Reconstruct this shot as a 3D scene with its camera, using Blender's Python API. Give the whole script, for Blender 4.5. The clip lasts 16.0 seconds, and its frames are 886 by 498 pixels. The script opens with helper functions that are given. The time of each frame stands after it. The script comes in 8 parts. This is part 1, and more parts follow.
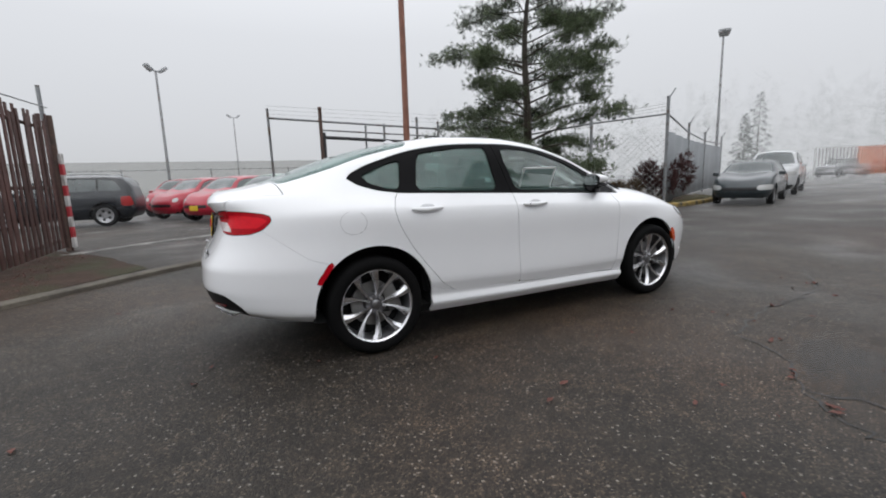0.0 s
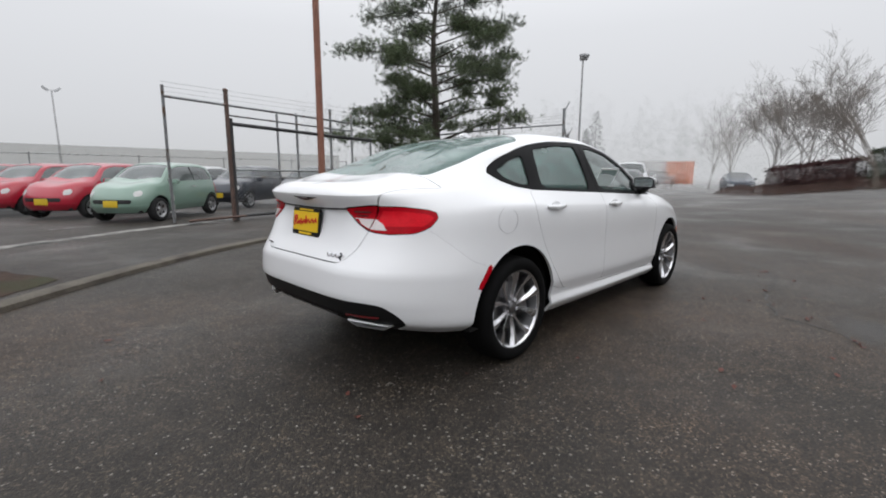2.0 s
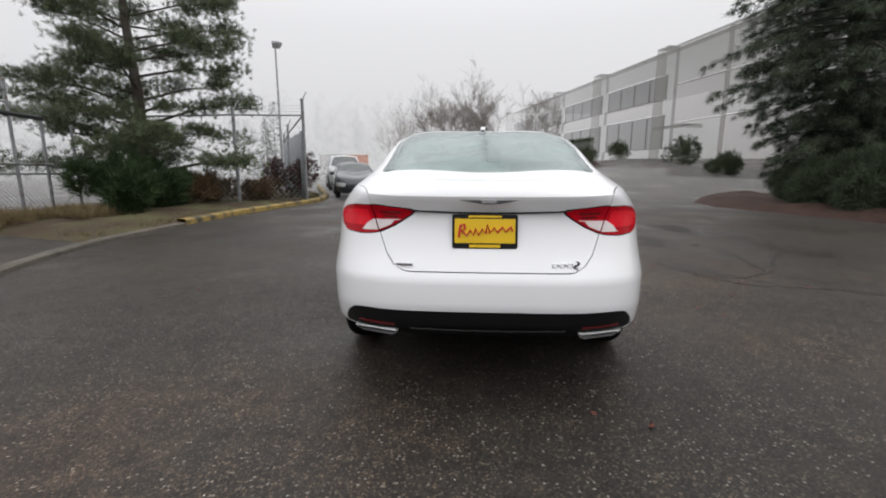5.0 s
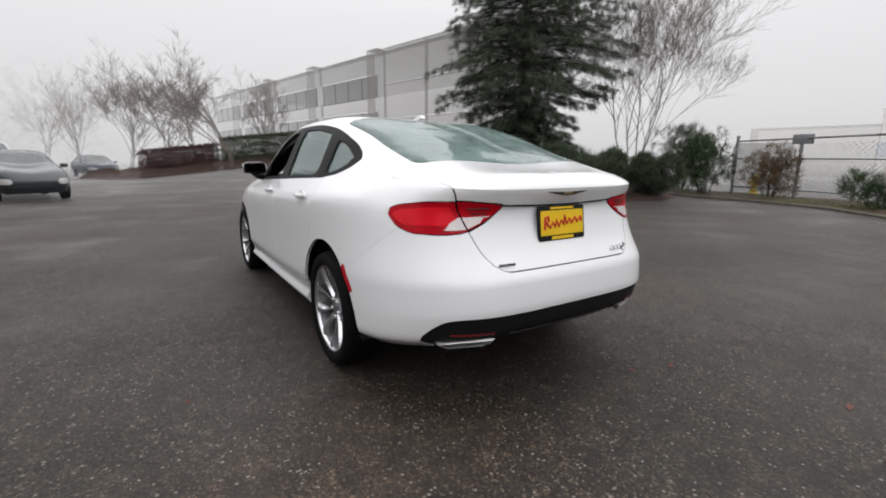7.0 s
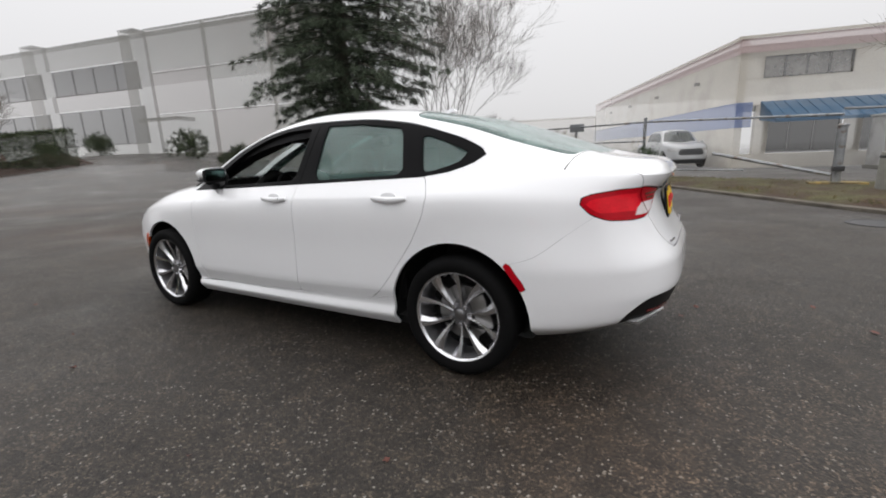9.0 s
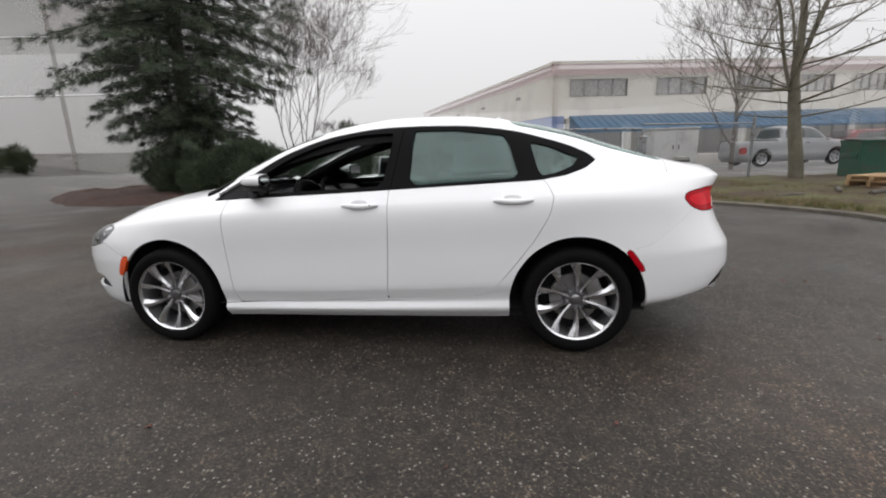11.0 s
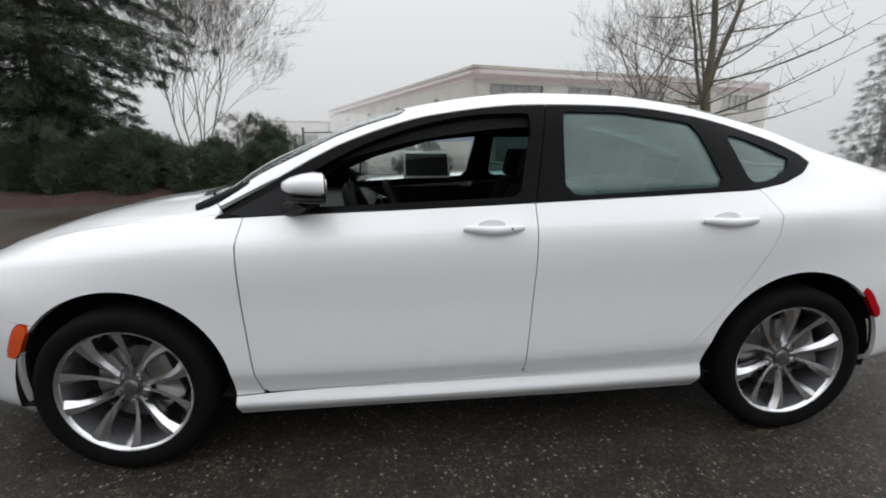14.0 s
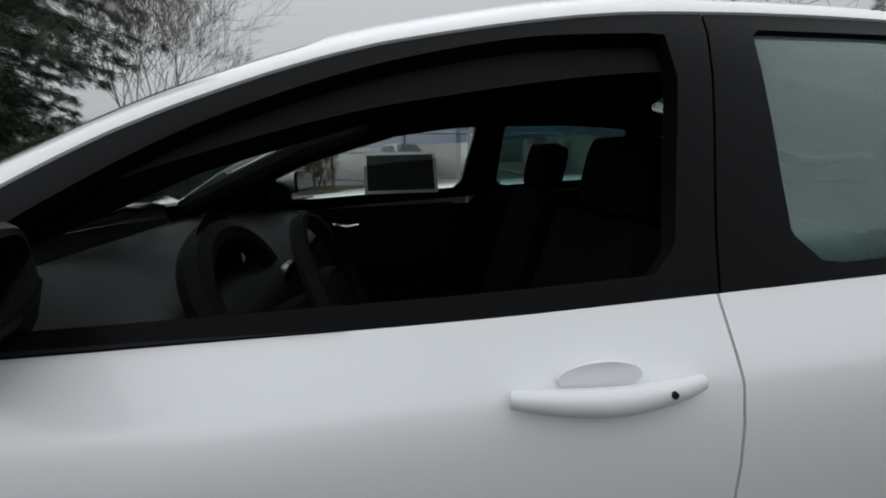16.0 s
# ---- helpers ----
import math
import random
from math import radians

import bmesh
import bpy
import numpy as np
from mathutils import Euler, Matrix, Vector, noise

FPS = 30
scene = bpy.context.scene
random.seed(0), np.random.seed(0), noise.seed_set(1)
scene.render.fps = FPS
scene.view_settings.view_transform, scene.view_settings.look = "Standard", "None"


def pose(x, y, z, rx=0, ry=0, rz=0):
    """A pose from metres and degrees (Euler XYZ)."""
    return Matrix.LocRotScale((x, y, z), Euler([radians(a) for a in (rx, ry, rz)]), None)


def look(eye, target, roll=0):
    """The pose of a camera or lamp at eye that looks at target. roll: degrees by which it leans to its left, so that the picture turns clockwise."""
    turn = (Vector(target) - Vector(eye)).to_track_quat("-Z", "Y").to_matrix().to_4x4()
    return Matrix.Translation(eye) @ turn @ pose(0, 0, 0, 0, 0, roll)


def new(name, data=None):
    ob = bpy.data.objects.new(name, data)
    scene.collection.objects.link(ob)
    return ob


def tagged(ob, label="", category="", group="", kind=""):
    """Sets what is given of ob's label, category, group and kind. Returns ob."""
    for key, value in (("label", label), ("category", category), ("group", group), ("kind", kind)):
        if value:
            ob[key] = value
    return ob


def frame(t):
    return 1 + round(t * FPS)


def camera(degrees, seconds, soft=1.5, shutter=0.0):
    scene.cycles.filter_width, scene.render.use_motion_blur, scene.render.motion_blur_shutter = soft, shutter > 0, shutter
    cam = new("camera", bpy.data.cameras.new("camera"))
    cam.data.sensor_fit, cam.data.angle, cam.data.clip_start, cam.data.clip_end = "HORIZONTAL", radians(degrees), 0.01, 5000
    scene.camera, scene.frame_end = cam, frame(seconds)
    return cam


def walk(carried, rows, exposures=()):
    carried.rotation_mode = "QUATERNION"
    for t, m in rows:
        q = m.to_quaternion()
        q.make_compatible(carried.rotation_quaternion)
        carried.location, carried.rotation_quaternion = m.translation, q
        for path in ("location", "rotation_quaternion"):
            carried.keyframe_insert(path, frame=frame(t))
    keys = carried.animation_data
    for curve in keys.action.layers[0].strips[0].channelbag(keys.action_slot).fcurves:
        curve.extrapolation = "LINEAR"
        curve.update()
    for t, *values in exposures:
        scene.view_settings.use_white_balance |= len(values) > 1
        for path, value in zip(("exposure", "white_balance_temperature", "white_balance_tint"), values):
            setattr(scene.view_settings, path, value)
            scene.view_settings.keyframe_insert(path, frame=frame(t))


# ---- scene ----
# The camera walks round a parked white sedan: x runs along the car to its nose, y to its left side, z up from the asphalt.
cam = camera(90.3, 16.0, soft=1.9)
PATH = [
    (0, (-2.298, -3.645, 1.17), (-1.385, -1.894, 0.851), -1.9),
    (0.5, (-2.68, -3.372, 1.164), (-1.688, -1.667, 0.835), -2.2),
    (1, (-3.048, -3.114, 1.154), (-1.878, -1.521, 0.847), -1.1),
    (1.5, (-3.365, -2.802, 1.168), (-2.059, -1.327, 0.822), -1.5),
    (2, (-3.618, -2.445, 1.169), (-2.212, -1.062, 0.838), 0.2),
    (2.5, (-3.891, -2.066, 1.156), (-2.342, -0.862, 0.772), -0.4),
    (3, (-4.062, -1.657, 1.152), (-2.423, -0.586, 0.745), -0.6),
    (3.5, (-4.223, -1.227, 1.15), (-2.465, -0.351, 0.77), -0.1),
    (4, (-4.339, -0.798, 1.174), (-2.496, -0.157, 0.734), 0.1),
    (4.5, (-4.38, -0.332, 1.186), (-2.483, 0.147, 0.771), -0.7),
    (5, (-4.422, 0.09, 1.191), (-2.459, 0.211, 0.829), 0.1),
    (7.5, (-3.485, 2.016, 1.169), (-1.957, 0.797, 0.743), -1.1),
    (8, (-3.161, 2.323, 1.161), (-1.752, 0.977, 0.709), -2.9),
    (8.5, (-2.809, 2.581, 1.181), (-1.602, 1.049, 0.737), -2.6),
    (9, (-2.458, 2.844, 1.202), (-1.463, 1.162, 0.774), -2.3),
    (11.5, (-0.568, 3.583, 1.275), (-0.423, 1.640, 0.826), -2.1),
    (12, (-0.258, 3.560, 1.246), (-0.205, 1.616, 0.78), -1.7),
    (12.5, (-0.024, 3.444, 1.236), (-0.029, 1.493, 0.794), 1.5),
    (13, (0.181, 3.246, 1.238), (0.061, 1.295, 0.813), 1.2),
    (13.5, (0.281, 2.909, 1.24), (0.139, 0.96, 0.814), -0.7),
    (14, (0.301, 2.525, 1.237), (0.121, 0.581, 0.801), -0.1),
    (14.5, (0.354, 2.229, 1.234), (0.065, 0.296, 0.81), -1.4),
    (15, (0.316, 1.893, 1.252), (0.054, -0.042, 0.821), -2.3),
    (15.5, (0.204, 1.572, 1.238), (-0.009, -0.377, 0.843), -2.0),
    (16, (0.201, 1.338, 1.218), (-0.054, -0.6, 0.795), -1.2),
]
walk(cam, [(t, look(eye, target, roll)) for t, eye, target, roll in PATH],
     [(0.0, 0.13, 6350, 9), (3.0, 0.17, 6450, 9.5), (5.0, 0.22, 6550, 10), (8.5, 0.30, 6600, 10), (12.5, 0.36, 6600, 9), (14.0, 0.20, 6450, 7.5), (15.0, -0.10, 6380, 6), (16.0, -0.38, 6300, 6)])

# ---- light: fog under an overcast sky ----
SUN_ELEVATION, SUN_AZIMUTH = radians(70), radians(-90)
world = bpy.data.worlds.new("foggy_sky")
scene.world = world
scene.cycles.transparent_max_bounces = 40
world.use_nodes = True
wn, wl = world.node_tree.nodes, world.node_tree.links
wn.clear()
sky = wn.new("ShaderNodeTexSky")
sky.sky_type, sky.sun_disc = "NISHITA", False
sky.sun_elevation, sky.sun_rotation = SUN_ELEVATION, radians(90) - SUN_AZIMUTH
sky.air_density, sky.dust_density, sky.ozone_density = 1.0, 8.0, 1.0
w_dir = wn.new("ShaderNodeTexCoord")
w_sep = wn.new("ShaderNodeSeparateXYZ")
wl.new(w_dir.outputs["Generated"], w_sep.inputs[0])
w_ramp = wn.new("ShaderNodeValToRGB")
ramp = w_ramp.color_ramp
while len(ramp.elements) > 1:
    ramp.elements.remove(ramp.elements[-1])
ramp.elements[0].position, ramp.elements[0].color = 0.0, (0.252, 0.254, 0.259, 1)
for at, v in ((0.10, 0.288), (0.28, 0.328), (0.36, 0.37), (0.48, 0.60), (0.62, 0.68), (0.8, 0.62), (1.0, 0.53)):
    el = ramp.elements.new(at)
    el.color = (v * 0.985, v * 0.99, v * 1.02, 1)
wl.new(w_sep.outputs["Z"], w_ramp.inputs[0])
w_gain = wn.new("ShaderNodeVectorMath")
w_gain.operation = "SCALE"
w_gain.inputs["Scale"].default_value = 2.35
wl.new(w_ramp.outputs[0], w_gain.inputs[0])
w_sky = wn.new("ShaderNodeVectorMath")
w_sky.operation = "SCALE"
w_sky.inputs["Scale"].default_value = 0.05
wl.new(sky.outputs[0], w_sky.inputs[0])
w_mix = wn.new("ShaderNodeMix")
w_mix.data_type = "RGBA"
w_mix.inputs["Factor"].default_value = 0.9
wl.new(w_sky.outputs[0], w_mix.inputs["A"])
wl.new(w_gain.outputs[0], w_mix.inputs["B"])
w_bg = wn.new("ShaderNodeBackground")
wl.new(w_mix.outputs["Result"], w_bg.inputs[0])
w_out = wn.new("ShaderNodeOutputWorld")
wl.new(w_bg.outputs[0], w_out.inputs[0])

sun_data = bpy.data.lights.new("sun", "SUN")
sun_data.energy, sun_data.angle, sun_data.color = 0.3, radians(60), (1.0, 0.98, 0.95)
sun = new("sun", sun_data)
sun.matrix_world = look((0, 0, 30), (0 - math.cos(SUN_AZIMUTH) * math.cos(SUN_ELEVATION), 0 - math.sin(SUN_AZIMUTH) * math.cos(SUN_ELEVATION), 30 - math.sin(SUN_ELEVATION)))

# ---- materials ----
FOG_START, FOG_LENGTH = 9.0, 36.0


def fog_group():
    """Fog imitated by alpha: the share of a surface left in sight, by its distance from the middle of the place."""
    g = bpy.data.node_groups.new("distance_fog_fade", "ShaderNodeTree")
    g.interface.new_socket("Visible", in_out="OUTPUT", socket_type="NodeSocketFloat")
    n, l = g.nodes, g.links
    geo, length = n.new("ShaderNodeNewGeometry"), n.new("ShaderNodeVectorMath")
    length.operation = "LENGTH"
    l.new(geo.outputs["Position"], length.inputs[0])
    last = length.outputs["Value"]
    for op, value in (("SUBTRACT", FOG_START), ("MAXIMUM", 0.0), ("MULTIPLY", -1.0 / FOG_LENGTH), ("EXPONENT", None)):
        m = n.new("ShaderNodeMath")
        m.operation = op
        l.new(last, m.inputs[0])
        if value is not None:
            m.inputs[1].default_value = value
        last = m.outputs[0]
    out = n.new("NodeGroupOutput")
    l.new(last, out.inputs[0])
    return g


FOG = fog_group()


def material(name, color, rough=0.6, metal=0.0, vary=0.15, scale=6.0, fine=60.0, bump=0.15, coat=0.0, coat_rough=0.05, transmission=0.0, spec=0.5,
             emission=None, fog=False, random=0.0, dirt=None, dirt_scale=1.5, dirt_share=0.35, distance=0.01, ior=1.45, alpha=None):
    """A procedural surface: base colour with variation at two scales, an optional second tone in patches, and a fine relief."""
    mat = bpy.data.materials.new(name)
    mat.use_nodes = True
    n, l = mat.node_tree.nodes, mat.node_tree.links
    bsdf = n["Principled BSDF"]
    bsdf.inputs["Roughness"].default_value, bsdf.inputs["Metallic"].default_value = rough, metal
    bsdf.inputs["Coat Weight"].default_value, bsdf.inputs["Coat Roughness"].default_value = coat, coat_rough
    bsdf.inputs["Transmission Weight"].default_value, bsdf.inputs["IOR"].default_value = transmission, ior
    bsdf.inputs["Specular IOR Level"].default_value = spec
    coord = n.new("ShaderNodeTexCoord")
    last = None
    if vary or dirt:
        big, small = n.new("ShaderNodeTexNoise"), n.new("ShaderNodeTexNoise")
        big.inputs["Scale"].default_value, big.inputs["Detail"].default_value = scale, 4
        small.inputs["Scale"].default_value, small.inputs["Detail"].default_value = fine, 3
        l.new(coord.outputs["Object"], big.inputs["Vector"])
        l.new(coord.outputs["Object"], small.inputs["Vector"])
        add = n.new("ShaderNodeMath")
        l.new(big.outputs["Fac"], add.inputs[0])
        l.new(small.outputs["Fac"], add.inputs[1])
        rng = n.new("ShaderNodeMapRange")
        rng.inputs["From Min"].default_value, rng.inputs["From Max"].default_value = 0.6, 1.4
        rng.inputs["To Min"].default_value, rng.inputs["To Max"].default_value = 1 - vary, 1 + vary
        l.new(add.outputs[0], rng.inputs["Value"])
        value = rng.outputs[0]
        if random:
            info, rr, mul = n.new("ShaderNodeObjectInfo"), n.new("ShaderNodeMapRange"), n.new("ShaderNodeMath")
            rr.inputs["To Min"].default_value, rr.inputs["To Max"].default_value = 1 - random, 1 + random
            l.new(info.outputs["Random"], rr.inputs["Value"])
            mul.operation = "MULTIPLY"
            l.new(value, mul.inputs[0])
            l.new(rr.outputs[0], mul.inputs[1])
            value = mul.outputs[0]
        col = n.new("ShaderNodeVectorMath")
        col.operation = "SCALE"
        col.inputs[0].default_value = color
        l.new(value, col.inputs["Scale"])
        last = col.outputs[0]
        if dirt:
            d, dr, mix = n.new("ShaderNodeTexNoise"), n.new("ShaderNodeValToRGB"), n.new("ShaderNodeMix")
            d.inputs["Scale"].default_value, d.inputs["Detail"].default_value = dirt_scale, 6
            l.new(coord.outputs["Object"], d.inputs["Vector"])
            dr.color_ramp.elements[0].position, dr.color_ramp.elements[1].position = 0.62 - dirt_share * 0.35, 0.75 - dirt_share * 0.2
            l.new(d.outputs["Fac"], dr.inputs[0])
            mix.data_type = "RGBA"
            l.new(dr.outputs[0], mix.inputs["Factor"])
            l.new(last, mix.inputs["A"])
            mix.inputs["B"].default_value = (*dirt, 1)
            last = mix.outputs["Result"]
        l.new(last, bsdf.inputs["Base Color"])
        if bump:
            b = n.new("ShaderNodeBump")
            b.inputs["Strength"].default_value, b.inputs["Distance"].default_value = bump, distance
            l.new(small.outputs["Fac"], b.inputs["Height"])
            l.new(b.outputs[0], bsdf.inputs["Normal"])
    else:
        bsdf.inputs["Base Color"].default_value = (*color, 1)
    if emission:
        bsdf.inputs["Emission Color"].default_value, bsdf.inputs["Emission Strength"].default_value = (*color, 1), emission
    # haze imitated in the alpha: far surfaces let the sky show through
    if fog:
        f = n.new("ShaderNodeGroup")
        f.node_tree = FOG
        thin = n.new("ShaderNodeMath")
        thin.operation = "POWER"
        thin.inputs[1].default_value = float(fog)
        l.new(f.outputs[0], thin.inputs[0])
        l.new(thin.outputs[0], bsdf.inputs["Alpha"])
    elif alpha is not None:
        bsdf.inputs["Alpha"].default_value = alpha
    return mat


# ---- geometry helpers: shapes are pairs of points and faces ----
def join(*shapes):
    pts, faces = [], []
    for p, f in shapes:
        k = len(pts)
        pts += [tuple(v) for v in p]
        faces += [tuple(i + k for i in g) for g in f]
    return pts, faces


def moved(shape, m):
    return [tuple(m @ Vector(p)) for p in shape[0]], shape[1]


def mirrored(shape):
    return [(p[0], -p[1], p[2]) for p in shape[0]], [tuple(reversed(f)) for f in shape[1]]


def box(x, y, z, sx, sy, sz, bevel=0.0, taper=1.0):
    """A box by its centre and sizes, with chamfered edges where bevel is given; taper narrows its top."""
    bm = bmesh.new()
    bmesh.ops.create_cube(bm, size=1)
    for v in bm.verts:
        k = taper if v.co.z > 0 else 1.0
        v.co = (v.co.x * sx * k, v.co.y * sy * k, v.co.z * sz)
    if bevel:
        bmesh.ops.bevel(bm, geom=list(bm.edges), offset=bevel, segments=2, affect="EDGES", profile=0.6)
    bm.verts.index_update()
    out = [(v.co.x + x, v.co.y + y, v.co.z + z) for v in bm.verts], [tuple(v.index for v in f.verts) for f in bm.faces]
    bm.free()
    return out


def lathe(profile, n=24, axis="z", close=False):
    """Turns a profile of (radius, height) pairs round an axis."""
    pts, faces = [], []
    for r, h in profile:
        for k in range(n):
            a = 2 * math.pi * k / n
            c, s = r * math.cos(a), r * math.sin(a)
            pts.append((c, s, h) if axis == "z" else (c, h, s) if axis == "y" else (h, c, s))
    for i in range(len(profile) - 1 + close):
        j = (i + 1) % len(profile)
        for k in range(n):
            q = (k + 1) % n
            f = (i * n + k, i * n + q, j * n + q, j * n + k)
            faces.append(tuple(reversed(f)) if axis == "y" else f)
    return pts, faces


def tube(path, radii, n=8, cap=True):
    """A tube along a path; radii is a number or one a point."""
    path = [Vector(p) for p in path]
    if not hasattr(radii, "__len__"):
        radii = [radii] * len(path)
    pts, faces = [], []
    side = None
    for i, p in enumerate(path):
        d = (path[min(i + 1, len(path) - 1)] - path[max(i - 1, 0)]).normalized()
        if side is None:
            side = d.orthogonal().normalized()
        side = (side - d * side.dot(d)).normalized()
        up = d.cross(side)
        for k in range(n):
            a = 2 * math.pi * k / n
            pts.append(tuple(p + (side * math.cos(a) + up * math.sin(a)) * radii[i]))
    for i in range(len(path) - 1):
        for k in range(n):
            q = (k + 1) % n
            faces.append((i * n + k, i * n + q, (i + 1) * n + q, (i + 1) * n + k))
    if cap:
        faces.append(tuple(reversed(range(n))))
        faces.append(tuple(range((len(path) - 1) * n, len(path) * n)))
    return pts, faces


def prism(outline, depth, axis="y", at=0.0):
    """A flat outline of (a, b) pairs pushed through depth: axis y takes (x, z), axis x takes (y, z), axis z takes (x, y)."""
    def place(a, b, c):
        return (a, c, b) if axis == "y" else (c, a, b) if axis == "x" else (a, b, c)
    n = len(outline)
    pts = [place(a, b, at) for a, b in outline] + [place(a, b, at + depth) for a, b in outline]
    faces = [tuple(range(n)), tuple(reversed(range(n, 2 * n)))]
    faces += [(i, i + n, (i + 1) % n + n, (i + 1) % n) for i in range(n)]
    return pts, faces


def mesh_object(name, shape, mat, smooth=True, flat_angle=None):
    me = bpy.data.meshes.new(name)
    me.from_pydata([tuple(p) for p in shape[0]], [], [tuple(f) for f in shape[1]])
    if mat is not None:
        me.materials.append(mat)
    if flat_angle is not None:
        bm = bmesh.new()
        bm.from_mesh(me)
        bmesh.ops.recalc_face_normals(bm, faces=bm.faces)
        for e in bm.edges:
            e.smooth = not (len(e.link_faces) == 2 and e.calc_face_angle(0) > radians(flat_angle))
        for f in bm.faces:
            f.smooth = True
        bm.to_mesh(me)
        bm.free()
    elif smooth:
        me.polygons.foreach_set("use_smooth", [True] * len(me.polygons))
    me.update()
    return new(name, me)


def part(name, shape, mat, parent, label="", smooth=True, flat_angle=35):
    ob = mesh_object(name, shape, mat, smooth, flat_angle if smooth else None)
    ob.parent = parent
    if label:
        ob["label"] = label
    return ob


def thing(name, label, category, group="", at=None):
    ob = new(name)
    if at is not None:
        ob.matrix_basis = at
    return tagged(ob, label, category, group)


def single(name, shape, mat, label, category, group="", kind="", smooth=True, flat_angle=35):
    return tagged(mesh_object(name, shape, mat, smooth, flat_angle if smooth else None), label, category, group, kind)


def curve(points):
    """A smooth function through (x, y) pairs that does not overshoot."""
    points = sorted(points)
    xs, ys = np.array([p[0] for p in points], float), np.array([p[1] for p in points], float)
    h, d = np.diff(xs), np.diff(ys) / np.diff(xs)
    m = np.zeros(len(xs))
    m[0], m[-1] = d[0], d[-1]
    for i in range(1, len(xs) - 1):
        if d[i - 1] * d[i] > 0:
            w1, w2 = 2 * h[i] + h[i - 1], h[i] + 2 * h[i - 1]
            m[i] = (w1 + w2) / (w1 / d[i - 1] + w2 / d[i])

    def f(x):
        x = np.clip(np.asarray(x, float), xs[0], xs[-1])
        i = np.clip(np.searchsorted(xs, x, side="right") - 1, 0, len(xs) - 2)
        t = (x - xs[i]) / h[i]
        return ((1 + 2 * t) * (1 - t) ** 2 * ys[i] + t * (1 - t) ** 2 * h[i] * m[i] + t * t * (3 - 2 * t) * ys[i + 1] + t * t * (t - 1) * h[i] * m[i + 1])
    return f


def polygon_field(poly):
    """Signed distance to a closed polygon, positive inside, for arrays of two coordinates."""
    poly = np.array(poly, float)
    nxt = np.roll(poly, -1, 0)

    def f(a, b):
        a, b = np.asarray(a, float), np.asarray(b, float)
        best, inside = np.full(a.shape, 1e9), np.zeros(a.shape, bool)
        for (x0, y0), (x1, y1) in zip(poly, nxt):
            dx, dy = x1 - x0, y1 - y0
            t = np.clip(((a - x0) * dx + (b - y0) * dy) / (dx * dx + dy * dy), 0, 1)
            best = np.minimum(best, np.hypot(a - x0 - t * dx, b - y0 - t * dy))
            cross = (y0 > b) != (y1 > b)
            with np.errstate(divide="ignore", invalid="ignore"):
                inside ^= cross & (a < (x1 - x0) * (b - y0) / (y1 - y0 if y1 != y0 else 1e-9) + x0)
        return np.where(inside, best, -best)
    return f


def rounded(poly, r=0.03, n=4):
    """The polygon with its corners rounded off."""
    out = []
    for i in range(len(poly)):
        a, b, c = Vector(poly[i - 1]), Vector(poly[i]), Vector(poly[(i + 1) % len(poly)])
        p = b + (a - b).normalized() * min(r, (a - b).length * 0.45)
        q = b + (c - b).normalized() * min(r, (c - b).length * 0.45)
        for k in range(n + 1):
            t = k / n
            out.append(tuple(p * (1 - t) ** 2 + b * 2 * t * (1 - t) + q * t * t))
    return out

# ---- skins: lofted bodywork that is cut into panels ----
def skin(keys, x_rear, x_front, n_rear, n_front, step=0.03, sub=6, width=0.93):
    """One half of a body (y > 0) as a grid: columns run round the plan from the tail's middle to the nose's, rows climb through the keys
    (each with its own rear end, front end, half width and height along x). Returns places and row numbers."""
    def corner(n, length):
        a = np.linspace(0, np.pi / 2, 1500)
        xi, e = np.cos(a) ** (2 / n), np.sin(a) ** (2 / n)
        s = np.r_[0, np.cumsum(np.hypot(np.diff(xi) * length, np.diff(e) * width))]
        at = np.linspace(0, s[-1], max(8, int(s[-1] / step)))
        return np.interp(at, s, xi), np.interp(at, s, e)
    xr, er = corner(n_rear, abs(keys[3]["rear"] - x_rear))
    xf, ef = corner(n_front, abs(keys[3]["front"] - x_front))
    mid = np.linspace(x_rear, x_front, max(3, int((x_front - x_rear) / step)))[1:-1]
    cols = []
    for k in keys:
        x = np.r_[x_rear + (k["rear"] - x_rear) * xr, mid, (x_front + (k["front"] - x_front) * xf)[::-1]]
        e = np.r_[er, np.ones(len(mid)), ef[::-1]]
        cols.append(np.stack([x, k["y"](x) * e, k["z"](x)], -1))
    k3 = np.array(cols)
    chord = np.maximum(np.linalg.norm(np.diff(k3, axis=0), axis=-1), 1e-4)[..., None]
    slope = np.diff(k3, axis=0) / chord
    tang = np.zeros_like(k3)
    tang[0], tang[-1] = slope[0], slope[-1]
    tang[1:-1] = (slope[:-1] * chord[1:] + slope[1:] * chord[:-1]) / (chord[1:] + chord[:-1])
    soft = np.array([k.get("soft", 1.0) for k in keys])[:, None, None]
    rows, v = [], []
    for i in range(len(keys) - 1):
        for t in np.arange(sub) / sub:
            m0 = slope[i] + (tang[i] - slope[i]) * soft[i]
            m1 = slope[i] + (tang[i + 1] - slope[i]) * soft[i + 1]
            rows.append((1 + 2 * t) * (1 - t) ** 2 * k3[i] + t * (1 - t) ** 2 * chord[i] * m0 + t * t * (3 - 2 * t) * k3[i + 1] + t * t * (t - 1) * chord[i] * m1)
            v.append(i + t)
    rows.append(k3[-1])
    v.append(len(keys) - 1)
    grid = np.array(rows)
    return grid, np.repeat(np.array(v)[:, None], grid.shape[1], 1)


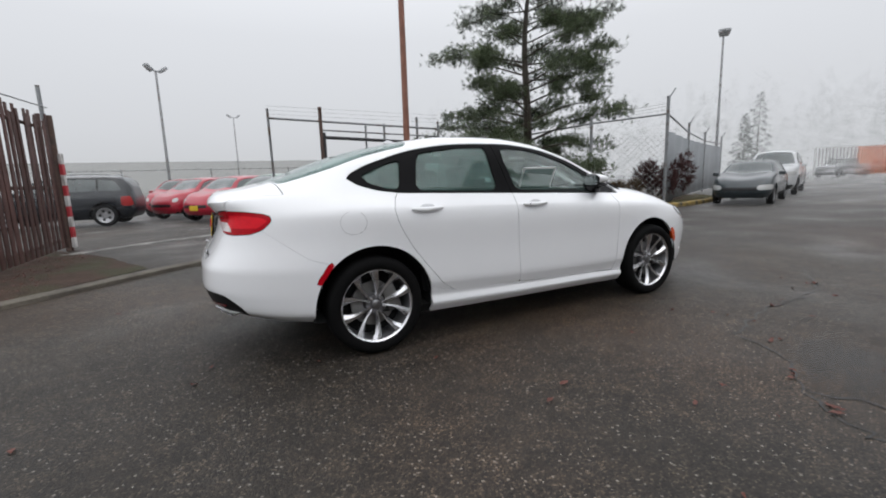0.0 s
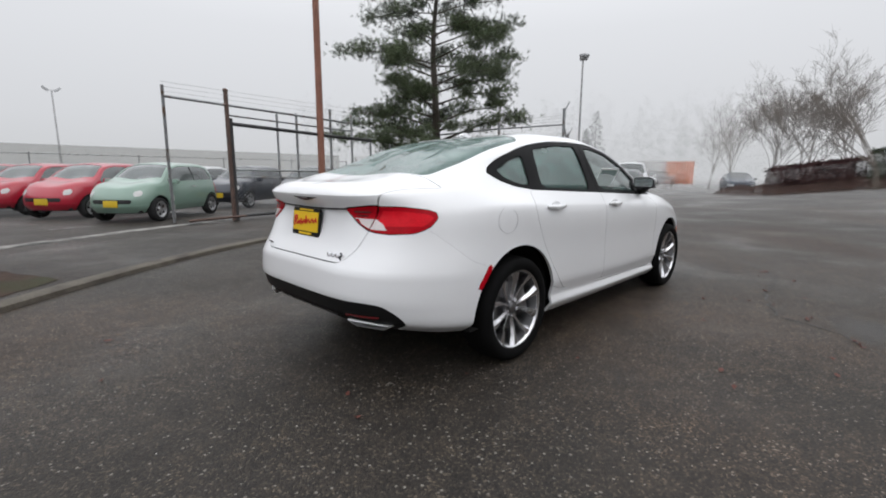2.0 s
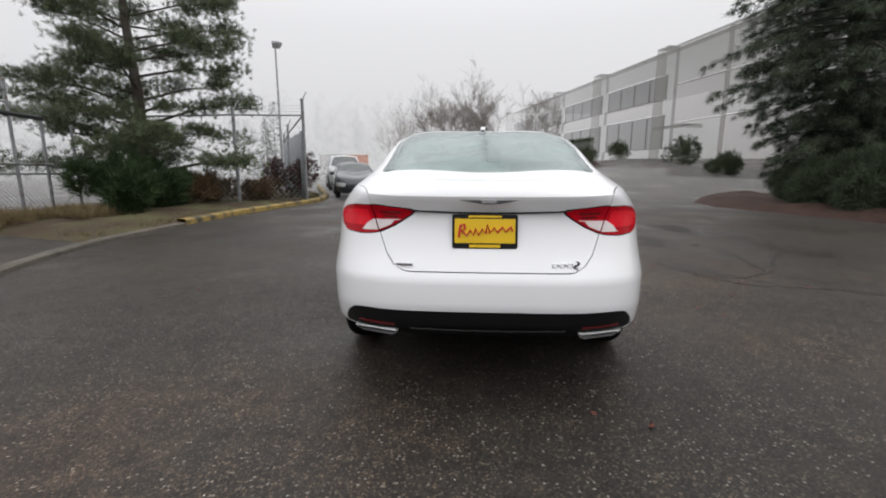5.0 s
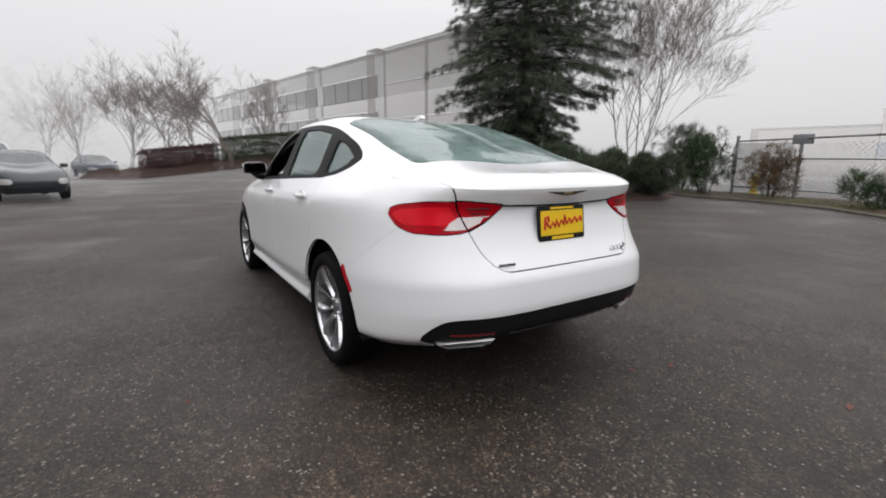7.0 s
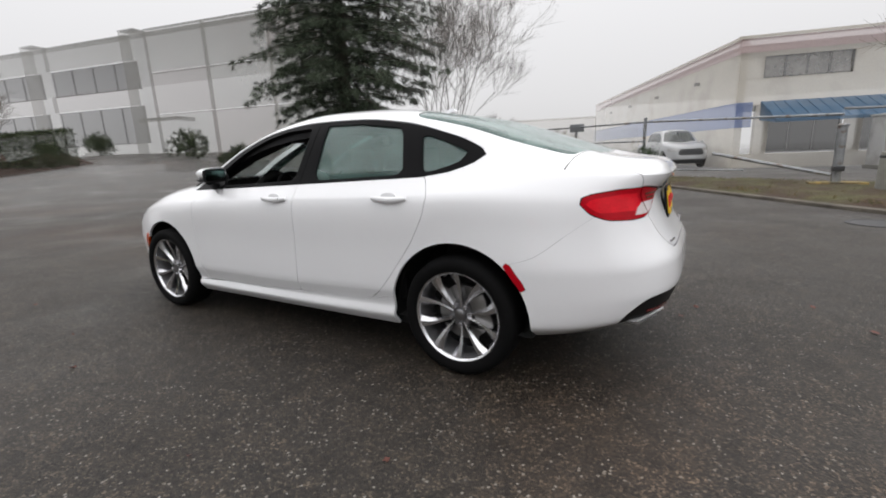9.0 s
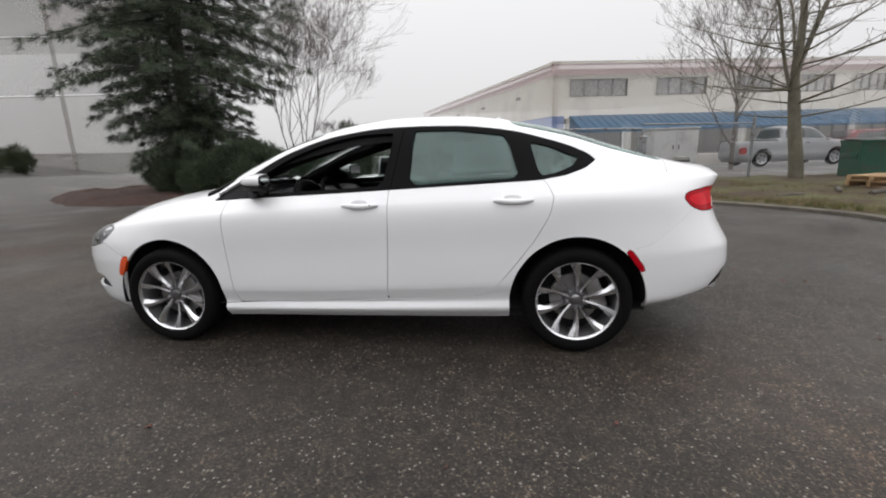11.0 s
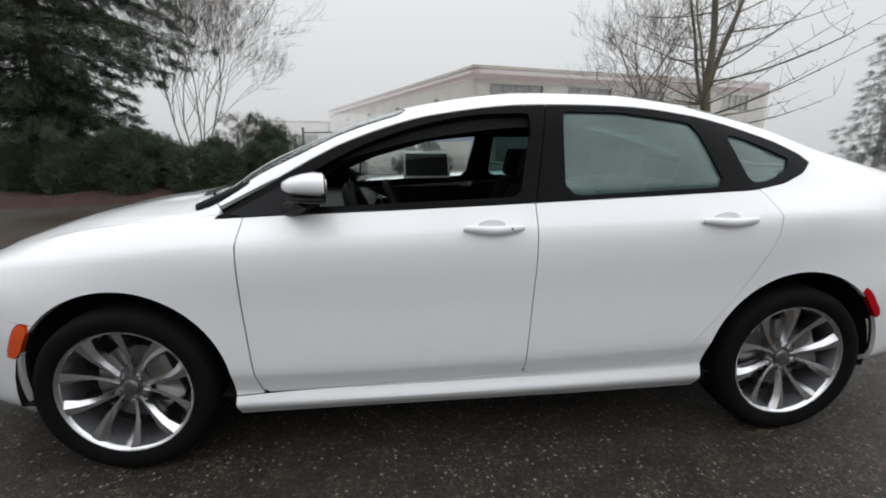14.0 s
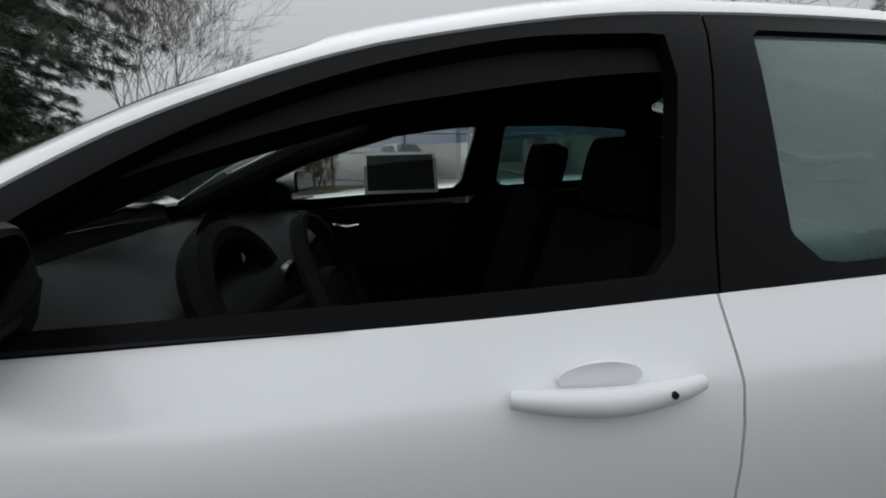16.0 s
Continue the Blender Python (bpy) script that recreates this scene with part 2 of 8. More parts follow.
def panel(body, fields, depth=0.018, out=0.0, gap=0.002, both=False):
    """The piece of a skin on which all the fields are positive, with its edges turned inwards. both: with its mirror half, as one sheet."""
    grid, v = body
    gu = np.gradient(grid, axis=1)
    gv = np.gradient(grid, axis=0)
    nor = np.cross(gu, gv)
    ln = np.linalg.norm(nor, axis=-1, keepdims=True)
    nor = np.where(ln > 1e-9, nor / np.maximum(ln, 1e-9), 0.0)
    centre = np.array([0, 0, 0.6])
    if np.mean(np.sum(nor * (grid - centre), -1)) < 0:
        nor = -nor
    place = grid + nor * out
    f = np.array([fn(grid[..., 0], grid[..., 1], grid[..., 2], v) - gap for fn in fields])
    low, pts, index, faces = f.min(0), [], {}, []
    data = np.concatenate([place, nor, np.moveaxis(f, 0, -1)], -1)

    def vert(d):
        key = (round(d[0], 5), round(d[1], 5), round(d[2], 5))
        if key not in index:
            index[key] = len(pts)
            pts.append(d[:6])
        return index[key]
    n, m = low.shape
    any_in = np.maximum.reduce([low[:-1, :-1], low[1:, :-1], low[:-1, 1:], low[1:, 1:]]) > -0.08
    for i, j in zip(*np.nonzero(any_in)):
        poly = [data[i, j], data[i, j + 1], data[i + 1, j + 1], data[i + 1, j]]
        for k in range(6, 6 + len(fields)):
            vals = [p[k] for p in poly]
            if min(vals) >= 0:
                continue
            if max(vals) <= 0:
                poly = []
                break
            cut = []
            for a, b in zip(poly, poly[1:] + poly[:1]):
                if a[k] >= 0:
                    cut.append(a)
                if (a[k] >= 0) != (b[k] >= 0):
                    cut.append(a + (b - a) * (a[k] / (a[k] - b[k])))
            poly = cut
        ids = []
        for p in poly:
            q = vert(p)
            if q not in ids:
                ids.append(q)
        if len(ids) >= 3:
            faces.append(tuple(ids))
    if not pts:
        return [], []
    arr = np.array(pts)
    if both:
        n0 = len(arr)
        other = arr.copy()
        other[:, 1] *= -1
        other[:, 4] *= -1
        twin = {i: (i if abs(arr[i, 1]) < 1e-4 else i + n0) for i in range(n0)}
        faces = faces + [tuple(twin[i] for i in reversed(g)) for g in faces]
        arr = np.concatenate([arr, other])
        arr[np.abs(arr[:, 1]) < 1e-4, 1] = 0
    used = sorted({i for g in faces for i in g})
    remap = {o: k for k, o in enumerate(used)}
    arr, faces = arr[used], [tuple(remap[i] for i in g) for g in faces]
    normal = np.zeros((len(arr), 3))
    for g in faces:
        p = arr[list(g), :3]
        normal[list(g)] += np.cross(p[1] - p[0], p[2] - p[0])
    if np.sum(normal * arr[:, 3:6]) < 0:
        faces = [tuple(reversed(g)) for g in faces]
    if depth:
        count = {}
        for g in faces:
            for a, b in zip(g, g[1:] + g[:1]):
                count[(a, b)] = 1
        rim = [(a, b) for a, b in count if (b, a) not in count]
        top, low_id, verts = {}, {}, [tuple(p[:3]) for p in arr]
        for a, b in rim:
            for i in (a, b):
                if i not in top:
                    top[i], low_id[i] = len(verts), len(verts) + 1
                    verts += [tuple(arr[i, :3]), tuple(arr[i, :3] - arr[i, 3:6] * depth)]
        faces = faces + [(top[b], top[a], low_id[a], low_id[b]) for a, b in rim]
        return verts, faces
    return [tuple(p[:3]) for p in arr], faces


def key(rear, front, y, z, soft=1.0):
    flat = lambda t: curve(t) if hasattr(t, "__len__") else (lambda x: np.full(np.shape(x), float(t)))
    return dict(rear=rear, front=front, y=flat(y), z=flat(z), soft=soft)


def in_xz(poly, r=0.0):
    f = polygon_field(rounded(poly, r) if r else poly)
    return lambda x, y, z, v: f(x, z)


def in_yz(poly, r=0.0):
    f = polygon_field(rounded(poly, r) if r else poly)
    return lambda x, y, z, v: f(np.abs(y), z)


def out_of(field):
    return lambda x, y, z, v: -field(x, y, z, v)


def rows_in(a, b, size=0.06):
    return lambda x, y, z, v: np.minimum(v - a, b - v) * size


def x_in(a, b):
    return lambda x, y, z, v: np.minimum(x - a, b - x)


def arch_at(x0, z0, r):
    return lambda x, y, z, v: np.where(z < z0, np.abs(x - x0), np.hypot(x - x0, z - z0)) - r


# ---- the white sedan ----
M_WHITE = material("white_car_paint", (0.835, 0.84, 0.855), rough=0.38, vary=0.015, scale=3, fine=900, bump=0.0, coat=1.0, coat_rough=0.04)
M_GLOSS_BLACK = material("gloss_black_trim", (0.0045, 0.0045, 0.005), rough=0.40, vary=0.2, fine=300, bump=0.0, spec=0.07)
M_BLACK = material("black_plastic", (0.011, 0.011, 0.012), rough=0.55, spec=0.2, vary=0.2, fine=400, bump=0.1, distance=0.001)
M_VALANCE = material("satin_black_bumper", (0.009, 0.009, 0.0095), rough=0.5, vary=0.15, fine=300, bump=0.05, spec=0.25, distance=0.001)
# near-black for the underbody, also used as painted shade behind gaps
M_SHADE = material("dark_underbody_and_gap_shade", (0.008, 0.008, 0.008), rough=0.9, vary=0.3, fine=80, bump=0.2)
M_TYRE = material("tyre_rubber", (0.005, 0.005, 0.0052), spec=0.12, rough=0.8, vary=0.25, fine=120, bump=0.25, distance=0.002)
M_ALLOY = material("polished_alloy", (0.74, 0.74, 0.76), rough=0.26, metal=1.0, vary=0.06, fine=200, bump=0.02, distance=0.001)
M_ALLOY_GREY = material("painted_alloy", (0.20, 0.20, 0.21), rough=0.35, metal=0.8, vary=0.1, fine=200, bump=0.03, distance=0.001)
# the rim's alloy again, darkened in colour for the shade inside the wheel
M_BARREL = material("shaded_alloy_barrel", (0.30, 0.30, 0.31), rough=0.45, metal=0.8, vary=0.12, fine=200, bump=0.03, distance=0.001)
M_CHROME = material("chrome", (0.75, 0.75, 0.77), rough=0.08, metal=1.0, vary=0.03, fine=100, bump=0.0)
M_DARK_CHROME = material("dark_chrome", (0.16, 0.16, 0.17), rough=0.2, metal=1.0, vary=0.05, fine=100, bump=0.0)
M_TIP = material("polished_exhaust_steel", (0.78, 0.78, 0.79), rough=0.42, metal=0.6, vary=0.05, fine=100, bump=0.0)
M_SEAM = material("painted_seam", (0.40, 0.40, 0.41), rough=0.6, vary=0.05, fine=100, bump=0.0)
M_STEEL = material("brake_steel", (0.25, 0.245, 0.24), rough=0.45, metal=1.0, vary=0.2, fine=150, bump=0.1)
M_RED_LENS = material("red_lens", (0.42, 0.004, 0.012), rough=0.15, vary=0.22, scale=9, fine=120, bump=0.04, coat=0.08, spec=0.12, distance=0.002)
M_RED_BRIGHT = material("bright_red_reflector", (0.68, 0.010, 0.022), rough=0.2, vary=0.2, scale=14, fine=150, bump=0.06, coat=0.1, spec=0.15, distance=0.002)
M_RED_DEEP = material("deep_red_lens", (0.09, 0.003, 0.005), rough=0.2, vary=0.1, fine=120, bump=0.05, coat=1.0, distance=0.002)
M_CLEAR_LENS = material("clear_lens", (0.72, 0.64, 0.64), rough=0.15, vary=0.1, scale=20, fine=150, bump=0.1, coat=1.0, distance=0.002)
M_ORANGE = material("orange_reflector", (0.75, 0.09, 0.015), rough=0.25, vary=0.08, fine=200, bump=0.1, coat=0.8, distance=0.001)
M_HEADLAMP = material("headlamp_glass", (0.13, 0.133, 0.137), rough=0.12, metal=0.5, vary=0.25, scale=14, fine=90, bump=0.1, coat=1.0)
M_YELLOW = material("yellow_plate", (0.80, 0.52, 0.012), rough=0.4, vary=0.05, fine=150, bump=0.02)
M_RED_PRINT = material("red_print", (0.55, 0.02, 0.02), rough=0.5, vary=0.05, fine=150, bump=0.0)
M_CABIN = material("black_cabin_cloth", (0.006, 0.006, 0.0065), spec=0.2, rough=0.8, vary=0.2, fine=300, bump=0.2, distance=0.002)
M_DASH = material("dashboard_vinyl", (0.007, 0.0075, 0.008), spec=0.15, rough=0.5, vary=0.15, fine=500, bump=0.2, distance=0.001)
M_PAPER = material("window_sticker_paper", (0.78, 0.80, 0.79), rough=0.7, vary=0.06, fine=30, bump=0.0)
M_SHEET_FACE = material("window_sticker_face", (0.24, 0.33, 0.31), rough=0.6, vary=0.12, scale=12, fine=60, bump=0.0)
M_PAPER_DARK = material("window_sticker_back", (0.02, 0.022, 0.022), rough=0.7, vary=0.1, fine=30, bump=0.0)
M_CAP = material("brushed_centre_cap", (0.33, 0.33, 0.34), rough=0.3, metal=1.0, vary=0.08, fine=100, bump=0.0)


def glass(name, tint, mist, rough=0.0):
    """Car glass: a tinted clear pane with an even breath of condensation on it."""
    mat = bpy.data.materials.new(name)
    mat.use_nodes = True
    n, l = mat.node_tree.nodes, mat.node_tree.links
    clear, wet, mix = n["Principled BSDF"], n.new("ShaderNodeBsdfPrincipled"), n.new("ShaderNodeMixShader")
    clear.inputs["Base Color"].default_value = (*tint, 1)
    clear.inputs["Transmission Weight"].default_value, clear.inputs["Roughness"].default_value, clear.inputs["IOR"].default_value = 1.0, rough, 1.45
    wet.inputs["Base Color"].default_value = (0.21, 0.32, 0.295, 1)
    wet.inputs["Roughness"].default_value, wet.inputs["Coat Weight"].default_value = 0.5, 0.4
    coord, noise_a, ramp_a = n.new("ShaderNodeTexCoord"), n.new("ShaderNodeTexNoise"), n.new("ShaderNodeMapRange")
    noise_a.inputs["Scale"].default_value, noise_a.inputs["Detail"].default_value = 3.5, 3
    l.new(coord.outputs["Object"], noise_a.inputs["Vector"])
    ramp_a.inputs["From Min"].default_value, ramp_a.inputs["From Max"].default_value = 0.3, 0.7
    ramp_a.inputs["To Min"].default_value, ramp_a.inputs["To Max"].default_value = mist * 0.55, min(1.0, mist * 1.35)
    l.new(noise_a.outputs["Fac"], ramp_a.inputs["Value"])
    l.new(ramp_a.outputs[0], mix.inputs[0])
    l.new(clear.outputs[0], mix.inputs[1])
    l.new(wet.outputs[0], mix.inputs[2])
    l.new(mix.outputs[0], n["Material Output"].inputs["Surface"])
    return mat


M_GLASS_MIST = glass("misted_side_glass", (0.20, 0.34, 0.315), 0.32)
M_GLASS_REAR = glass("misted_rear_glass", (0.45, 0.55, 0.53), 0.48)
M_GLASS_FRONT = glass("windscreen_glass", (0.80, 0.86, 0.84), 0.06)
M_GLASS_CLEAR = glass("clear_side_glass", (0.80, 0.86, 0.84), 0.10)

lower_edge = key(-2.28, 2.30, [(-2.4, 0.80), (-1.8, 0.83), (-0.9, 0.845), (0.9, 0.845), (2.4, 0.82)], [(-2.4, 0.362), (-2.15, 0.334), (-1.9, 0.290), (-1.72, 0.268), (-0.95, 0.214), (0.95, 0.192), (1.9, 0.175), (2.4, 0.18)])
sill_line = key(-2.368, 2.385, [(-2.4, 0.87), (-1.8, 0.90), (-0.98, 0.900), (0.9, 0.896), (2.4, 0.88)], [(-2.4, 0.43), (-1.9, 0.345), (-1.72, 0.325), (-0.95, 0.288), (0.95, 0.260), (2.4, 0.26)], 0.7)
lower_crease = key(-2.402, 2.415, [(-2.4, 0.89), (-1.8, 0.915), (-1.4, 0.905), (-0.98, 0.886), (0.9, 0.878), (1.4, 0.90), (2.4, 0.91)], [(-2.4, 0.53), (-1.9, 0.46), (-1.4, 0.42), (-0.95, 0.340), (0.95, 0.302), (1.4, 0.36), (2.4, 0.40)], 0.3)
widest_line = key(-2.392, 2.425, [(-2.4, 0.89), (-1.8, 0.922), (-0.98, 0.917), (0.9, 0.909), (1.5, 0.925), (2.4, 0.92)], [(-2.4, 0.66), (-1.5, 0.60), (-0.95, 0.445), (0.9, 0.392), (1.5, 0.56), (2.4, 0.58)], 0.15)
door_line = key(-2.312, 2.40, [(-2.4, 0.88), (-1.8, 0.905), (-0.98, 0.918), (0.9, 0.909), (1.5, 0.912), (2.4, 0.90)], [(-2.4, 0.80), (-1.5, 0.79), (-0.95, 0.66), (0.95, 0.62), (1.5, 0.72), (1.7, 0.72), (2.4, 0.69)])
shoulder_line = key(-2.262, 2.345, [(-2.4, 0.87), (-1.8, 0.885), (-0.98, 0.914), (0.9, 0.897), (1.5, 0.878), (2.4, 0.85)], [(-2.4, 0.96), (-1.4, 0.985), (-0.95, 0.965), (0.95, 0.90), (1.7, 0.83), (2.4, 0.73)], 0.6)
belt_line = key(-2.318, 2.27, [(-2.4, 0.84), (-2.0, 0.79), (-1.46, 0.80), (-1.0, 0.845), (0.0, 0.852), (0.5, 0.822), (0.97, 0.792), (1.5, 0.79), (2.4, 0.74)],
        [(-2.4, 1.050), (-2.0, 1.082), (-1.75, 1.092), (-1.2, 1.075), (-0.17, 1.033), (0.97, 0.988), (1.3, 0.960), (1.63, 0.905), (1.94, 0.83), (2.3, 0.745)], 0.55)
roof_edge = key(-2.29, 2.20, [(-2.4, 0.72), (-1.9, 0.66), (-1.6, 0.63), (-1.3, 0.625), (-0.94, 0.63), (-0.25, 0.645), (0.15, 0.645), (0.5, 0.662), (0.8, 0.705), (1.12, 0.745), (1.4, 0.68), (2.2, 0.55)],
        [(-2.4, 1.090), (-2.15, 1.112), (-1.95, 1.145), (-1.6, 1.235), (-1.3, 1.33), (-0.94, 1.405), (-0.62, 1.437), (-0.25, 1.44), (0.15, 1.395), (0.5, 1.295), (0.8, 1.150), (1.12, 1.0), (1.4, 0.985), (1.63, 0.95), (1.94, 0.87), (2.2, 0.79)], 0.75)
centre_line = key(-2.20, 2.05, 0.0, [(-2.4, 1.125), (-2.15, 1.13), (-1.95, 1.165), (-1.73, 1.262), (-1.41, 1.368), (-1.0, 1.455), (-0.67, 1.49), (-0.36, 1.498), (-0.06, 1.478), (0.32, 1.42), (0.7, 1.30), (1.0, 1.17), (1.25, 1.055), (1.35, 1.035), (1.63, 0.99), (1.94, 0.905), (2.2, 0.82)])
BODY_KEYS = [lower_edge, sill_line, lower_crease, widest_line, door_line, shoulder_line, belt_line, roof_edge, centre_line]
BODY = skin(BODY_KEYS, -0.9, 0.9, 4.4, 2.85)

def along(points, n=22):
    """Evenly spaced places on the smooth curve through the points."""
    f, lo, hi = curve(points), min(p[0] for p in points), max(p[0] for p in points)
    out = [(float(x), float(f(x))) for x in np.linspace(lo, hi, n)]
    return out if points[0][0] < points[-1][0] else out[::-1]


DLO = in_xz([(1.02, 0.985), (0.75, 0.998), (-0.17, 1.036), (-1.15, 1.078), (-1.30, 1.10), (-1.42, 1.14)]
            + along([(-1.492, 1.193), (-1.37, 1.258), (-1.25, 1.30), (-0.94, 1.382), (-0.62, 1.418), (-0.40, 1.4225), (-0.23, 1.421), (0.15, 1.382), (0.5, 1.28), (0.78, 1.135), (0.93, 1.04)], 34))
W_FRONT = in_xz([(0.74, 1.022), (-0.168, 1.063)] + along([(-0.238, 1.388), (-0.05, 1.385), (0.14, 1.358), (0.44, 1.267), (0.62, 1.176), (0.70, 1.128)], 16), 0.022)
W_REAR = in_xz([(-0.345, 1.062), (-1.025, 1.092), (-0.945, 1.350), (-0.63, 1.392), (-0.364, 1.396)], 0.015)
W_QUARTER = in_xz([(-1.085, 1.312), (-1.22, 1.270), (-1.39, 1.200), (-1.335, 1.148), (-1.22, 1.112), (-1.145, 1.103)], 0.02)
ABOVE_BELT = rows_in(5.75, 7.3)
DOOR_F = in_xz([(0.905, 1.02), (0.912, 0.90), (0.905, 0.65), (0.885, 0.40), (0.865, 0.31), (0.84, 0.300), (-0.182, 0.335), (-0.197, 0.55), (-0.212, 0.80), (-0.217, 1.06)])
DOOR_R = in_xz([(-0.217, 1.06), (-0.212, 0.80), (-0.197, 0.55), (-0.182, 0.335), (-0.70, 0.348), (-0.79, 0.365), (-0.88, 0.43), (-0.98, 0.55), (-1.11, 0.72), (-1.20, 0.88), (-1.22, 0.98), (-1.19, 1.05), (-1.13, 1.12)])
ARCH_F, ARCH_R = arch_at(1.371, 0.335, 0.401), arch_at(-1.371, 0.335, 0.408)
BELOW = lambda x, y, z, v: (6.85 - v) * 0.06
SILL = lambda x, y, z, v: np.interp(x, [-1.0, -0.79, -0.182, 0.84, 1.0], [0.42, 0.36, 0.333, 0.298, 0.29]) - z
BUMPER_R = lambda x, y, z, v: np.minimum(np.interp(x, [-2.5, -2.20, -2.03, -1.80, -1.60], [0.94, 0.94, 0.88, 0.70, 0.63]) - z, -1.60 - x)
BUMPER_F = lambda x, y, z, v: np.minimum(np.interp(x, [1.6, 1.75, 1.92, 2.1], [0.60, 0.62, 0.70, 0.66]) - z, x - 1.62)
VALANCE_REAR = in_yz([(-0.5, 0.512), (0.60, 0.512), (0.72, 0.492), (0.81, 0.44), (0.86, 0.20), (-0.5, 0.20)], 0.04)
VALANCE = lambda x, y, z, v: np.minimum(VALANCE_REAR(x, y, z, v), (0.28 + 0.23 * np.sqrt(np.clip((-2.13 - x) / 0.17, 0, 1)) - 0.3 * np.clip(x + 2.13, 0, 1) - z) * 0.7)
REAR_ONLY = lambda x, y, z, v: -1.9 - x
LID_EDGE = lambda x, y, z, v: np.clip(z - 1.06, 0, 0.04) * 25 * np.clip(x + 2.22, 0, 0.4) * 0.42 + np.interp(z, [0.69, 0.72, 0.78, 0.88, 1.0, 1.08, 1.2], [0.38, 0.455, 0.505, 0.545, 0.59, 0.615, 0.60]) - np.abs(y)
LID = lambda x, y, z, v: np.minimum(np.minimum(LID_EDGE(x, y, z, v), z - 0.697), -1.955 + 0.045 * (y / 0.6) ** 2 - x)
LAMP_R = polygon_field(rounded([(0.385, 0.988), (0.62, 1.008), (0.85, 1.006), (1.04, 0.990), (1.128, 0.968), (1.122, 0.945), (1.055, 0.893), (0.95, 0.866), (0.75, 0.860), (0.62, 0.867), (0.51, 0.909)], 0.018))
TAIL_LAMP = lambda x, y, z, v: np.minimum(LAMP_R(np.abs(y) + x + 2.297, z), -1.9 - x)
LAMP_WHITE = polygon_field([(0.440, 0.944), (0.665, 0.940), (0.775, 0.882), (0.72, 0.876), (0.61, 0.879), (0.510, 0.915)])
TAIL_WHITE = lambda x, y, z, v: np.minimum(LAMP_WHITE(np.abs(y) + x + 2.297, z), -1.9 - x)
HEAD_LAMP = in_xz([(1.815, 0.805), (1.90, 0.823), (2.06, 0.79), (2.5, 0.70), (2.5, 0.63), (2.10, 0.655), (1.97, 0.69), (1.88, 0.745)], 0.03)
FOG_LAMP = in_xz([(1.935, 0.365), (2.02, 0.44), (2.2, 0.455), (2.5, 0.455), (2.5, 0.35), (2.1, 0.345)], 0.015)
MARK_F = in_xz([(1.672, 0.615), (1.735, 0.615), (1.812, 0.474), (1.760, 0.466)], 0.008)
MARK_R = in_xz([(-1.630, 0.665), (-1.672, 0.668), (-1.768, 0.538), (-1.732, 0.522), (-1.69, 0.582)], 0.008)
SCREEN = lambda x, y, z, v: np.minimum(np.minimum(1.235 - 0.24 * (np.abs(y) / 0.75) ** 2 - x, x - (0.33 - 0.06 * (y / 0.6) ** 2)), (v - 7.10) * 0.4)
BACKLIGHT = lambda x, y, z, v: np.minimum(np.minimum(x - (-1.945 + 0.045 * (y / 0.6) ** 2), -0.93 - 0.05 * (y / 0.6) ** 2 - x), 0.600 - np.abs(y))
HOOD = lambda x, y, z, v: np.minimum(np.minimum(x - (1.245 - 0.24 * (np.abs(y) / 0.75) ** 2), (v - 6.3) * 0.2), 2.2 - x)

sedan = thing("white_sedan", "glossy white four-door sedan with black trim parked on wet asphalt", "car")


def on_skin(x, z, upto=6.9):
    """The half width of the body at a place of the side view."""
    grid, v = BODY
    d = np.hypot(grid[..., 0] - x, grid[..., 2] - z) + (v > upto) * 10
    near = np.argsort(d.ravel())[:4]
    w = 1 / (d.ravel()[near] + 1e-4)
    return float((grid[..., 1].ravel()[near] * w).sum() / w.sum())


def on_rear(y, z):
    """How far back the tail reaches at a place of the rear view."""
    grid, v = BODY
    d = np.hypot(grid[..., 1] - abs(y), grid[..., 2] - z) + (grid[..., 0] > -1.9) * 10
    near = np.argsort(d.ravel())[:4]
    w = 1 / (d.ravel()[near] + 1e-4)
    return float((grid[..., 0].ravel()[near] * w).sum() / w.sum())


def rear_strip(line, half, out, thick=0.006):
    """A slim moulding along a line of (y, z) places on the tail."""
    pts, faces = [], []
    for k, (y, z) in enumerate(line):
        x = on_rear(y, z)
        h = half if hasattr(half, "__len__") is False else half[k]
        pts += [(x - out, y, z - h), (x - out, y, z + h), (x - out + thick, y, z + h), (x - out + thick, y, z - h)]
        if k:
            q = 4 * k
            faces += [(q - 4 + i, q - 4 + (i + 1) % 4, q + (i + 1) % 4, q + i) for i in range(4)]
    n = len(pts)
    return pts, faces + [(3, 2, 1, 0), (n - 4, n - 3, n - 2, n - 1)]


def side_parts(name, shape, mat, label="", parent=None):
    """A part on the left side and its twin on the right."""
    return part(name, shape, mat, parent or sedan, label), part(name, mirrored(shape), mat, parent or sedan, label)


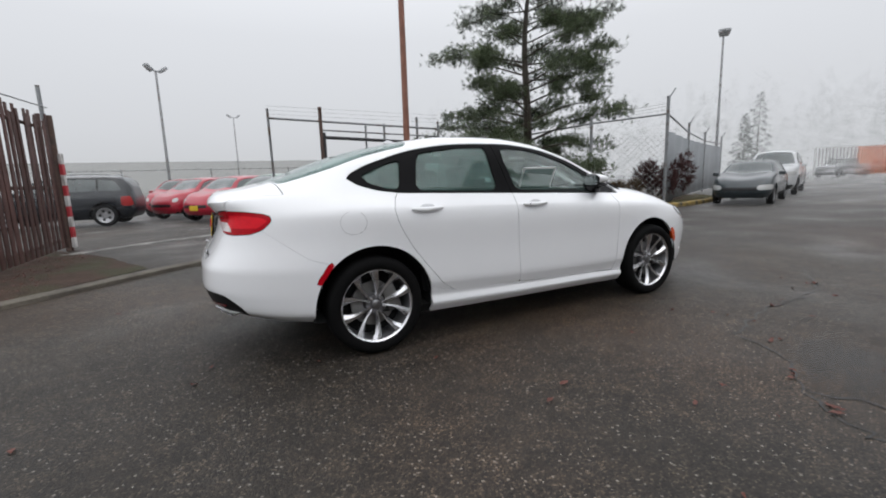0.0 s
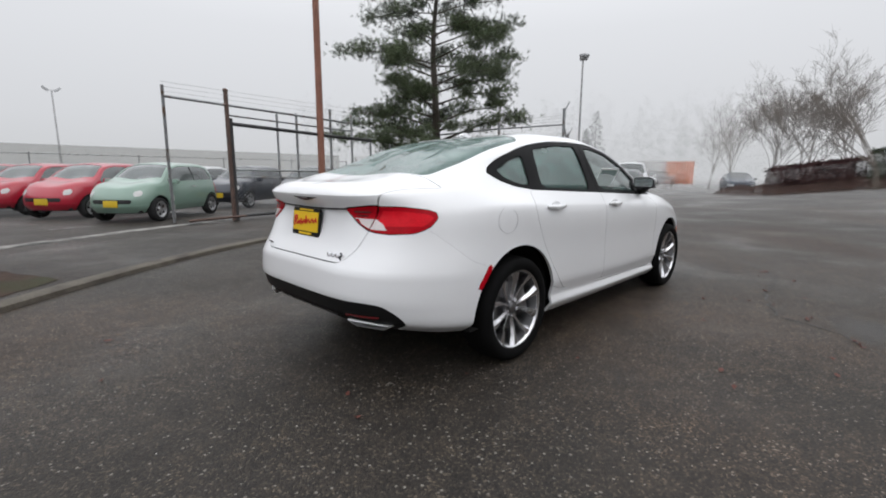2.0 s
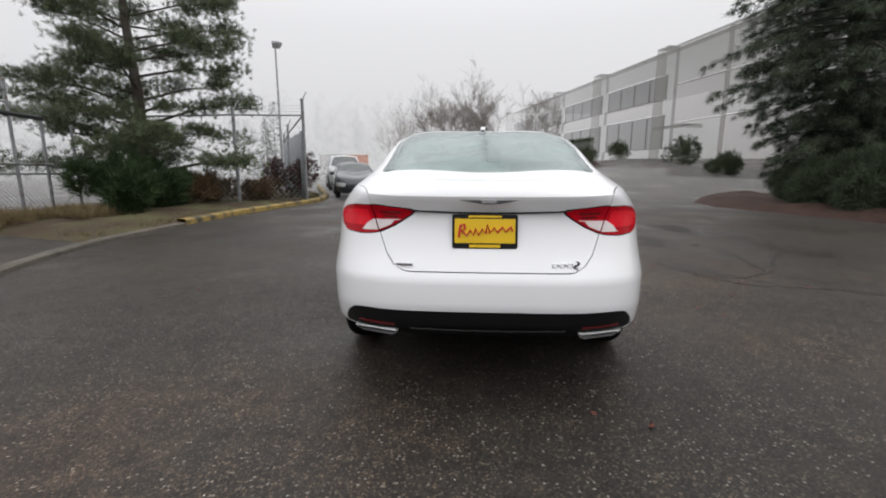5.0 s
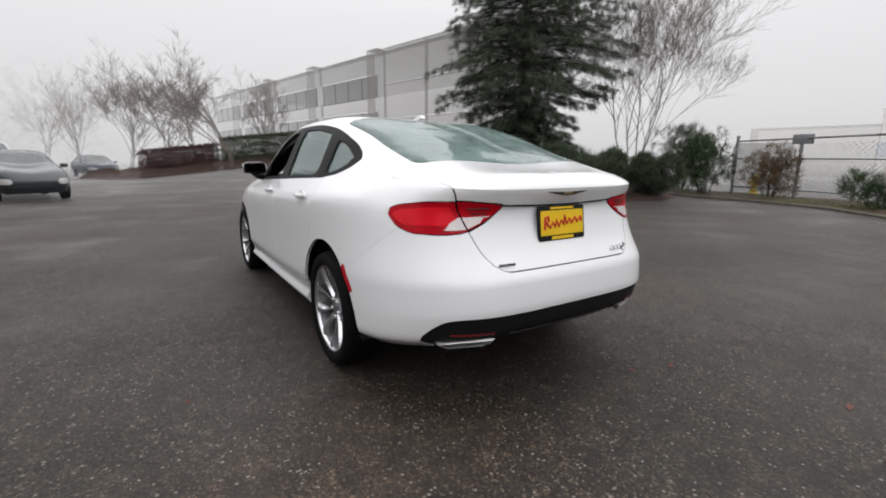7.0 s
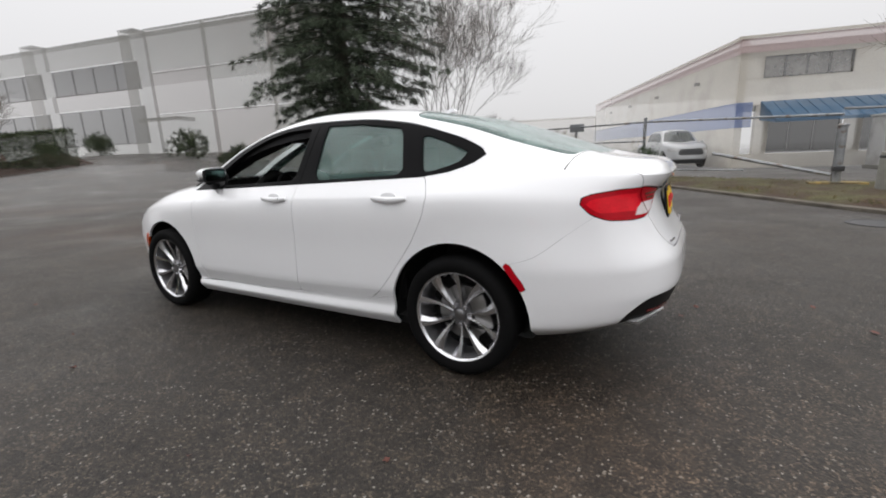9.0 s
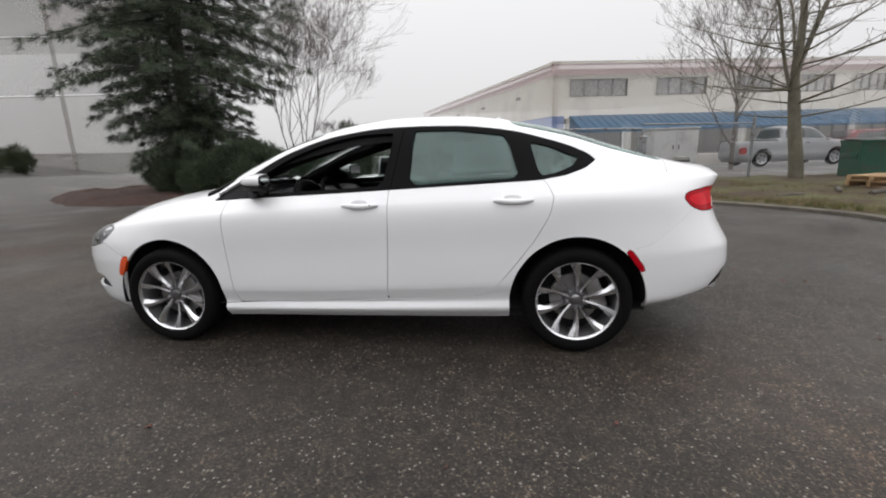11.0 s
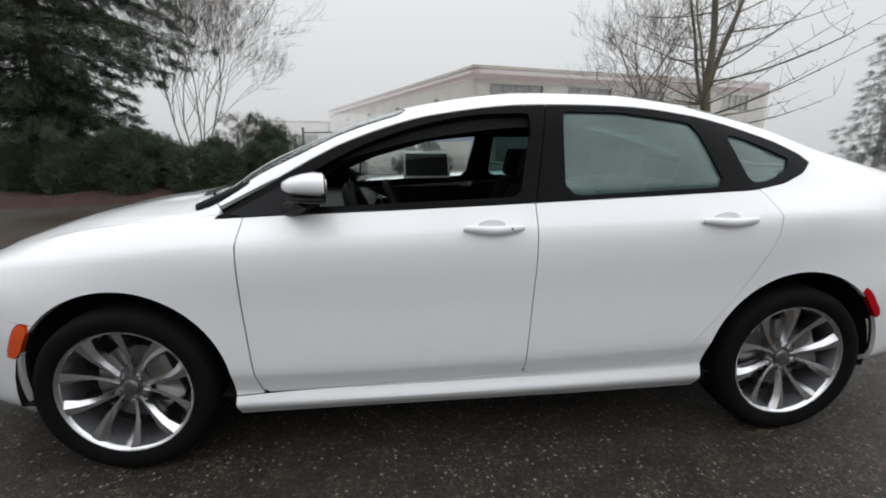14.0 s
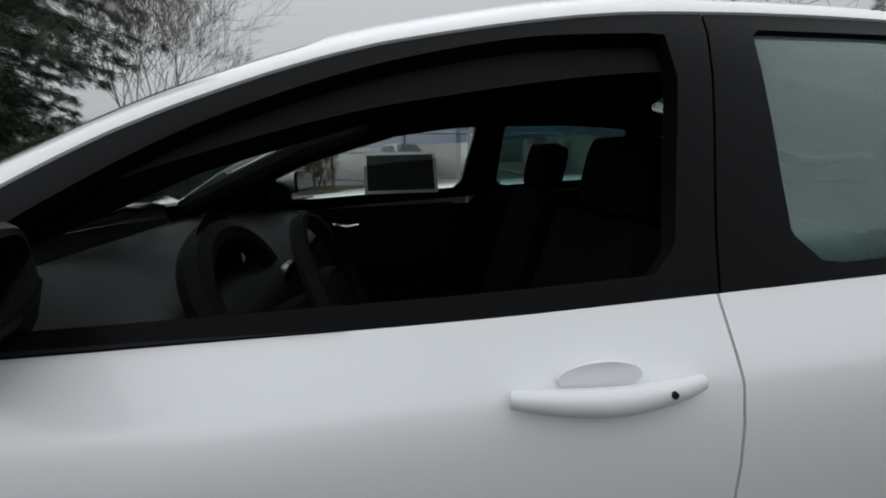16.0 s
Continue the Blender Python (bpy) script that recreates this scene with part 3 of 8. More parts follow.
NOT_DLO = out_of(DLO)
NO_ARCH = lambda x, y, z, v: np.minimum(ARCH_F(x, y, z, v), ARCH_R(x, y, z, v))
NO_MARKS = lambda x, y, z, v: -np.maximum(MARK_F(x, y, z, v), MARK_R(x, y, z, v))
doors_f = side_parts("front_door", panel(BODY, [DOOR_F, NOT_DLO, BELOW]), M_WHITE)
doors_r = side_parts("rear_door", panel(BODY, [DOOR_R, NOT_DLO, BELOW, NO_ARCH]), M_WHITE)
side_parts("sill", panel(BODY, [SILL, x_in(-1.2, 1.2), NO_ARCH, rows_in(0, 3)]), M_WHITE)
side_parts("front_fender", panel(BODY, [lambda x, y, z, v: x - np.interp(z, [0.3, 0.31, 0.40, 0.65, 0.90, 1.0], [0.86, 0.868, 0.887, 0.907, 0.914, 0.906]),
                                        lambda x, y, z, v: (6.3 - v) * 0.06, NO_ARCH, NO_MARKS, out_of(BUMPER_F), out_of(HEAD_LAMP), NOT_DLO, out_of(SILL)]), M_WHITE)
side_parts("rear_fender", panel(BODY, [lambda x, y, z, v: -0.6 - x, lambda x, y, z, v: (6.85 - v) * 0.06 + 0.0012, out_of(DOOR_R), NO_ARCH, NO_MARKS, lambda x, y, z, v: 0.0009 - BUMPER_R(x, y, z, v), out_of(TAIL_LAMP), out_of(LID), NOT_DLO, out_of(SILL), out_of(BACKLIGHT)], gap=0.0012), M_WHITE)
part("rear_bumper", panel(BODY, [BUMPER_R, NO_ARCH, NO_MARKS, lambda x, y, z, v: -np.minimum(VALANCE(x, y, z, v), REAR_ONLY(x, y, z, v)), out_of(TAIL_LAMP), out_of(LID), lambda x, y, z, v: (5.2 - v) * 0.06], both=True, gap=0.0008), M_WHITE, sedan)
part("lower_valance", panel(BODY, [VALANCE, REAR_ONLY], both=True, out=-0.004), M_VALANCE, sedan, "black lower bumper insert")
part("front_bumper", panel(BODY, [BUMPER_F, NO_ARCH, NO_MARKS, out_of(HEAD_LAMP), out_of(FOG_LAMP)], both=True), M_WHITE, sedan)
lid = part("boot_lid", panel(BODY, [LID, out_of(TAIL_LAMP)], both=True, gap=0.005), M_WHITE, sedan)
part("bonnet", panel(BODY, [HOOD, out_of(HEAD_LAMP)], both=True), M_WHITE, sedan)
part("nose", panel(BODY, [lambda x, y, z, v: x - 2.0, lambda x, y, z, v: -np.maximum(BUMPER_F(x, y, z, v), HOOD(x, y, z, v)), out_of(HEAD_LAMP)], both=True), M_WHITE, sedan)
part("roof", panel(BODY, [lambda x, y, z, v: (v - 6.85) * 0.06 + 0.002, out_of(SCREEN), out_of(BACKLIGHT), out_of(HOOD), NOT_DLO, lambda x, y, z, v: -LID(x, y, z, v), lambda x, y, z, v: x + 1.9895], both=True), M_WHITE, sedan, "white roof and pillars")
side_parts("deck_corner", panel(BODY, [lambda x, y, z, v: (v - 6.85) * 0.06 + 0.002, out_of(LID), lambda x, y, z, v: -1.9855 - x, out_of(TAIL_LAMP)]), M_WHITE)
part("windscreen", panel(BODY, [SCREEN], both=True, out=-0.004, depth=0.0), M_GLASS_FRONT, sedan)
part("rear_window", panel(BODY, [BACKLIGHT], both=True, out=-0.004, depth=0.0), M_GLASS_REAR, sedan, "misted rear window")
lamps = side_parts("tail_lamp", panel(BODY, [TAIL_LAMP, out_of(LID_EDGE)], out=0.003, depth=0.03, gap=0.004), M_RED_LENS, "red tail lamp with clear reversing light")
for s, lamp in zip((1, -1), lamps):
    shape = panel(BODY, [TAIL_LAMP, LID_EDGE], out=0.003, depth=0.03, gap=0.004)
    part("lid_lens", shape if s > 0 else mirrored(shape), M_RED_LENS, lamp, "red lens on the boot lid")
    for side in (LID_EDGE, out_of(LID_EDGE)):
        shape = panel(BODY, [TAIL_WHITE, lambda x, y, z, v: TAIL_LAMP(x, y, z, v) - 0.006, side], out=0.0068, depth=0.006, gap=0.004)
        if shape[0]:
            part("reversing_light", shape if s > 0 else mirrored(shape), M_CLEAR_LENS, lamp, "clear reversing light")
    shape = panel(BODY, [lambda x, y, z, v: TAIL_LAMP(x, y, z, v) + 0.008], out=-0.004, depth=0.02)
    part("lamp_housing", shape if s > 0 else mirrored(shape), M_GLOSS_BLACK, lamp, "black lamp housing")
    shape = panel(BODY, [lambda x, y, z, v: TAIL_LAMP(x, y, z, v) - 0.022, lambda x, y, z, v: -0.022 - LID_EDGE(x, y, z, v), lambda x, y, z, v: z - 0.900], out=0.0045, depth=0.004)
    part("reflector_panel", shape if s > 0 else mirrored(shape), M_RED_BRIGHT, lamp, "brighter red reflector panel")
    for zc, y1 in ((0.972, 0.545), (0.952, 0.530)):
        shape = rear_strip([(y0, zc + 0.010 * (y0 - 0.42)) for y0 in np.linspace(0.435 + 0.6 * (0.975 - zc), y1, 9).tolist()], 0.0035, 0.006)
        part("light_bar", shape if s > 0 else mirrored(shape), M_RED_DEEP, lamp)
# dark strip laid on the lid in place of the lip's shadow
part("lid_crease", rear_strip([(y0, 0.986 - 0.012 * (1 - (y0 / 0.40) ** 2)) for y0 in np.linspace(-0.40, 0.40, 41).tolist()], 0.0045, 0.0025), M_SHADE, lid, "dark strip standing in for the shadow under the lid lip")
heads = side_parts("headlamp", panel(BODY, [HEAD_LAMP], out=0.001, depth=0.03), M_HEADLAMP, "clear headlamp")
for s, head in zip((1, -1), heads):
    for name, field, mat, label in (("lamp_bezel", lambda x, y, z, v: np.minimum(HEAD_LAMP(x, y, z, v) - 0.016, np.abs(np.hypot(x - 1.985, (z - 0.742) * 1.3) - 0.052) * -1 + 0.010), M_CHROME, "bright ring round the projector"),
                                    ("projector", lambda x, y, z, v: np.minimum(HEAD_LAMP(x, y, z, v) - 0.016, 0.040 - np.hypot(x - 1.985, (z - 0.742) * 1.3)), M_DARK_CHROME, "dark projector lens"),
                                    ("turn_lens", lambda x, y, z, v: np.minimum(HEAD_LAMP(x, y, z, v) - 0.010, 0.012 - np.abs(z - 0.795 + (x - 1.90) * 0.16)), M_CHROME, "bright upper lamp strip")):
        shape = panel(BODY, [field], out=0.003, depth=0.004, gap=0.0)
        if shape[0]:
            part(name, shape if s > 0 else mirrored(shape), mat, head, label)
side_parts("fog_lamp_recess", panel(BODY, [FOG_LAMP], out=-0.03, depth=0.0), M_BLACK, "black lower intake corner")
side_parts("front_marker", panel(BODY, [MARK_F], out=0.002, depth=0.02), M_ORANGE, "orange side reflector")
side_parts("rear_marker", panel(BODY, [MARK_R], out=0.002, depth=0.02), M_RED_LENS, "red side reflector")
for name, a, b in (("front_window_frame", -0.0015, 1), ("rear_window_frame", 0.0025, -1)):
    side_parts(name, panel(BODY, [DLO, ABOVE_BELT, out_of(W_FRONT), out_of(W_REAR), out_of(W_QUARTER), lambda x, y, z, v: (x + 0.222 + (z - 1.04) * 0.20) * b - abs(a)], out=-0.003, depth=0.03, gap=0.0), M_GLOSS_BLACK, "gloss black window surround")
side_parts("belt_moulding", panel(BODY, [lambda x, y, z, v: 0.011 - np.abs(z - np.interp(x, [-1.15, -0.17, 0.75, 1.0], [1.083, 1.044, 1.007, 0.996])), x_in(-1.12, 0.92), rows_in(5.5, 6.6)], out=0.004, depth=0.012), M_BLACK)
pane_in = dict(out=-0.012, depth=0.0, gap=-0.012)
part("front_window", mirrored(panel(BODY, [W_FRONT, ABOVE_BELT], **pane_in)), M_GLASS_CLEAR, sedan)
side_parts("rear_door_window", panel(BODY, [W_REAR, ABOVE_BELT], **pane_in), M_GLASS_MIST, "misted rear door window")
side_parts("quarter_window", panel(BODY, [W_QUARTER, ABOVE_BELT], **pane_in), M_GLASS_MIST, "misted quarter window")
for ob in list(sedan.children):
    if ob.data.materials and ob.data.materials[0] in (M_GLASS_MIST, M_GLASS_REAR, M_GLASS_FRONT, M_GLASS_CLEAR):
        mod = ob.modifiers.new("thickness", "SOLIDIFY")
        mod.thickness, mod.offset = 0.004, -1
# tub added behind the panels: its black stands for shade in the gaps and stops light leaks
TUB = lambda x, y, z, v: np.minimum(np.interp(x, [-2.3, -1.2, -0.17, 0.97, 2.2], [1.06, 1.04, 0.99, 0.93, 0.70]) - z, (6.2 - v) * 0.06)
part("inner_shell", panel(BODY, [TUB, NO_ARCH], out=-0.03, depth=0.0, both=True), M_SHADE, sedan, "dark shell added behind the panels to blacken their gaps")
part("headlining", panel(BODY, [lambda x, y, z, v: (v - 6.9) * 0.06, out_of(SCREEN), out_of(BACKLIGHT), x_in(-1.95, 1.0), out_of(HOOD)], out=-0.03, depth=0.0, gap=-0.01, both=True), M_CABIN, sedan, "black headlining")
side_parts("pillar_trim", panel(BODY, [lambda x, y, z, v: DLO(x, y, z, v) + 0.01, ABOVE_BELT, out_of(W_FRONT), out_of(W_REAR), out_of(W_QUARTER)], out=-0.045, depth=0.0, gap=0.004), M_CABIN, "black pillar trim")
part("floor_pan", join(box(0.2, 0, 0.26, 3.7, 1.15, 0.06), box(-0.1, 0, 0.24, 1.95, 1.62, 0.06), box(-1.85, 0, 0.44, 0.5, 1.2, 0.10), box(1.9, 0, 0.27, 0.4, 0.9, 0.08)), M_SHADE, sedan)
for s in (1, -1):
    inner = tube([(1.10, s * 0.685, 0.985), (0.80, s * 0.640, 1.115), (0.50, s * 0.600, 1.245), (0.15, s * 0.585, 1.340)], [0.05, 0.052, 0.052, 0.05], 10)
    part("windscreen_pillar_trim", inner, M_CABIN, sedan, "black inner windscreen pillar")
part("parcel_shelf", box(-1.62, 0, 1.02, 0.62, 1.25, 0.04, 0.01), M_CABIN, sedan)
part("firewall", box(1.02, 0, 0.62, 0.06, 1.5, 0.70), M_SHADE, sedan)


def wheel_well(x0):
    out = []
    for s in (1, -1):
        prof = [(0.412, s * 0.855), (0.418, s * 0.84), (0.42, s * 0.55), (0.05, s * 0.54)]
        p, f = lathe(prof, 40, "y")
        out.append(([(a + x0, b, max(c + 0.335, 0.275)) for a, b, c in p], f))
    return out


for x0 in (-1.371, 1.371):
    for shape in wheel_well(x0):
        part("wheel_liner", shape, M_SHADE, sedan, "black wheel arch liner")


def wheel(x0, s):
    """An alloy wheel with five pairs of flared spokes; s: the side that it faces."""
    hub = new("wheel")
    hub.parent = sedan
    hub.matrix_basis = pose(x0, s * 0.80, 0.335) if s > 0 else pose(x0, s * 0.80, 0.335, 0, 0, 180)
    tyre = [(0.245, 0.095), (0.262, 0.108), (0.290, 0.113), (0.315, 0.107), (0.329, 0.085), (0.334, 0.05), (0.335, 0.0), (0.334, -0.05), (0.329, -0.085), (0.310, -0.11), (0.27, -0.11), (0.245, -0.095)]
    part("tyre", lathe(tyre, 64, "y", True), M_TYRE, hub, "black low-profile tyre", flat_angle=60)
    rim = [(0.247, 0.086), (0.253, 0.094), (0.250, 0.099), (0.240, 0.094), (0.237, 0.084)]
    part("rim_barrel", lathe([(0.237, 0.084), (0.232, 0.04), (0.225, -0.06), (0.238, -0.10)], 64, "y"), M_BARREL, hub, "inner rim barrel with its shade put into the colour", flat_angle=50)
    part("rim", lathe(rim, 64, "y"), M_ALLOY, hub, "polished alloy rim", flat_angle=50)
    part("brake_disc", lathe([(0.02, 0.0), (0.155, 0.0), (0.155, -0.025), (0.02, -0.025)], 40, "y"), M_STEEL, hub)
    part("brake_caliper", moved(box(0, 0, 0, 0.10, 0.07, 0.19, 0.02), pose(-0.12, 0.01, 0.03, 0, 20, 0)), M_STEEL, hub)
    part("backing", lathe([(0.0, -0.05), (0.235, -0.05)], 32, "y"), M_SHADE, hub)
    for k in range(5):
        for side in (-1, 1):
            a = 2 * math.pi * k / 5 + math.pi / 2 * 3
            pts, rows = [], []
            for r, w, lean, h in ((0.045, 0.016, 0.011, 0.052), (0.09, 0.018, 0.021, 0.056), (0.14, 0.025, 0.036, 0.066), (0.19, 0.038, 0.058, 0.080), (0.238, 0.058, 0.086, 0.091)):
                c = side * lean
                rows.append(((c - side * w * 0.5, r, h), (c + side * w * 0.05, r, h + 0.003), (c + side * w * 0.5, r, h - 0.014), (c + side * w * 0.5, r, h - 0.045), (c - side * w * 0.5, r, h - 0.045)))
            for row in rows:
                for c, r, h in row:
                    rr = math.sqrt(max(r * r - c * c, 0)) if r > abs(c) else r
                    x, z = c, -rr
                    pts.append((x * math.cos(a) - z * math.sin(a), h, x * math.sin(a) + z * math.cos(a)))
            n = 5
            faces = [(i * n + j, i * n + (j + 1) % n, (i + 1) * n + (j + 1) % n, (i + 1) * n + j) for i in range(len(rows) - 1) for j in range(n)]
            part("spoke", (pts, faces), M_ALLOY, hub, "flared alloy spoke", flat_angle=20)
    part("hub", lathe([(0.0, 0.050), (0.068, 0.048), (0.074, 0.035), (0.074, -0.04)], 30, "y"), M_ALLOY_GREY, hub)
    part("centre_cap", lathe([(0.0, 0.062), (0.024, 0.062), (0.031, 0.058), (0.033, 0.046)], 24, "y"), M_CAP, hub, "grey centre cap")
    for k in range(5):
        a = 2 * math.pi * (k + 0.5) / 5 + math.pi / 2
        p, f = lathe([(0.0, 0.064), (0.009, 0.064), (0.012, 0.058), (0.013, 0.046)], 8, "y")
        part("wheel_nut", ([(x + 0.054 * math.cos(a), y, z + 0.054 * math.sin(a)) for x, y, z in p], f), M_CHROME, hub)


for x0 in (-1.371, 1.371):
    for s in (1, -1):
        wheel(x0, s)


def handle(x, z, s, parent, keyed=True):
    """A door handle: a rounded grip over a shallow cup."""
    y = on_skin(x, z)
    grip = []
    for i in range(13):
        t = i / 12
        u = (t - 0.5) * 0.23
        lift = 0.012 + 0.012 * math.sin(math.pi * min(1, max(0, t))) ** 0.5
        grip.append((x - u, y + lift, z - 0.006 + 0.003 * math.cos(t * 6)))
    rad = [0.005 + 0.0088 * math.sin(math.pi * (0.06 + 0.88 * i / 12)) ** 0.6 for i in range(13)]
    p, f = tube(grip, rad, 10)
    grip_shape = ([(a, b, z + (c - z) * 1.25) for a, b, c in p], f)
    ob = part("door_handle", grip_shape if s > 0 else mirrored(grip_shape), M_WHITE, parent, "white door handle")
    cup = [(x + 0.006 + 0.052 * math.cos(a), z + 0.008 + 0.019 * math.sin(a)) for a in [2 * math.pi * k / 20 for k in range(20)]]
    cshape = prism(cup, 0.006, "y", y - 0.0035)
    part("handle_cup", cshape if s > 0 else mirrored(cshape), M_CUP, ob, "shaded handle cup")
    if not keyed:
        return
    lock = moved(lathe([(0, 0.002), (0.006, 0.002), (0.007, -0.010)], 14, "y"), pose(x - 0.098, y + 0.0225, z - 0.003))
    part("lock_cylinder", lock if s > 0 else mirrored(lock), M_TIP, ob)
    dot = moved(lathe([(0, 0.003), (0.004, 0.003), (0.005, -0.006)], 10, "y"), pose(x - 0.066, y + 0.0325, z - 0.004))
    part("touch_button", dot if s > 0 else mirrored(dot), M_BLACK, ob, "black touch button")


M_CUP = M_WHITE
for s, df, dr in ((1, doors_f[0], doors_r[0]), (-1, doors_f[1], doors_r[1])):
    handle(-0.042, 0.955, s, df)
    handle(-0.985, 0.972, s, dr, False)


def mirror_unit(s):
    """A door mirror: tapered painted shell over a black lower half, arm and corner trim, and the glass that faces back to the driver."""
    yc, x_rear, tilt = 0.890, 0.592, -0.20

    def loft(z_mid, half_z, flat, rows):
        pts, faces, n = [], [], 20
        for x, wide, high, lift in rows:
            for k in range(n):
                a = 2 * math.pi * k / n
                c, q = math.copysign(abs(math.cos(a)) ** 0.62, math.cos(a)), math.copysign(abs(math.sin(a)) ** flat, math.sin(a))
                y = wide * c
                pts.append((x + tilt * y * max(0.0, 1 - (x - x_rear) / 0.17), yc + y, z_mid + lift + half_z * high * q * (1 - 0.10 * c)))
        for i in range(len(rows) - 1):
            faces += [(i * n + k, (i + 1) * n + k, (i + 1) * n + (k + 1) % n, i * n + (k + 1) % n) for k in range(n)]
        return pts, faces + [tuple(range(n)), tuple(reversed(range((len(rows) - 1) * n, len(rows) * n)))]

    flip = (lambda q: q) if s > 0 else mirrored
    shell = loft(1.112, 0.043, 0.7, [(0.728, 0.010, 0.10, 0.002), (0.721, 0.045, 0.40, 0.003), (0.700, 0.075, 0.66, 0.004), (0.66, 0.096, 0.88, 0.006), (0.62, 0.106, 0.99, 0.007), (0.585, 0.107, 1.0, 0.004), (x_rear, 0.103, 0.94, 0.003)])
    base = loft(1.070, 0.016, 0.8, [(0.715, 0.03, 0.3, 0.004), (0.69, 0.075, 0.8, 0.003), (0.64, 0.097, 1.0, 0.0), (x_rear - 0.006, 0.100, 1.0, 0.0)])
    top = part("door_mirror", flip(shell), M_WHITE, sedan, "white door mirror with black base")
    part("mirror_base", flip(base), M_BLACK, top, "black lower mirror half")
    turn = pose(x_rear - 0.008, yc, 1.108, 0, 0, -math.degrees(math.atan(tilt)))
    part("mirror_bezel", flip(moved(prism(rounded([(-0.100, -0.046), (0.098, -0.048), (0.100, 0.040), (-0.094, 0.044)], 0.03), 0.016, "x", -0.006), turn)), M_BLACK, top, "black mirror bezel")
    part("mirror_glass", flip(moved(prism(rounded([(-0.092, -0.039), (0.090, -0.041), (0.092, 0.033), (-0.086, 0.037)], 0.026), 0.004, "x", -0.0085), turn)), M_CHROME, top, "mirror glass")
    part("mirror_arm", flip(tube([(0.73, 0.79, 1.020), (0.69, 0.85, 1.030), (0.655, 0.89, 1.060)], [0.034, 0.026, 0.028], 10)), M_BLACK, top, "black mirror arm")
    part("mirror_sail", flip(panel(BODY, [in_xz([(0.985, 0.99), (0.62, 1.008), (0.62, 1.09), (0.70, 1.135), (0.76, 1.11)], 0.015), ABOVE_BELT], out=0.004, depth=0.02)), M_BLACK, top, "black corner trim")


mirror_unit(1)
mirror_unit(-1)

# tail details: badge, plate, exhaust tips, reflectors, aerial
wing = [(-0.155, 0.006), (-0.05, 0.010), (0, 0.006), (0.05, 0.010), (0.155, 0.006), (0.10, -0.004), (0.045, -0.013), (0, -0.017), (-0.045, -0.013), (-0.10, -0.004)]
part("tail_badge", moved(prism(wing, 0.012, "x", 0.0), pose(-2.312, 0, 1.036)), M_DARK_CHROME, lid, "dark chrome winged badge")
part("badge_inlay", moved(prism([(-0.04, 0.006), (0.04, 0.006), (0.03, -0.008), (-0.03, -0.008)], 0.003, "x", 0.0), pose(-2.3155, 0, 1.034)), M_CHROME, lid)
plate = new("dealer_plate")
plate.parent = sedan
plate.matrix_basis = pose(-2.302, 0.018, 0.888, 0, 7, 0)
part("plate_frame", prism(rounded([(-0.158, -0.083), (0.158, -0.083), (0.158, 0.083), (-0.158, 0.083)], 0.012), 0.012, "x", 0.0), M_BLACK, plate, "black plate frame")
part("plate_sheet", prism(rounded([(-0.146, -0.056), (0.146, -0.056), (0.146, 0.062), (-0.146, 0.062)], 0.006), 0.004, "x", -0.004), M_YELLOW, plate, "yellow dealer plate")
for y0, z0, w, h in ((0.0, 0.073, 0.16, 0.010), (0.0, -0.070, 0.15, 0.014)):
    part("frame_print", box(-0.0015, y0, z0, 0.003, w, h), M_YELLOW, plate, "yellow print bar")
stroke = [(0.125, -0.028), (0.118, 0.03), (0.10, 0.034), (0.095, 0.012), (0.112, 0.004), (0.088, -0.02), (0.07, 0.006), (0.055, -0.018), (0.045, 0.014), (0.03, -0.016), (0.012, 0.012), (-0.005, -0.010), (-0.012, 0.035), (-0.025, -0.006), (-0.045, 0.018), (-0.06, -0.004), (-0.085, 0.022), (-0.10, 0.0), (-0.125, 0.024), (-0.132, 0.002)]
part("print_stroke", tube([(-0.0055, a, b) for a, b in stroke], 0.006, 6), M_RED_PRINT, plate, "red script-like stroke")
for y0, w in ((0.405, 0.085),):
    part("lid_badge", moved(box(0, 0, 0, 0.006, w, 0.012, 0.002), pose(-2.350, y0, 0.732, 0, 0, -9)), M_CHROME, lid, "small chrome badge")
for k, y0 in enumerate((-0.315, -0.350, -0.385)):
    ring = [(0.0, 0.015 * math.cos(a) * 0.9 + y0, 0.012 * math.sin(a)) for a in [2 * math.pi * q / 12 for q in range(12)]]
    part("lid_badge", moved(tube(ring + ring[:1], 0.0032, 5), pose(-2.352 + 0.004 * k, 0, 0.735)), M_CHROME, lid, "small chrome badge")
s_curve = [(-0.418 - 0.011 * math.sin(2.2 * math.pi * t) * 1.1, 0.020 * (0.5 - t) * 2) for t in [q / 12 for q in range(13)]]
part("lid_badge", tube([(-2.343, a, 0.733 + b) for a, b in s_curve], 0.0050, 6), M_DARK_CHROME, lid, "dark chrome S-shaped badge")


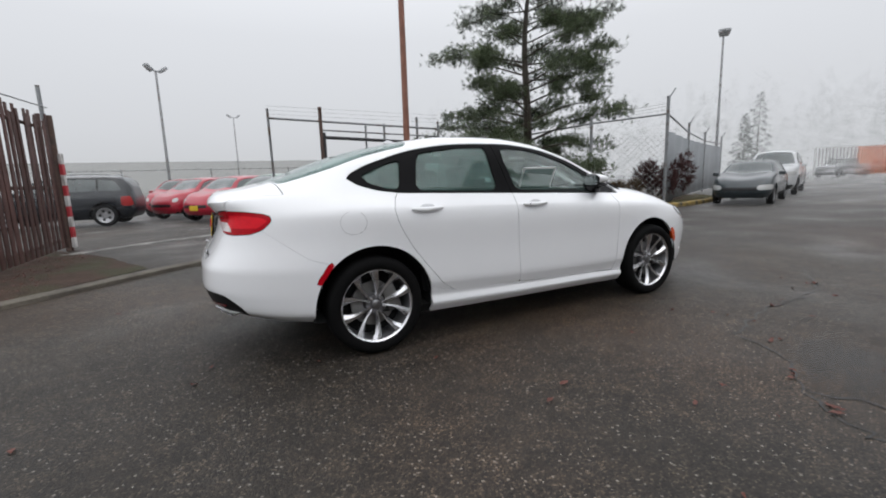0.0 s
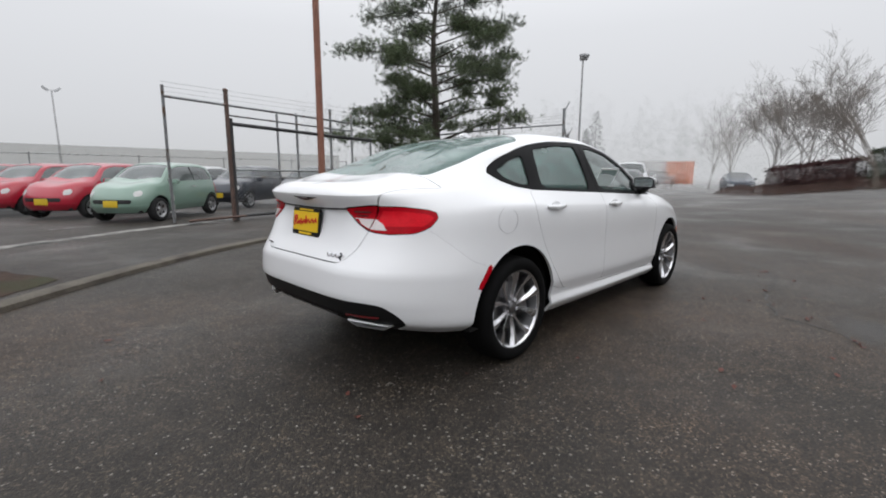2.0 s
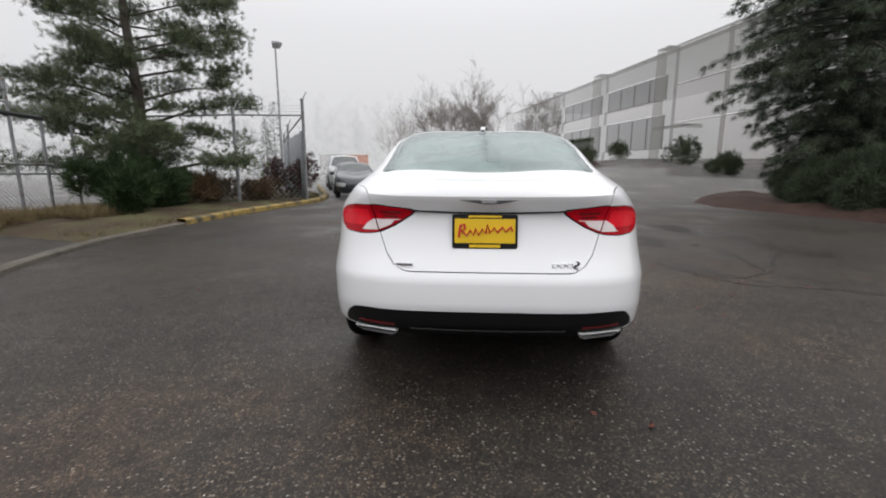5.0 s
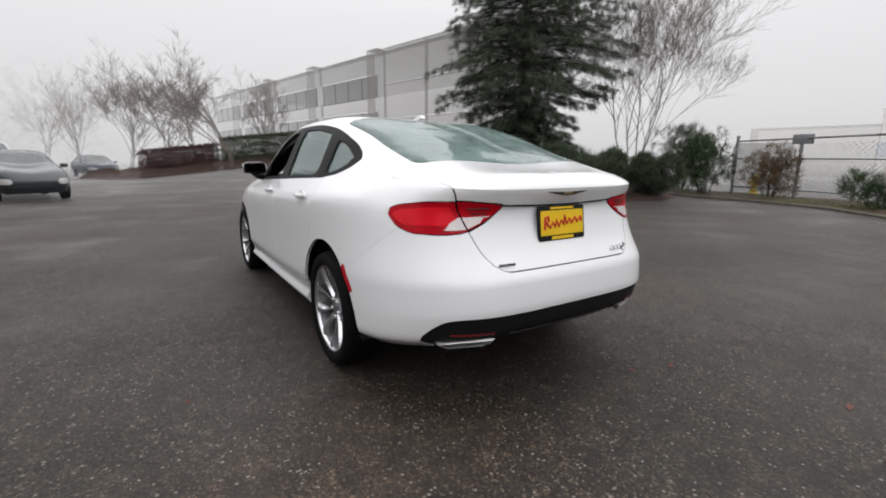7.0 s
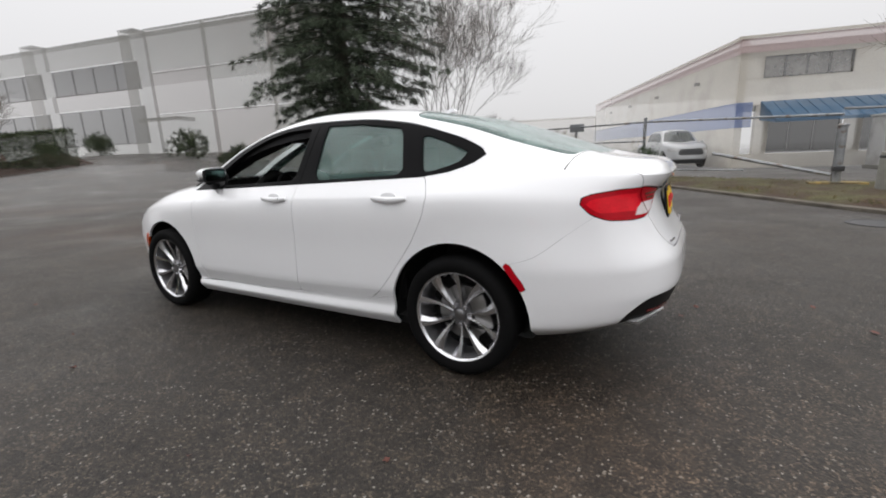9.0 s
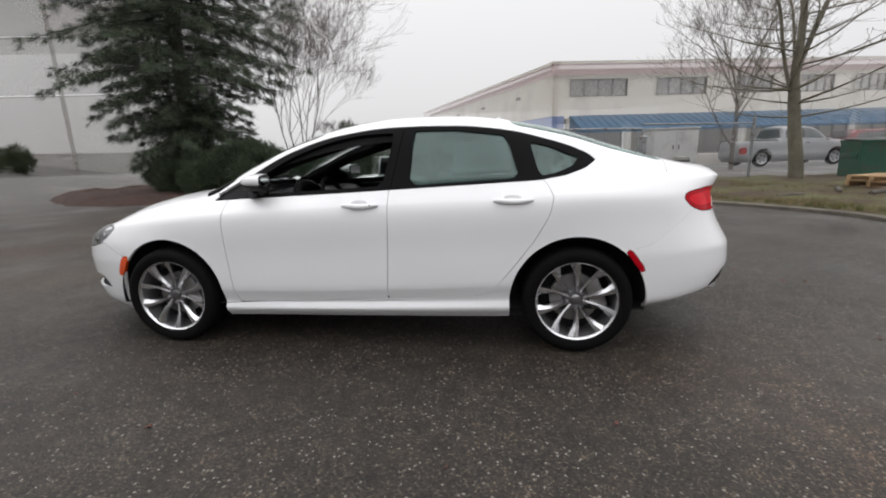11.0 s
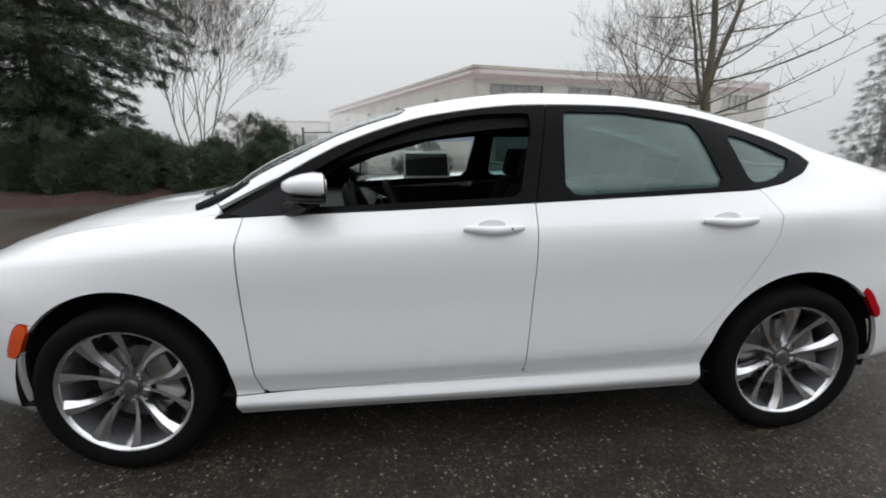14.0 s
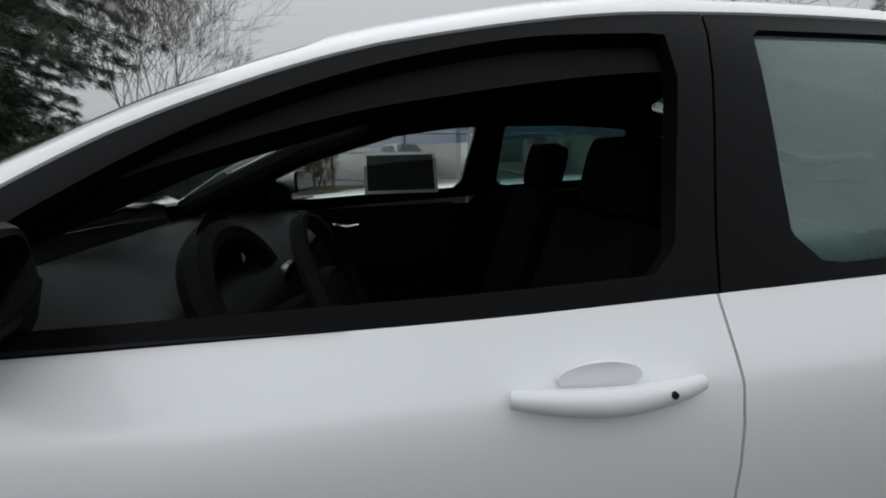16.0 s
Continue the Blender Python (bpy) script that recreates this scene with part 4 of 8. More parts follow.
def exhaust(s):
    tip = rounded([(-0.118, 0.022), (0.112, 0.014), (0.122, 0.004), (0.075, -0.024), (-0.070, -0.026), (-0.095, -0.016)], 0.010)
    tip = [(a * 1.05, b * 0.95) for a, b in tip]
    inner = [(a * 0.92, b * 0.70 - 0.001) for a, b in tip]
    n = len(tip)
    at = lambda a, b, d: (on_rear(0.565 + a, 0.40) - 0.011 + d - (b - 0.02) * 0.75, 0.565 + a, 0.372 + b)
    pts = [at(a, b, 0.004) for a, b in tip] + [at(a, b, 0.0) for a, b in inner] + [at(a * 0.9, b * 0.7 + 0.004, 0.075) for a, b in tip] + [at(a, b, 0.07) for a, b in inner]
    faces = []
    for i in range(n):
        j = (i + 1) % n
        faces += [(i, j, n + j, n + i), (i, 2 * n + i, 2 * n + j, j), (n + i, n + j, 3 * n + j, 3 * n + i)]
    shape = (pts, faces)
    core = ([at(a, b, 0.065) for a, b in inner], [tuple(range(n))])
    ob = part("exhaust_tip", shape if s > 0 else mirrored(shape), M_TIP, sedan, "chrome exhaust tip")
    part("tip_core", core if s > 0 else mirrored(core), M_SHADE, ob, "black tip opening")
    band = rear_strip([(y0, 0.425 + 0.02 * (y0 - 0.44)) for y0 in np.linspace(0.46, 0.655, 16).tolist()], 0.0055, 0.002)
    part("bumper_reflector", band if s > 0 else mirrored(band), M_RED_DEEP, sedan, "dark red bumper reflector")


exhaust(1)
exhaust(-1)
part("bumper_trim_line", rear_strip([(y0, 0.400 + 0.01 * (y0 / 0.4) ** 2) for y0 in np.linspace(-0.38, 0.38, 31).tolist()], 0.004, 0.006), M_DARK_CHROME, sedan)
part("roof_aerial", moved(prism(rounded([(-0.08, 0.0), (0.09, 0.0), (0.02, 0.020), (-0.05, 0.030)], 0.01), 0.034, "y", -0.017), pose(-0.86, 0, 1.466, 0, 9, 0)), M_WHITE, sedan, "white shark-fin aerial")
ring_pts = []
for k in range(29):
    a = 2 * math.pi * k / 28
    fx, fz = -1.50 + 0.085 * math.cos(a), 0.905 + 0.075 * math.sin(a)
    ring_pts.append((fx, -on_skin(fx, fz) - 0.0005, fz))
part("fuel_door_gap", tube(ring_pts, 0.0012, 5, cap=False), M_SEAM, sedan, "thin round gap of the fuel door")
for s in (1, -1):
    wip = [(1.20 - 0.16 * t, s * (0.06 + 0.42 * t), 0) for t in [q / 8 for q in range(9)]]
    part("wiper", tube([(a, b, 1.048 + 0.008 * math.sin(3 * q)) for q, (a, b, _) in enumerate(wip)], 0.009, 6), M_BLACK, sedan)
part("cowl", panel(BODY, [lambda x, y, z, v: np.minimum(x - (1.225 - 0.24 * (np.abs(y) / 0.75) ** 2), 1.272 - 0.24 * (np.abs(y) / 0.75) ** 2 - x), lambda x, y, z, v: (v - 7.25) * 0.2], out=0.002, depth=0.008, both=True), M_BLACK, sedan, "black wiper cowl")


# ---- cabin ----
def seat(x, y, wide=0.50, rear=False):
    ob = new("front_seat" if not rear else "rear_seat")
    ob.parent = sedan
    ob.matrix_basis = pose(x, y, 0.30)
    part("cushion", moved(box(0, 0, 0, 0.50, wide, 0.16, 0.05), pose(0.05, 0, 0.14, 0, -6, 0)), M_CABIN, ob)
    part("backrest", moved(box(0, 0, 0, 0.14, wide - 0.02, 0.60, 0.055, 0.86), pose(-0.26, 0, 0.48, 0, -16, 0)), M_CABIN, ob)
    for q in ((0,) if not rear else (-0.36, 0.36)):
        rest = part("headrest", moved(box(0, 0, 0, 0.10, 0.25, 0.18, 0.045), pose(-0.36, q, 0.86, 0, -12, 0)), M_CABIN, ob)
        for w in (-0.06, 0.06):
            part("headrest_post", tube([(-0.35, q + w, 0.70), (-0.355, q + w, 0.80)], 0.007, 6), M_CHROME, rest)


seat(0.02, 0.38)
seat(-0.08, -0.38)
seat(-0.85, 0.0, 1.28, True)
dash = [(0.42, 0.80), (0.46, 0.93), (0.56, 0.985), (0.80, 0.985), (1.08, 0.97), (1.08, 0.55), (0.60, 0.55)]
part("dashboard", prism(rounded(dash, 0.05), 1.44, "y", -0.72), M_DASH, sedan)
hood_arc = [(0.50 + 0.05 * math.sin(math.pi * k / 14), 0.40 + 0.19 * math.cos(math.pi * k / 14), 0.955 + 0.11 * math.sin(math.pi * k / 14)) for k in range(15)]
part("instrument_hood", tube(hood_arc, 0.030, 8), M_CABIN, sedan)
part("instrument_dial", moved(lathe([(0, 0.0), (0.15, 0.0)], 24, "x"), pose(0.545, 0.40, 0.965)), M_GLOSS_BLACK, sedan)
part("centre_console", box(0.12, 0, 0.58, 0.95, 0.24, 0.30, 0.04), M_DASH, sedan)
part("centre_screen", moved(box(0, 0, 0, 0.03, 0.24, 0.18, 0.012), pose(0.455, 0, 0.90, 0, -20, 0)), M_GLOSS_BLACK, sedan)
part("air_vent", moved(box(0, 0, 0, 0.03, 0.10, 0.10, 0.02), pose(0.47, 0.17, 0.90, 0, -16, 0)), M_DARK_CHROME, sedan)
steer = new("steering_wheel")
steer.parent = sedan
steer.matrix_basis = pose(0.30, 0.39, 0.92, 0, 24, 0)
ring = [(0.0, 0.185 * math.cos(2 * math.pi * k / 32), 0.185 * math.sin(2 * math.pi * k / 32)) for k in range(33)]
part("steering_rim", tube(ring, 0.017, 10, cap=False), M_CABIN, steer)
part("airbag_boss", box(0.02, 0, 0, 0.06, 0.15, 0.13, 0.028), M_CABIN, steer)
for a in (0, 180, 270):
    c, q = math.cos(radians(a)), math.sin(radians(a))
    part("steering_spoke", tube([(0.02, 0.05 * c, 0.05 * q), (0.004, 0.178 * c, 0.178 * q)], 0.014, 6), M_DASH, steer)
part("steering_column", tube([(0.36, 0.39, 0.895), (0.60, 0.39, 0.79)], 0.04, 8), M_CABIN, sedan)
for s in (1, -1):
    for x0, x1, zt in ((0.84, -0.16, 0.985), (-0.22, -1.0, 1.03)):
        shape = prism(rounded([(x0, 0.36), (x1, 0.36), (x1, zt), (x0, zt - 0.02)], 0.04), 0.05, "y", 0.765)
        part("door_card", shape if s > 0 else mirrored(shape), M_CABIN, sedan, "black inner door panel")
        arm = box((x0 + x1) / 2, 0.735, 0.72, 0.55, 0.09, 0.06, 0.02)
        part("arm_rest", arm if s > 0 else mirrored(arm), M_CABIN, sedan)
pull = tube([(0.44, -0.757, 0.905), (0.38, -0.742, 0.895), (0.30, -0.742, 0.905), (0.27, -0.757, 0.925)], 0.008, 6)
part("inner_door_pull", pull, M_CHROME, sedan, "chrome inner door pull")
part("inside_mirror", moved(box(0, 0, 0, 0.03, 0.22, 0.06, 0.018), pose(0.50, 0.02, 1.335, 0, 12, 14)), M_BLACK, sedan)
part("mirror_face", moved(box(0, 0, 0, 0.004, 0.20, 0.048, 0.001), pose(0.483, 0.016, 1.335, 0, 12, 14)), M_CHROME, sedan)
part("sun_visor", moved(box(0, 0, 0, 0.16, 0.36, 0.02, 0.008), pose(0.20, 0.36, 1.335, 0, 10, 0)), M_DASH, sedan)
stick = new("window_sticker")
stick.parent = sedan

stick.matrix_basis = pose(0.118, -0.735, 1.137, 26, 0, 0)
part("sheet", prism([(-0.155, -0.095), (0.155, -0.095), (0.155, 0.095), (-0.155, 0.095)], 0.001, "y", 0.0), M_PAPER_DARK, stick, "dark window sheet")
part("sheet_face", prism([(-0.150, -0.090), (0.150, -0.090), (0.150, 0.090), (-0.150, 0.090)], 0.001, "y", -0.0025), M_SHEET_FACE, stick, "pale outward side of the sheet")
part("border", join(box(0, 0, -0.095, 0.33, 0.006, 0.014), box(0, 0, 0.095, 0.33, 0.006, 0.014), box(-0.16, 0, 0, 0.014, 0.006, 0.20), box(0.16, 0, 0, 0.014, 0.006, 0.20)), M_PAPER, stick, "pale sheet border")

# ---- ground ----
def rise(x, y):
    """The height of the ground: level round the sedan, climbing towards the concrete building."""
    a, b = min(max((x - 12) / 18, 0), 1), min(max((3 - y) / 14, 0), 1)
    return 1.9 * (a * a * (3 - 2 * a)) * b


def asphalt_material():
    mat = bpy.data.materials.new("wet_asphalt")
    mat.use_nodes = True
    n, l = mat.node_tree.nodes, mat.node_tree.links
    bsdf, geo = n["Principled BSDF"], n.new("ShaderNodeNewGeometry")
    f = n.new("ShaderNodeGroup")
    f.node_tree = FOG
    thin = n.new("ShaderNodeMath")
    thin.operation = "POWER"
    thin.inputs[1].default_value = 0.6
    l.new(f.outputs[0], thin.inputs[0])
    l.new(thin.outputs[0], bsdf.inputs["Alpha"])

    def noise_tex(scale, detail=4):
        t = n.new("ShaderNodeTexNoise")
        t.inputs["Scale"].default_value, t.inputs["Detail"].default_value = scale, detail
        l.new(geo.outputs["Position"], t.inputs["Vector"])
        return t.outputs["Fac"]

    def ramp_of(socket, *stops):
        r = n.new("ShaderNodeValToRGB")
        r.color_ramp.elements[0].position, r.color_ramp.elements[0].color = stops[0][0], (*stops[0][1], 1)
        r.color_ramp.elements[1].position, r.color_ramp.elements[1].color = stops[-1][0], (*stops[-1][1], 1)
        for at, c in stops[1:-1]:
            r.color_ramp.elements.new(at).color = (*c, 1)
        l.new(socket, r.inputs[0])
        return r.outputs[0]

    def mix_of(fac, a, b, kind="MIX"):
        m = n.new("ShaderNodeMix")
        m.data_type, m.blend_type = "RGBA", kind
        if hasattr(fac, "links"):
            l.new(fac, m.inputs["Factor"])
        else:
            m.inputs["Factor"].default_value = fac
        for socket, v in ((m.inputs["A"], a), (m.inputs["B"], b)):
            if hasattr(v, "links"):
                l.new(v, socket)
            else:
                socket.default_value = (*v, 1)
        return m.outputs["Result"]

    def stones(scale):
        t, sep = n.new("ShaderNodeTexVoronoi"), n.new("ShaderNodeSeparateColor")
        t.inputs["Scale"].default_value = scale
        l.new(bent, t.inputs["Vector"])
        l.new(t.outputs["Color"], sep.inputs[0])
        return t, sep

    # the places are bent a little, so that the stones are uneven
    jitter, off = n.new("ShaderNodeTexNoise"), n.new("ShaderNodeVectorMath")
    jitter.inputs["Scale"].default_value, jitter.inputs["Detail"].default_value = 130, 2
    l.new(geo.outputs["Position"], jitter.inputs["Vector"])
    off.operation = "MULTIPLY_ADD"
    off.inputs[1].default_value = (0.012, 0.012, 0.012)
    l.new(jitter.outputs["Color"], off.inputs[0])
    l.new(geo.outputs["Position"], off.inputs[2])
    bent = off.outputs[0]
    stone, pick = stones(118)
    chip, chip_pick = stones(56)
    base = ramp_of(noise_tex(0.35, 5), (0.3, (0.0205, 0.0187, 0.0168)), (0.55, (0.0285, 0.0258, 0.0232)), (0.75, (0.040, 0.0345, 0.030)))
    grit = ramp_of(pick.outputs[0], (0.0, (0.45, 0.45, 0.45)), (0.45, (0.85, 0.83, 0.81)), (0.74, (1.35, 1.27, 1.18)), (0.90, (2.2, 2.0, 1.75)), (0.97, (4.2, 3.9, 3.4)))
    dull = ramp_of(pick.outputs[1], (0.0, (0.62, 0.62, 0.62)), (0.6, (1.05, 1.02, 0.98)), (1.0, (1.75, 1.58, 1.38)))
    share = ramp_of(noise_tex(1.7, 5), (0.34, (0.55, 0.55, 0.55)), (0.58, (1, 1, 1)))
    mottle = ramp_of(noise_tex(7.0, 6), (0.30, (0.74, 0.72, 0.70)), (0.5, (1.0, 0.98, 0.96)), (0.70, (1.38, 1.30, 1.20)))
    col = mix_of(1.0, mix_of(1.0, base, mottle, "MULTIPLY"), mix_of(share, dull, grit), "MULTIPLY")
    # pale stone chips, brightened in colour to imitate glints on wet aggregate
    pale = ramp_of(chip_pick.outputs[0], (0.915, (0, 0, 0)), (0.925, (1, 1, 1)))
    inside = ramp_of(chip.outputs["Distance"], (0.30, (1, 1, 1)), (0.42, (0, 0, 0)))
    chip_glint_tone = ramp_of(chip_pick.outputs[2], (0.0, (0.13, 0.115, 0.10)), (0.5, (0.21, 0.195, 0.17)), (1.0, (0.47, 0.455, 0.42)))
    col = mix_of(mix_of(1.0, pale, inside, "MULTIPLY"), col, chip_glint_tone)
    rust = ramp_of(noise_tex(0.22, 6), (0.52, (0, 0, 0)), (0.68, (1, 1, 1)))
    col = mix_of(rust, col, mix_of(1.0, col, (1.25, 1.05, 0.92), "MULTIPLY"))
    l.new(col, bsdf.inputs["Base Color"])
    wet = ramp_of(noise_tex(0.55, 6), (0.36, (0.62, 0.62, 0.62)), (0.55, (0.52, 0.52, 0.52)), (0.70, (0.34, 0.34, 0.34)))
    l.new(wet, bsdf.inputs["Roughness"])
    bsdf.inputs["Specular IOR Level"].default_value = 0.27
    bump = n.new("ShaderNodeBump")
    bump.inputs["Strength"].default_value, bump.inputs["Distance"].default_value = 0.7, 0.0035
    l.new(stone.outputs["Distance"], bump.inputs["Height"])
    bump.invert = True
    wave = n.new("ShaderNodeBump")
    wave.inputs["Strength"].default_value, wave.inputs["Distance"].default_value = 0.15, 0.015
    l.new(noise_tex(14, 4), wave.inputs["Height"])
    l.new(wave.outputs[0], bump.inputs["Normal"])
    l.new(bump.outputs[0], bsdf.inputs["Normal"])
    return mat


M_ASPHALT = asphalt_material()
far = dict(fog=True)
M_KERB = material("dirty_kerb", (0.098, 0.086, 0.068), rough=0.75, vary=0.4, scale=2, fine=35, bump=0.5, dirt=(0.055, 0.046, 0.038), dirt_scale=3, **far)
M_YELLOW_KERB = material("worn_yellow_kerb", (0.30, 0.21, 0.06), rough=0.7, vary=0.4, scale=3, fine=40, bump=0.5, dirt=(0.06, 0.055, 0.04), dirt_scale=4, dirt_share=0.5, **far)
M_STRIP = material("pale_road_edge", (0.25, 0.24, 0.225), rough=0.7, vary=0.3, scale=2, fine=40, bump=0.3, dirt=(0.05, 0.05, 0.047), dirt_scale=2.5, dirt_share=0.5, **far)
M_LINE = material("worn_white_paint", (0.32, 0.32, 0.31), rough=0.6, vary=0.25, scale=6, fine=60, bump=0.2, dirt=(0.07, 0.07, 0.068), dirt_scale=5, dirt_share=0.6, **far)
M_VERGE = material("mossy_verge", (0.088, 0.084, 0.034), rough=0.95, vary=0.6, scale=2.2, fine=30, bump=0.9, dirt=(0.058, 0.036, 0.023), dirt_scale=0.9, dirt_share=0.7, distance=0.04, **far)
M_LITTER = material("wet_leaf_litter", (0.052, 0.030, 0.020), rough=0.9, vary=0.6, scale=5, fine=45, bump=0.9, dirt=(0.040, 0.042, 0.018), dirt_scale=1.6, dirt_share=0.45, distance=0.03, **far)
M_MULCH = material("bark_mulch", (0.060, 0.032, 0.024), rough=0.95, vary=0.5, scale=4, fine=25, bump=0.9, distance=0.05, **far)
M_GALV = material("galvanised_steel", (0.30, 0.31, 0.32), rough=0.5, metal=0.6, vary=0.25, scale=5, fine=60, bump=0.1, dirt=(0.16, 0.11, 0.08), dirt_scale=6, dirt_share=0.25, **far)
M_RUSTY = material("rusty_steel", (0.13, 0.085, 0.070), rough=0.7, metal=0.2, vary=0.4, scale=4, fine=40, bump=0.3, dirt=(0.06, 0.05, 0.048), dirt_scale=4, **far)
M_DARK_STEEL = material("dark_weathered_steel", (0.06, 0.06, 0.062), rough=0.6, metal=0.4, vary=0.35, fine=40, bump=0.2, **far)
M_RED_POLE = material("reddish_timber_pole", (0.27, 0.125, 0.088), rough=0.8, vary=0.35, scale=2, fine=25, bump=0.5, **far)
M_SLAT = material("brown_fence_slat", (0.085, 0.042, 0.036), rough=0.7, vary=0.35, scale=3, fine=30, bump=0.3, random=0.35, **far)
M_STRIPE_RED = material("red_stripe_paint", (0.42, 0.035, 0.045), rough=0.6, vary=0.2, fine=60, bump=0.1, **far)
M_STRIPE_WHITE = material("white_stripe_paint", (0.62, 0.61, 0.60), rough=0.6, vary=0.2, fine=60, bump=0.1, dirt=(0.3, 0.28, 0.26), dirt_scale=5, **far)
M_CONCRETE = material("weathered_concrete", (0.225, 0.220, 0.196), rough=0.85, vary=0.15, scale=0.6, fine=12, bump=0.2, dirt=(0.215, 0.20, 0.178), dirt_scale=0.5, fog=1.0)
M_CONCRETE_PINK = material("stained_concrete", (0.212, 0.182, 0.165), rough=0.85, vary=0.15, scale=0.6, fine=12, bump=0.2, fog=1.0)
M_CREAM = material("cream_wall_paint", (0.60, 0.56, 0.49), rough=0.75, vary=0.08, scale=0.7, fine=15, bump=0.15, dirt=(0.48, 0.44, 0.38), dirt_scale=0.5, dirt_share=0.3, **far)
M_PINK = material("faded_pink_fascia", (0.56, 0.44, 0.43), rough=0.75, vary=0.08, scale=0.7, fine=15, bump=0.1, **far)
M_BLUE = material("blue_wall_band", (0.17, 0.23, 0.42), rough=0.7, vary=0.1, scale=0.8, fine=20, bump=0.1, **far)
M_AWNING = material("blue_metal_awning", (0.048, 0.135, 0.245), rough=0.45, metal=0.2, vary=0.15, scale=1.5, fine=20, bump=0.05, **far)
M_WINDOW = material("dark_window_glass", (0.018, 0.016, 0.016), rough=0.4, vary=0.3, scale=1.2, fine=5, bump=0.0, spec=0.06, fog=0.6)
M_WINDOW_LIT = material("curtained_window_glass", (0.20, 0.19, 0.175), rough=0.15, vary=0.5, scale=1.5, fine=4, bump=0.0, spec=0.6, **far)
M_FRAME_FAR = material("window_frame_metal", (0.14, 0.14, 0.14), rough=0.5, metal=0.3, vary=0.1, fine=20, bump=0.0, **far)
M_FRAME_DARK = material("dark_window_frame", (0.03, 0.03, 0.03), rough=0.5, vary=0.1, fine=20, bump=0.0, fog=0.75)
M_BARK = material("tree_bark", (0.075, 0.062, 0.050), rough=0.9, vary=0.4, scale=3, fine=30, bump=0.7, distance=0.03, **far)
M_BARK_PALE = material("pale_mossy_bark", (0.15, 0.135, 0.10), rough=0.9, vary=0.4, scale=3, fine=30, bump=0.6, distance=0.02, **far)
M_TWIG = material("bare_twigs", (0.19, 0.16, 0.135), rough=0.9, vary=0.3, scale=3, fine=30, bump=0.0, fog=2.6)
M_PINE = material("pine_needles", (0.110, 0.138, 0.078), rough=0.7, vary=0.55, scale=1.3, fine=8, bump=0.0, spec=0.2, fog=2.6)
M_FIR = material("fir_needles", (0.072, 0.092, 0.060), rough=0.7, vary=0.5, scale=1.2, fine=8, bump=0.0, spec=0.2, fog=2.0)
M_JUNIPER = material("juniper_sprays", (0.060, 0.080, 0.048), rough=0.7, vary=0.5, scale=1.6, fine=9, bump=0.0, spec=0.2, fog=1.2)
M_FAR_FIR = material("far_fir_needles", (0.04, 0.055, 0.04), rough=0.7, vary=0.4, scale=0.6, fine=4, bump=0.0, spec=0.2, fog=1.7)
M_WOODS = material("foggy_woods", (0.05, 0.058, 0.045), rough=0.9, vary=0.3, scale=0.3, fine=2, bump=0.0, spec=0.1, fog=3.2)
M_BROOM = material("broom_shrub_green", (0.034, 0.060, 0.022), rough=0.7, vary=0.5, scale=2, fine=10, bump=0.0, spec=0.3, fog=1.2)
M_DRY = material("dry_brown_growth", (0.115, 0.078, 0.045), rough=0.9, vary=0.5, scale=2, fine=10, bump=0.0, spec=0.2, fog=1.2)
M_STRAW = material("dry_straw", (0.20, 0.155, 0.085), rough=0.9, vary=0.4, scale=3, fine=12, bump=0.0, spec=0.1, fog=1.2)
M_GRASS = material("winter_grass", (0.085, 0.105, 0.035), rough=0.9, vary=0.4, scale=3, fine=12, bump=0.0, spec=0.1, fog=1.2)
M_HEDGE = material("clipped_hedge_leaves", (0.055, 0.070, 0.036), rough=0.7, vary=0.5, scale=1.5, fine=8, bump=0.0, spec=0.2, fog=1.5)
M_MAROON = material("maroon_shrub_leaves", (0.085, 0.040, 0.038), rough=0.8, vary=0.5, scale=1.5, fine=8, bump=0.0, spec=0.3, fog=1.0)
M_DUMPSTER = material("green_dumpster_paint", (0.018, 0.085, 0.052), rough=0.5, vary=0.2, scale=3, fine=30, bump=0.15, dirt=(0.05, 0.055, 0.045), dirt_scale=3, dirt_share=0.3, **far)
M_PALLET = material("pallet_wood", (0.36, 0.24, 0.13), rough=0.8, vary=0.25, scale=4, fine=40, bump=0.3, **far)
M_LOG = material("weathered_log", (0.10, 0.088, 0.075), rough=0.9, vary=0.4, scale=4, fine=30, bump=0.5, **far)
M_HYDRANT = material("yellow_hydrant_paint", (0.62, 0.44, 0.03), rough=0.5, vary=0.15, fine=40, bump=0.1, **far)
M_LAMP_HEAD = material("lamp_head_metal", (0.22, 0.23, 0.24), rough=0.45, metal=0.5, vary=0.15, fine=30, bump=0.0, **far)
M_ORANGE_PAINT = material("orange_paint", (0.72, 0.20, 0.05), rough=0.5, vary=0.1, fine=20, bump=0.0, fog=0.8)
M_GREY_SCREEN = material("grey_fence_fabric", (0.27, 0.285, 0.30), rough=0.9, vary=0.2, scale=1, fine=30, bump=0.2, **far)
M_PALE_WALL = material("pale_far_wall", (0.33, 0.33, 0.30), rough=0.9, vary=0.12, scale=0.3, fine=6, bump=0.1, **far)
M_LEAF = material("fallen_leaf", (0.10, 0.032, 0.022), rough=0.6, vary=0.4, scale=9, fine=90, bump=0.2)
M_CRACK = material("wet_crack", (0.010, 0.0095, 0.009), rough=0.45, vary=0.3, fine=60, bump=0.3)


def sheet(f, xs, ys):
    pts = [(x, y, f(x, y)) for y in ys for x in xs]
    n = len(xs)
    return pts, [(j * n + i, j * n + i + 1, (j + 1) * n + i + 1, (j + 1) * n + i) for j in range(len(ys) - 1) for i in range(n - 1)]


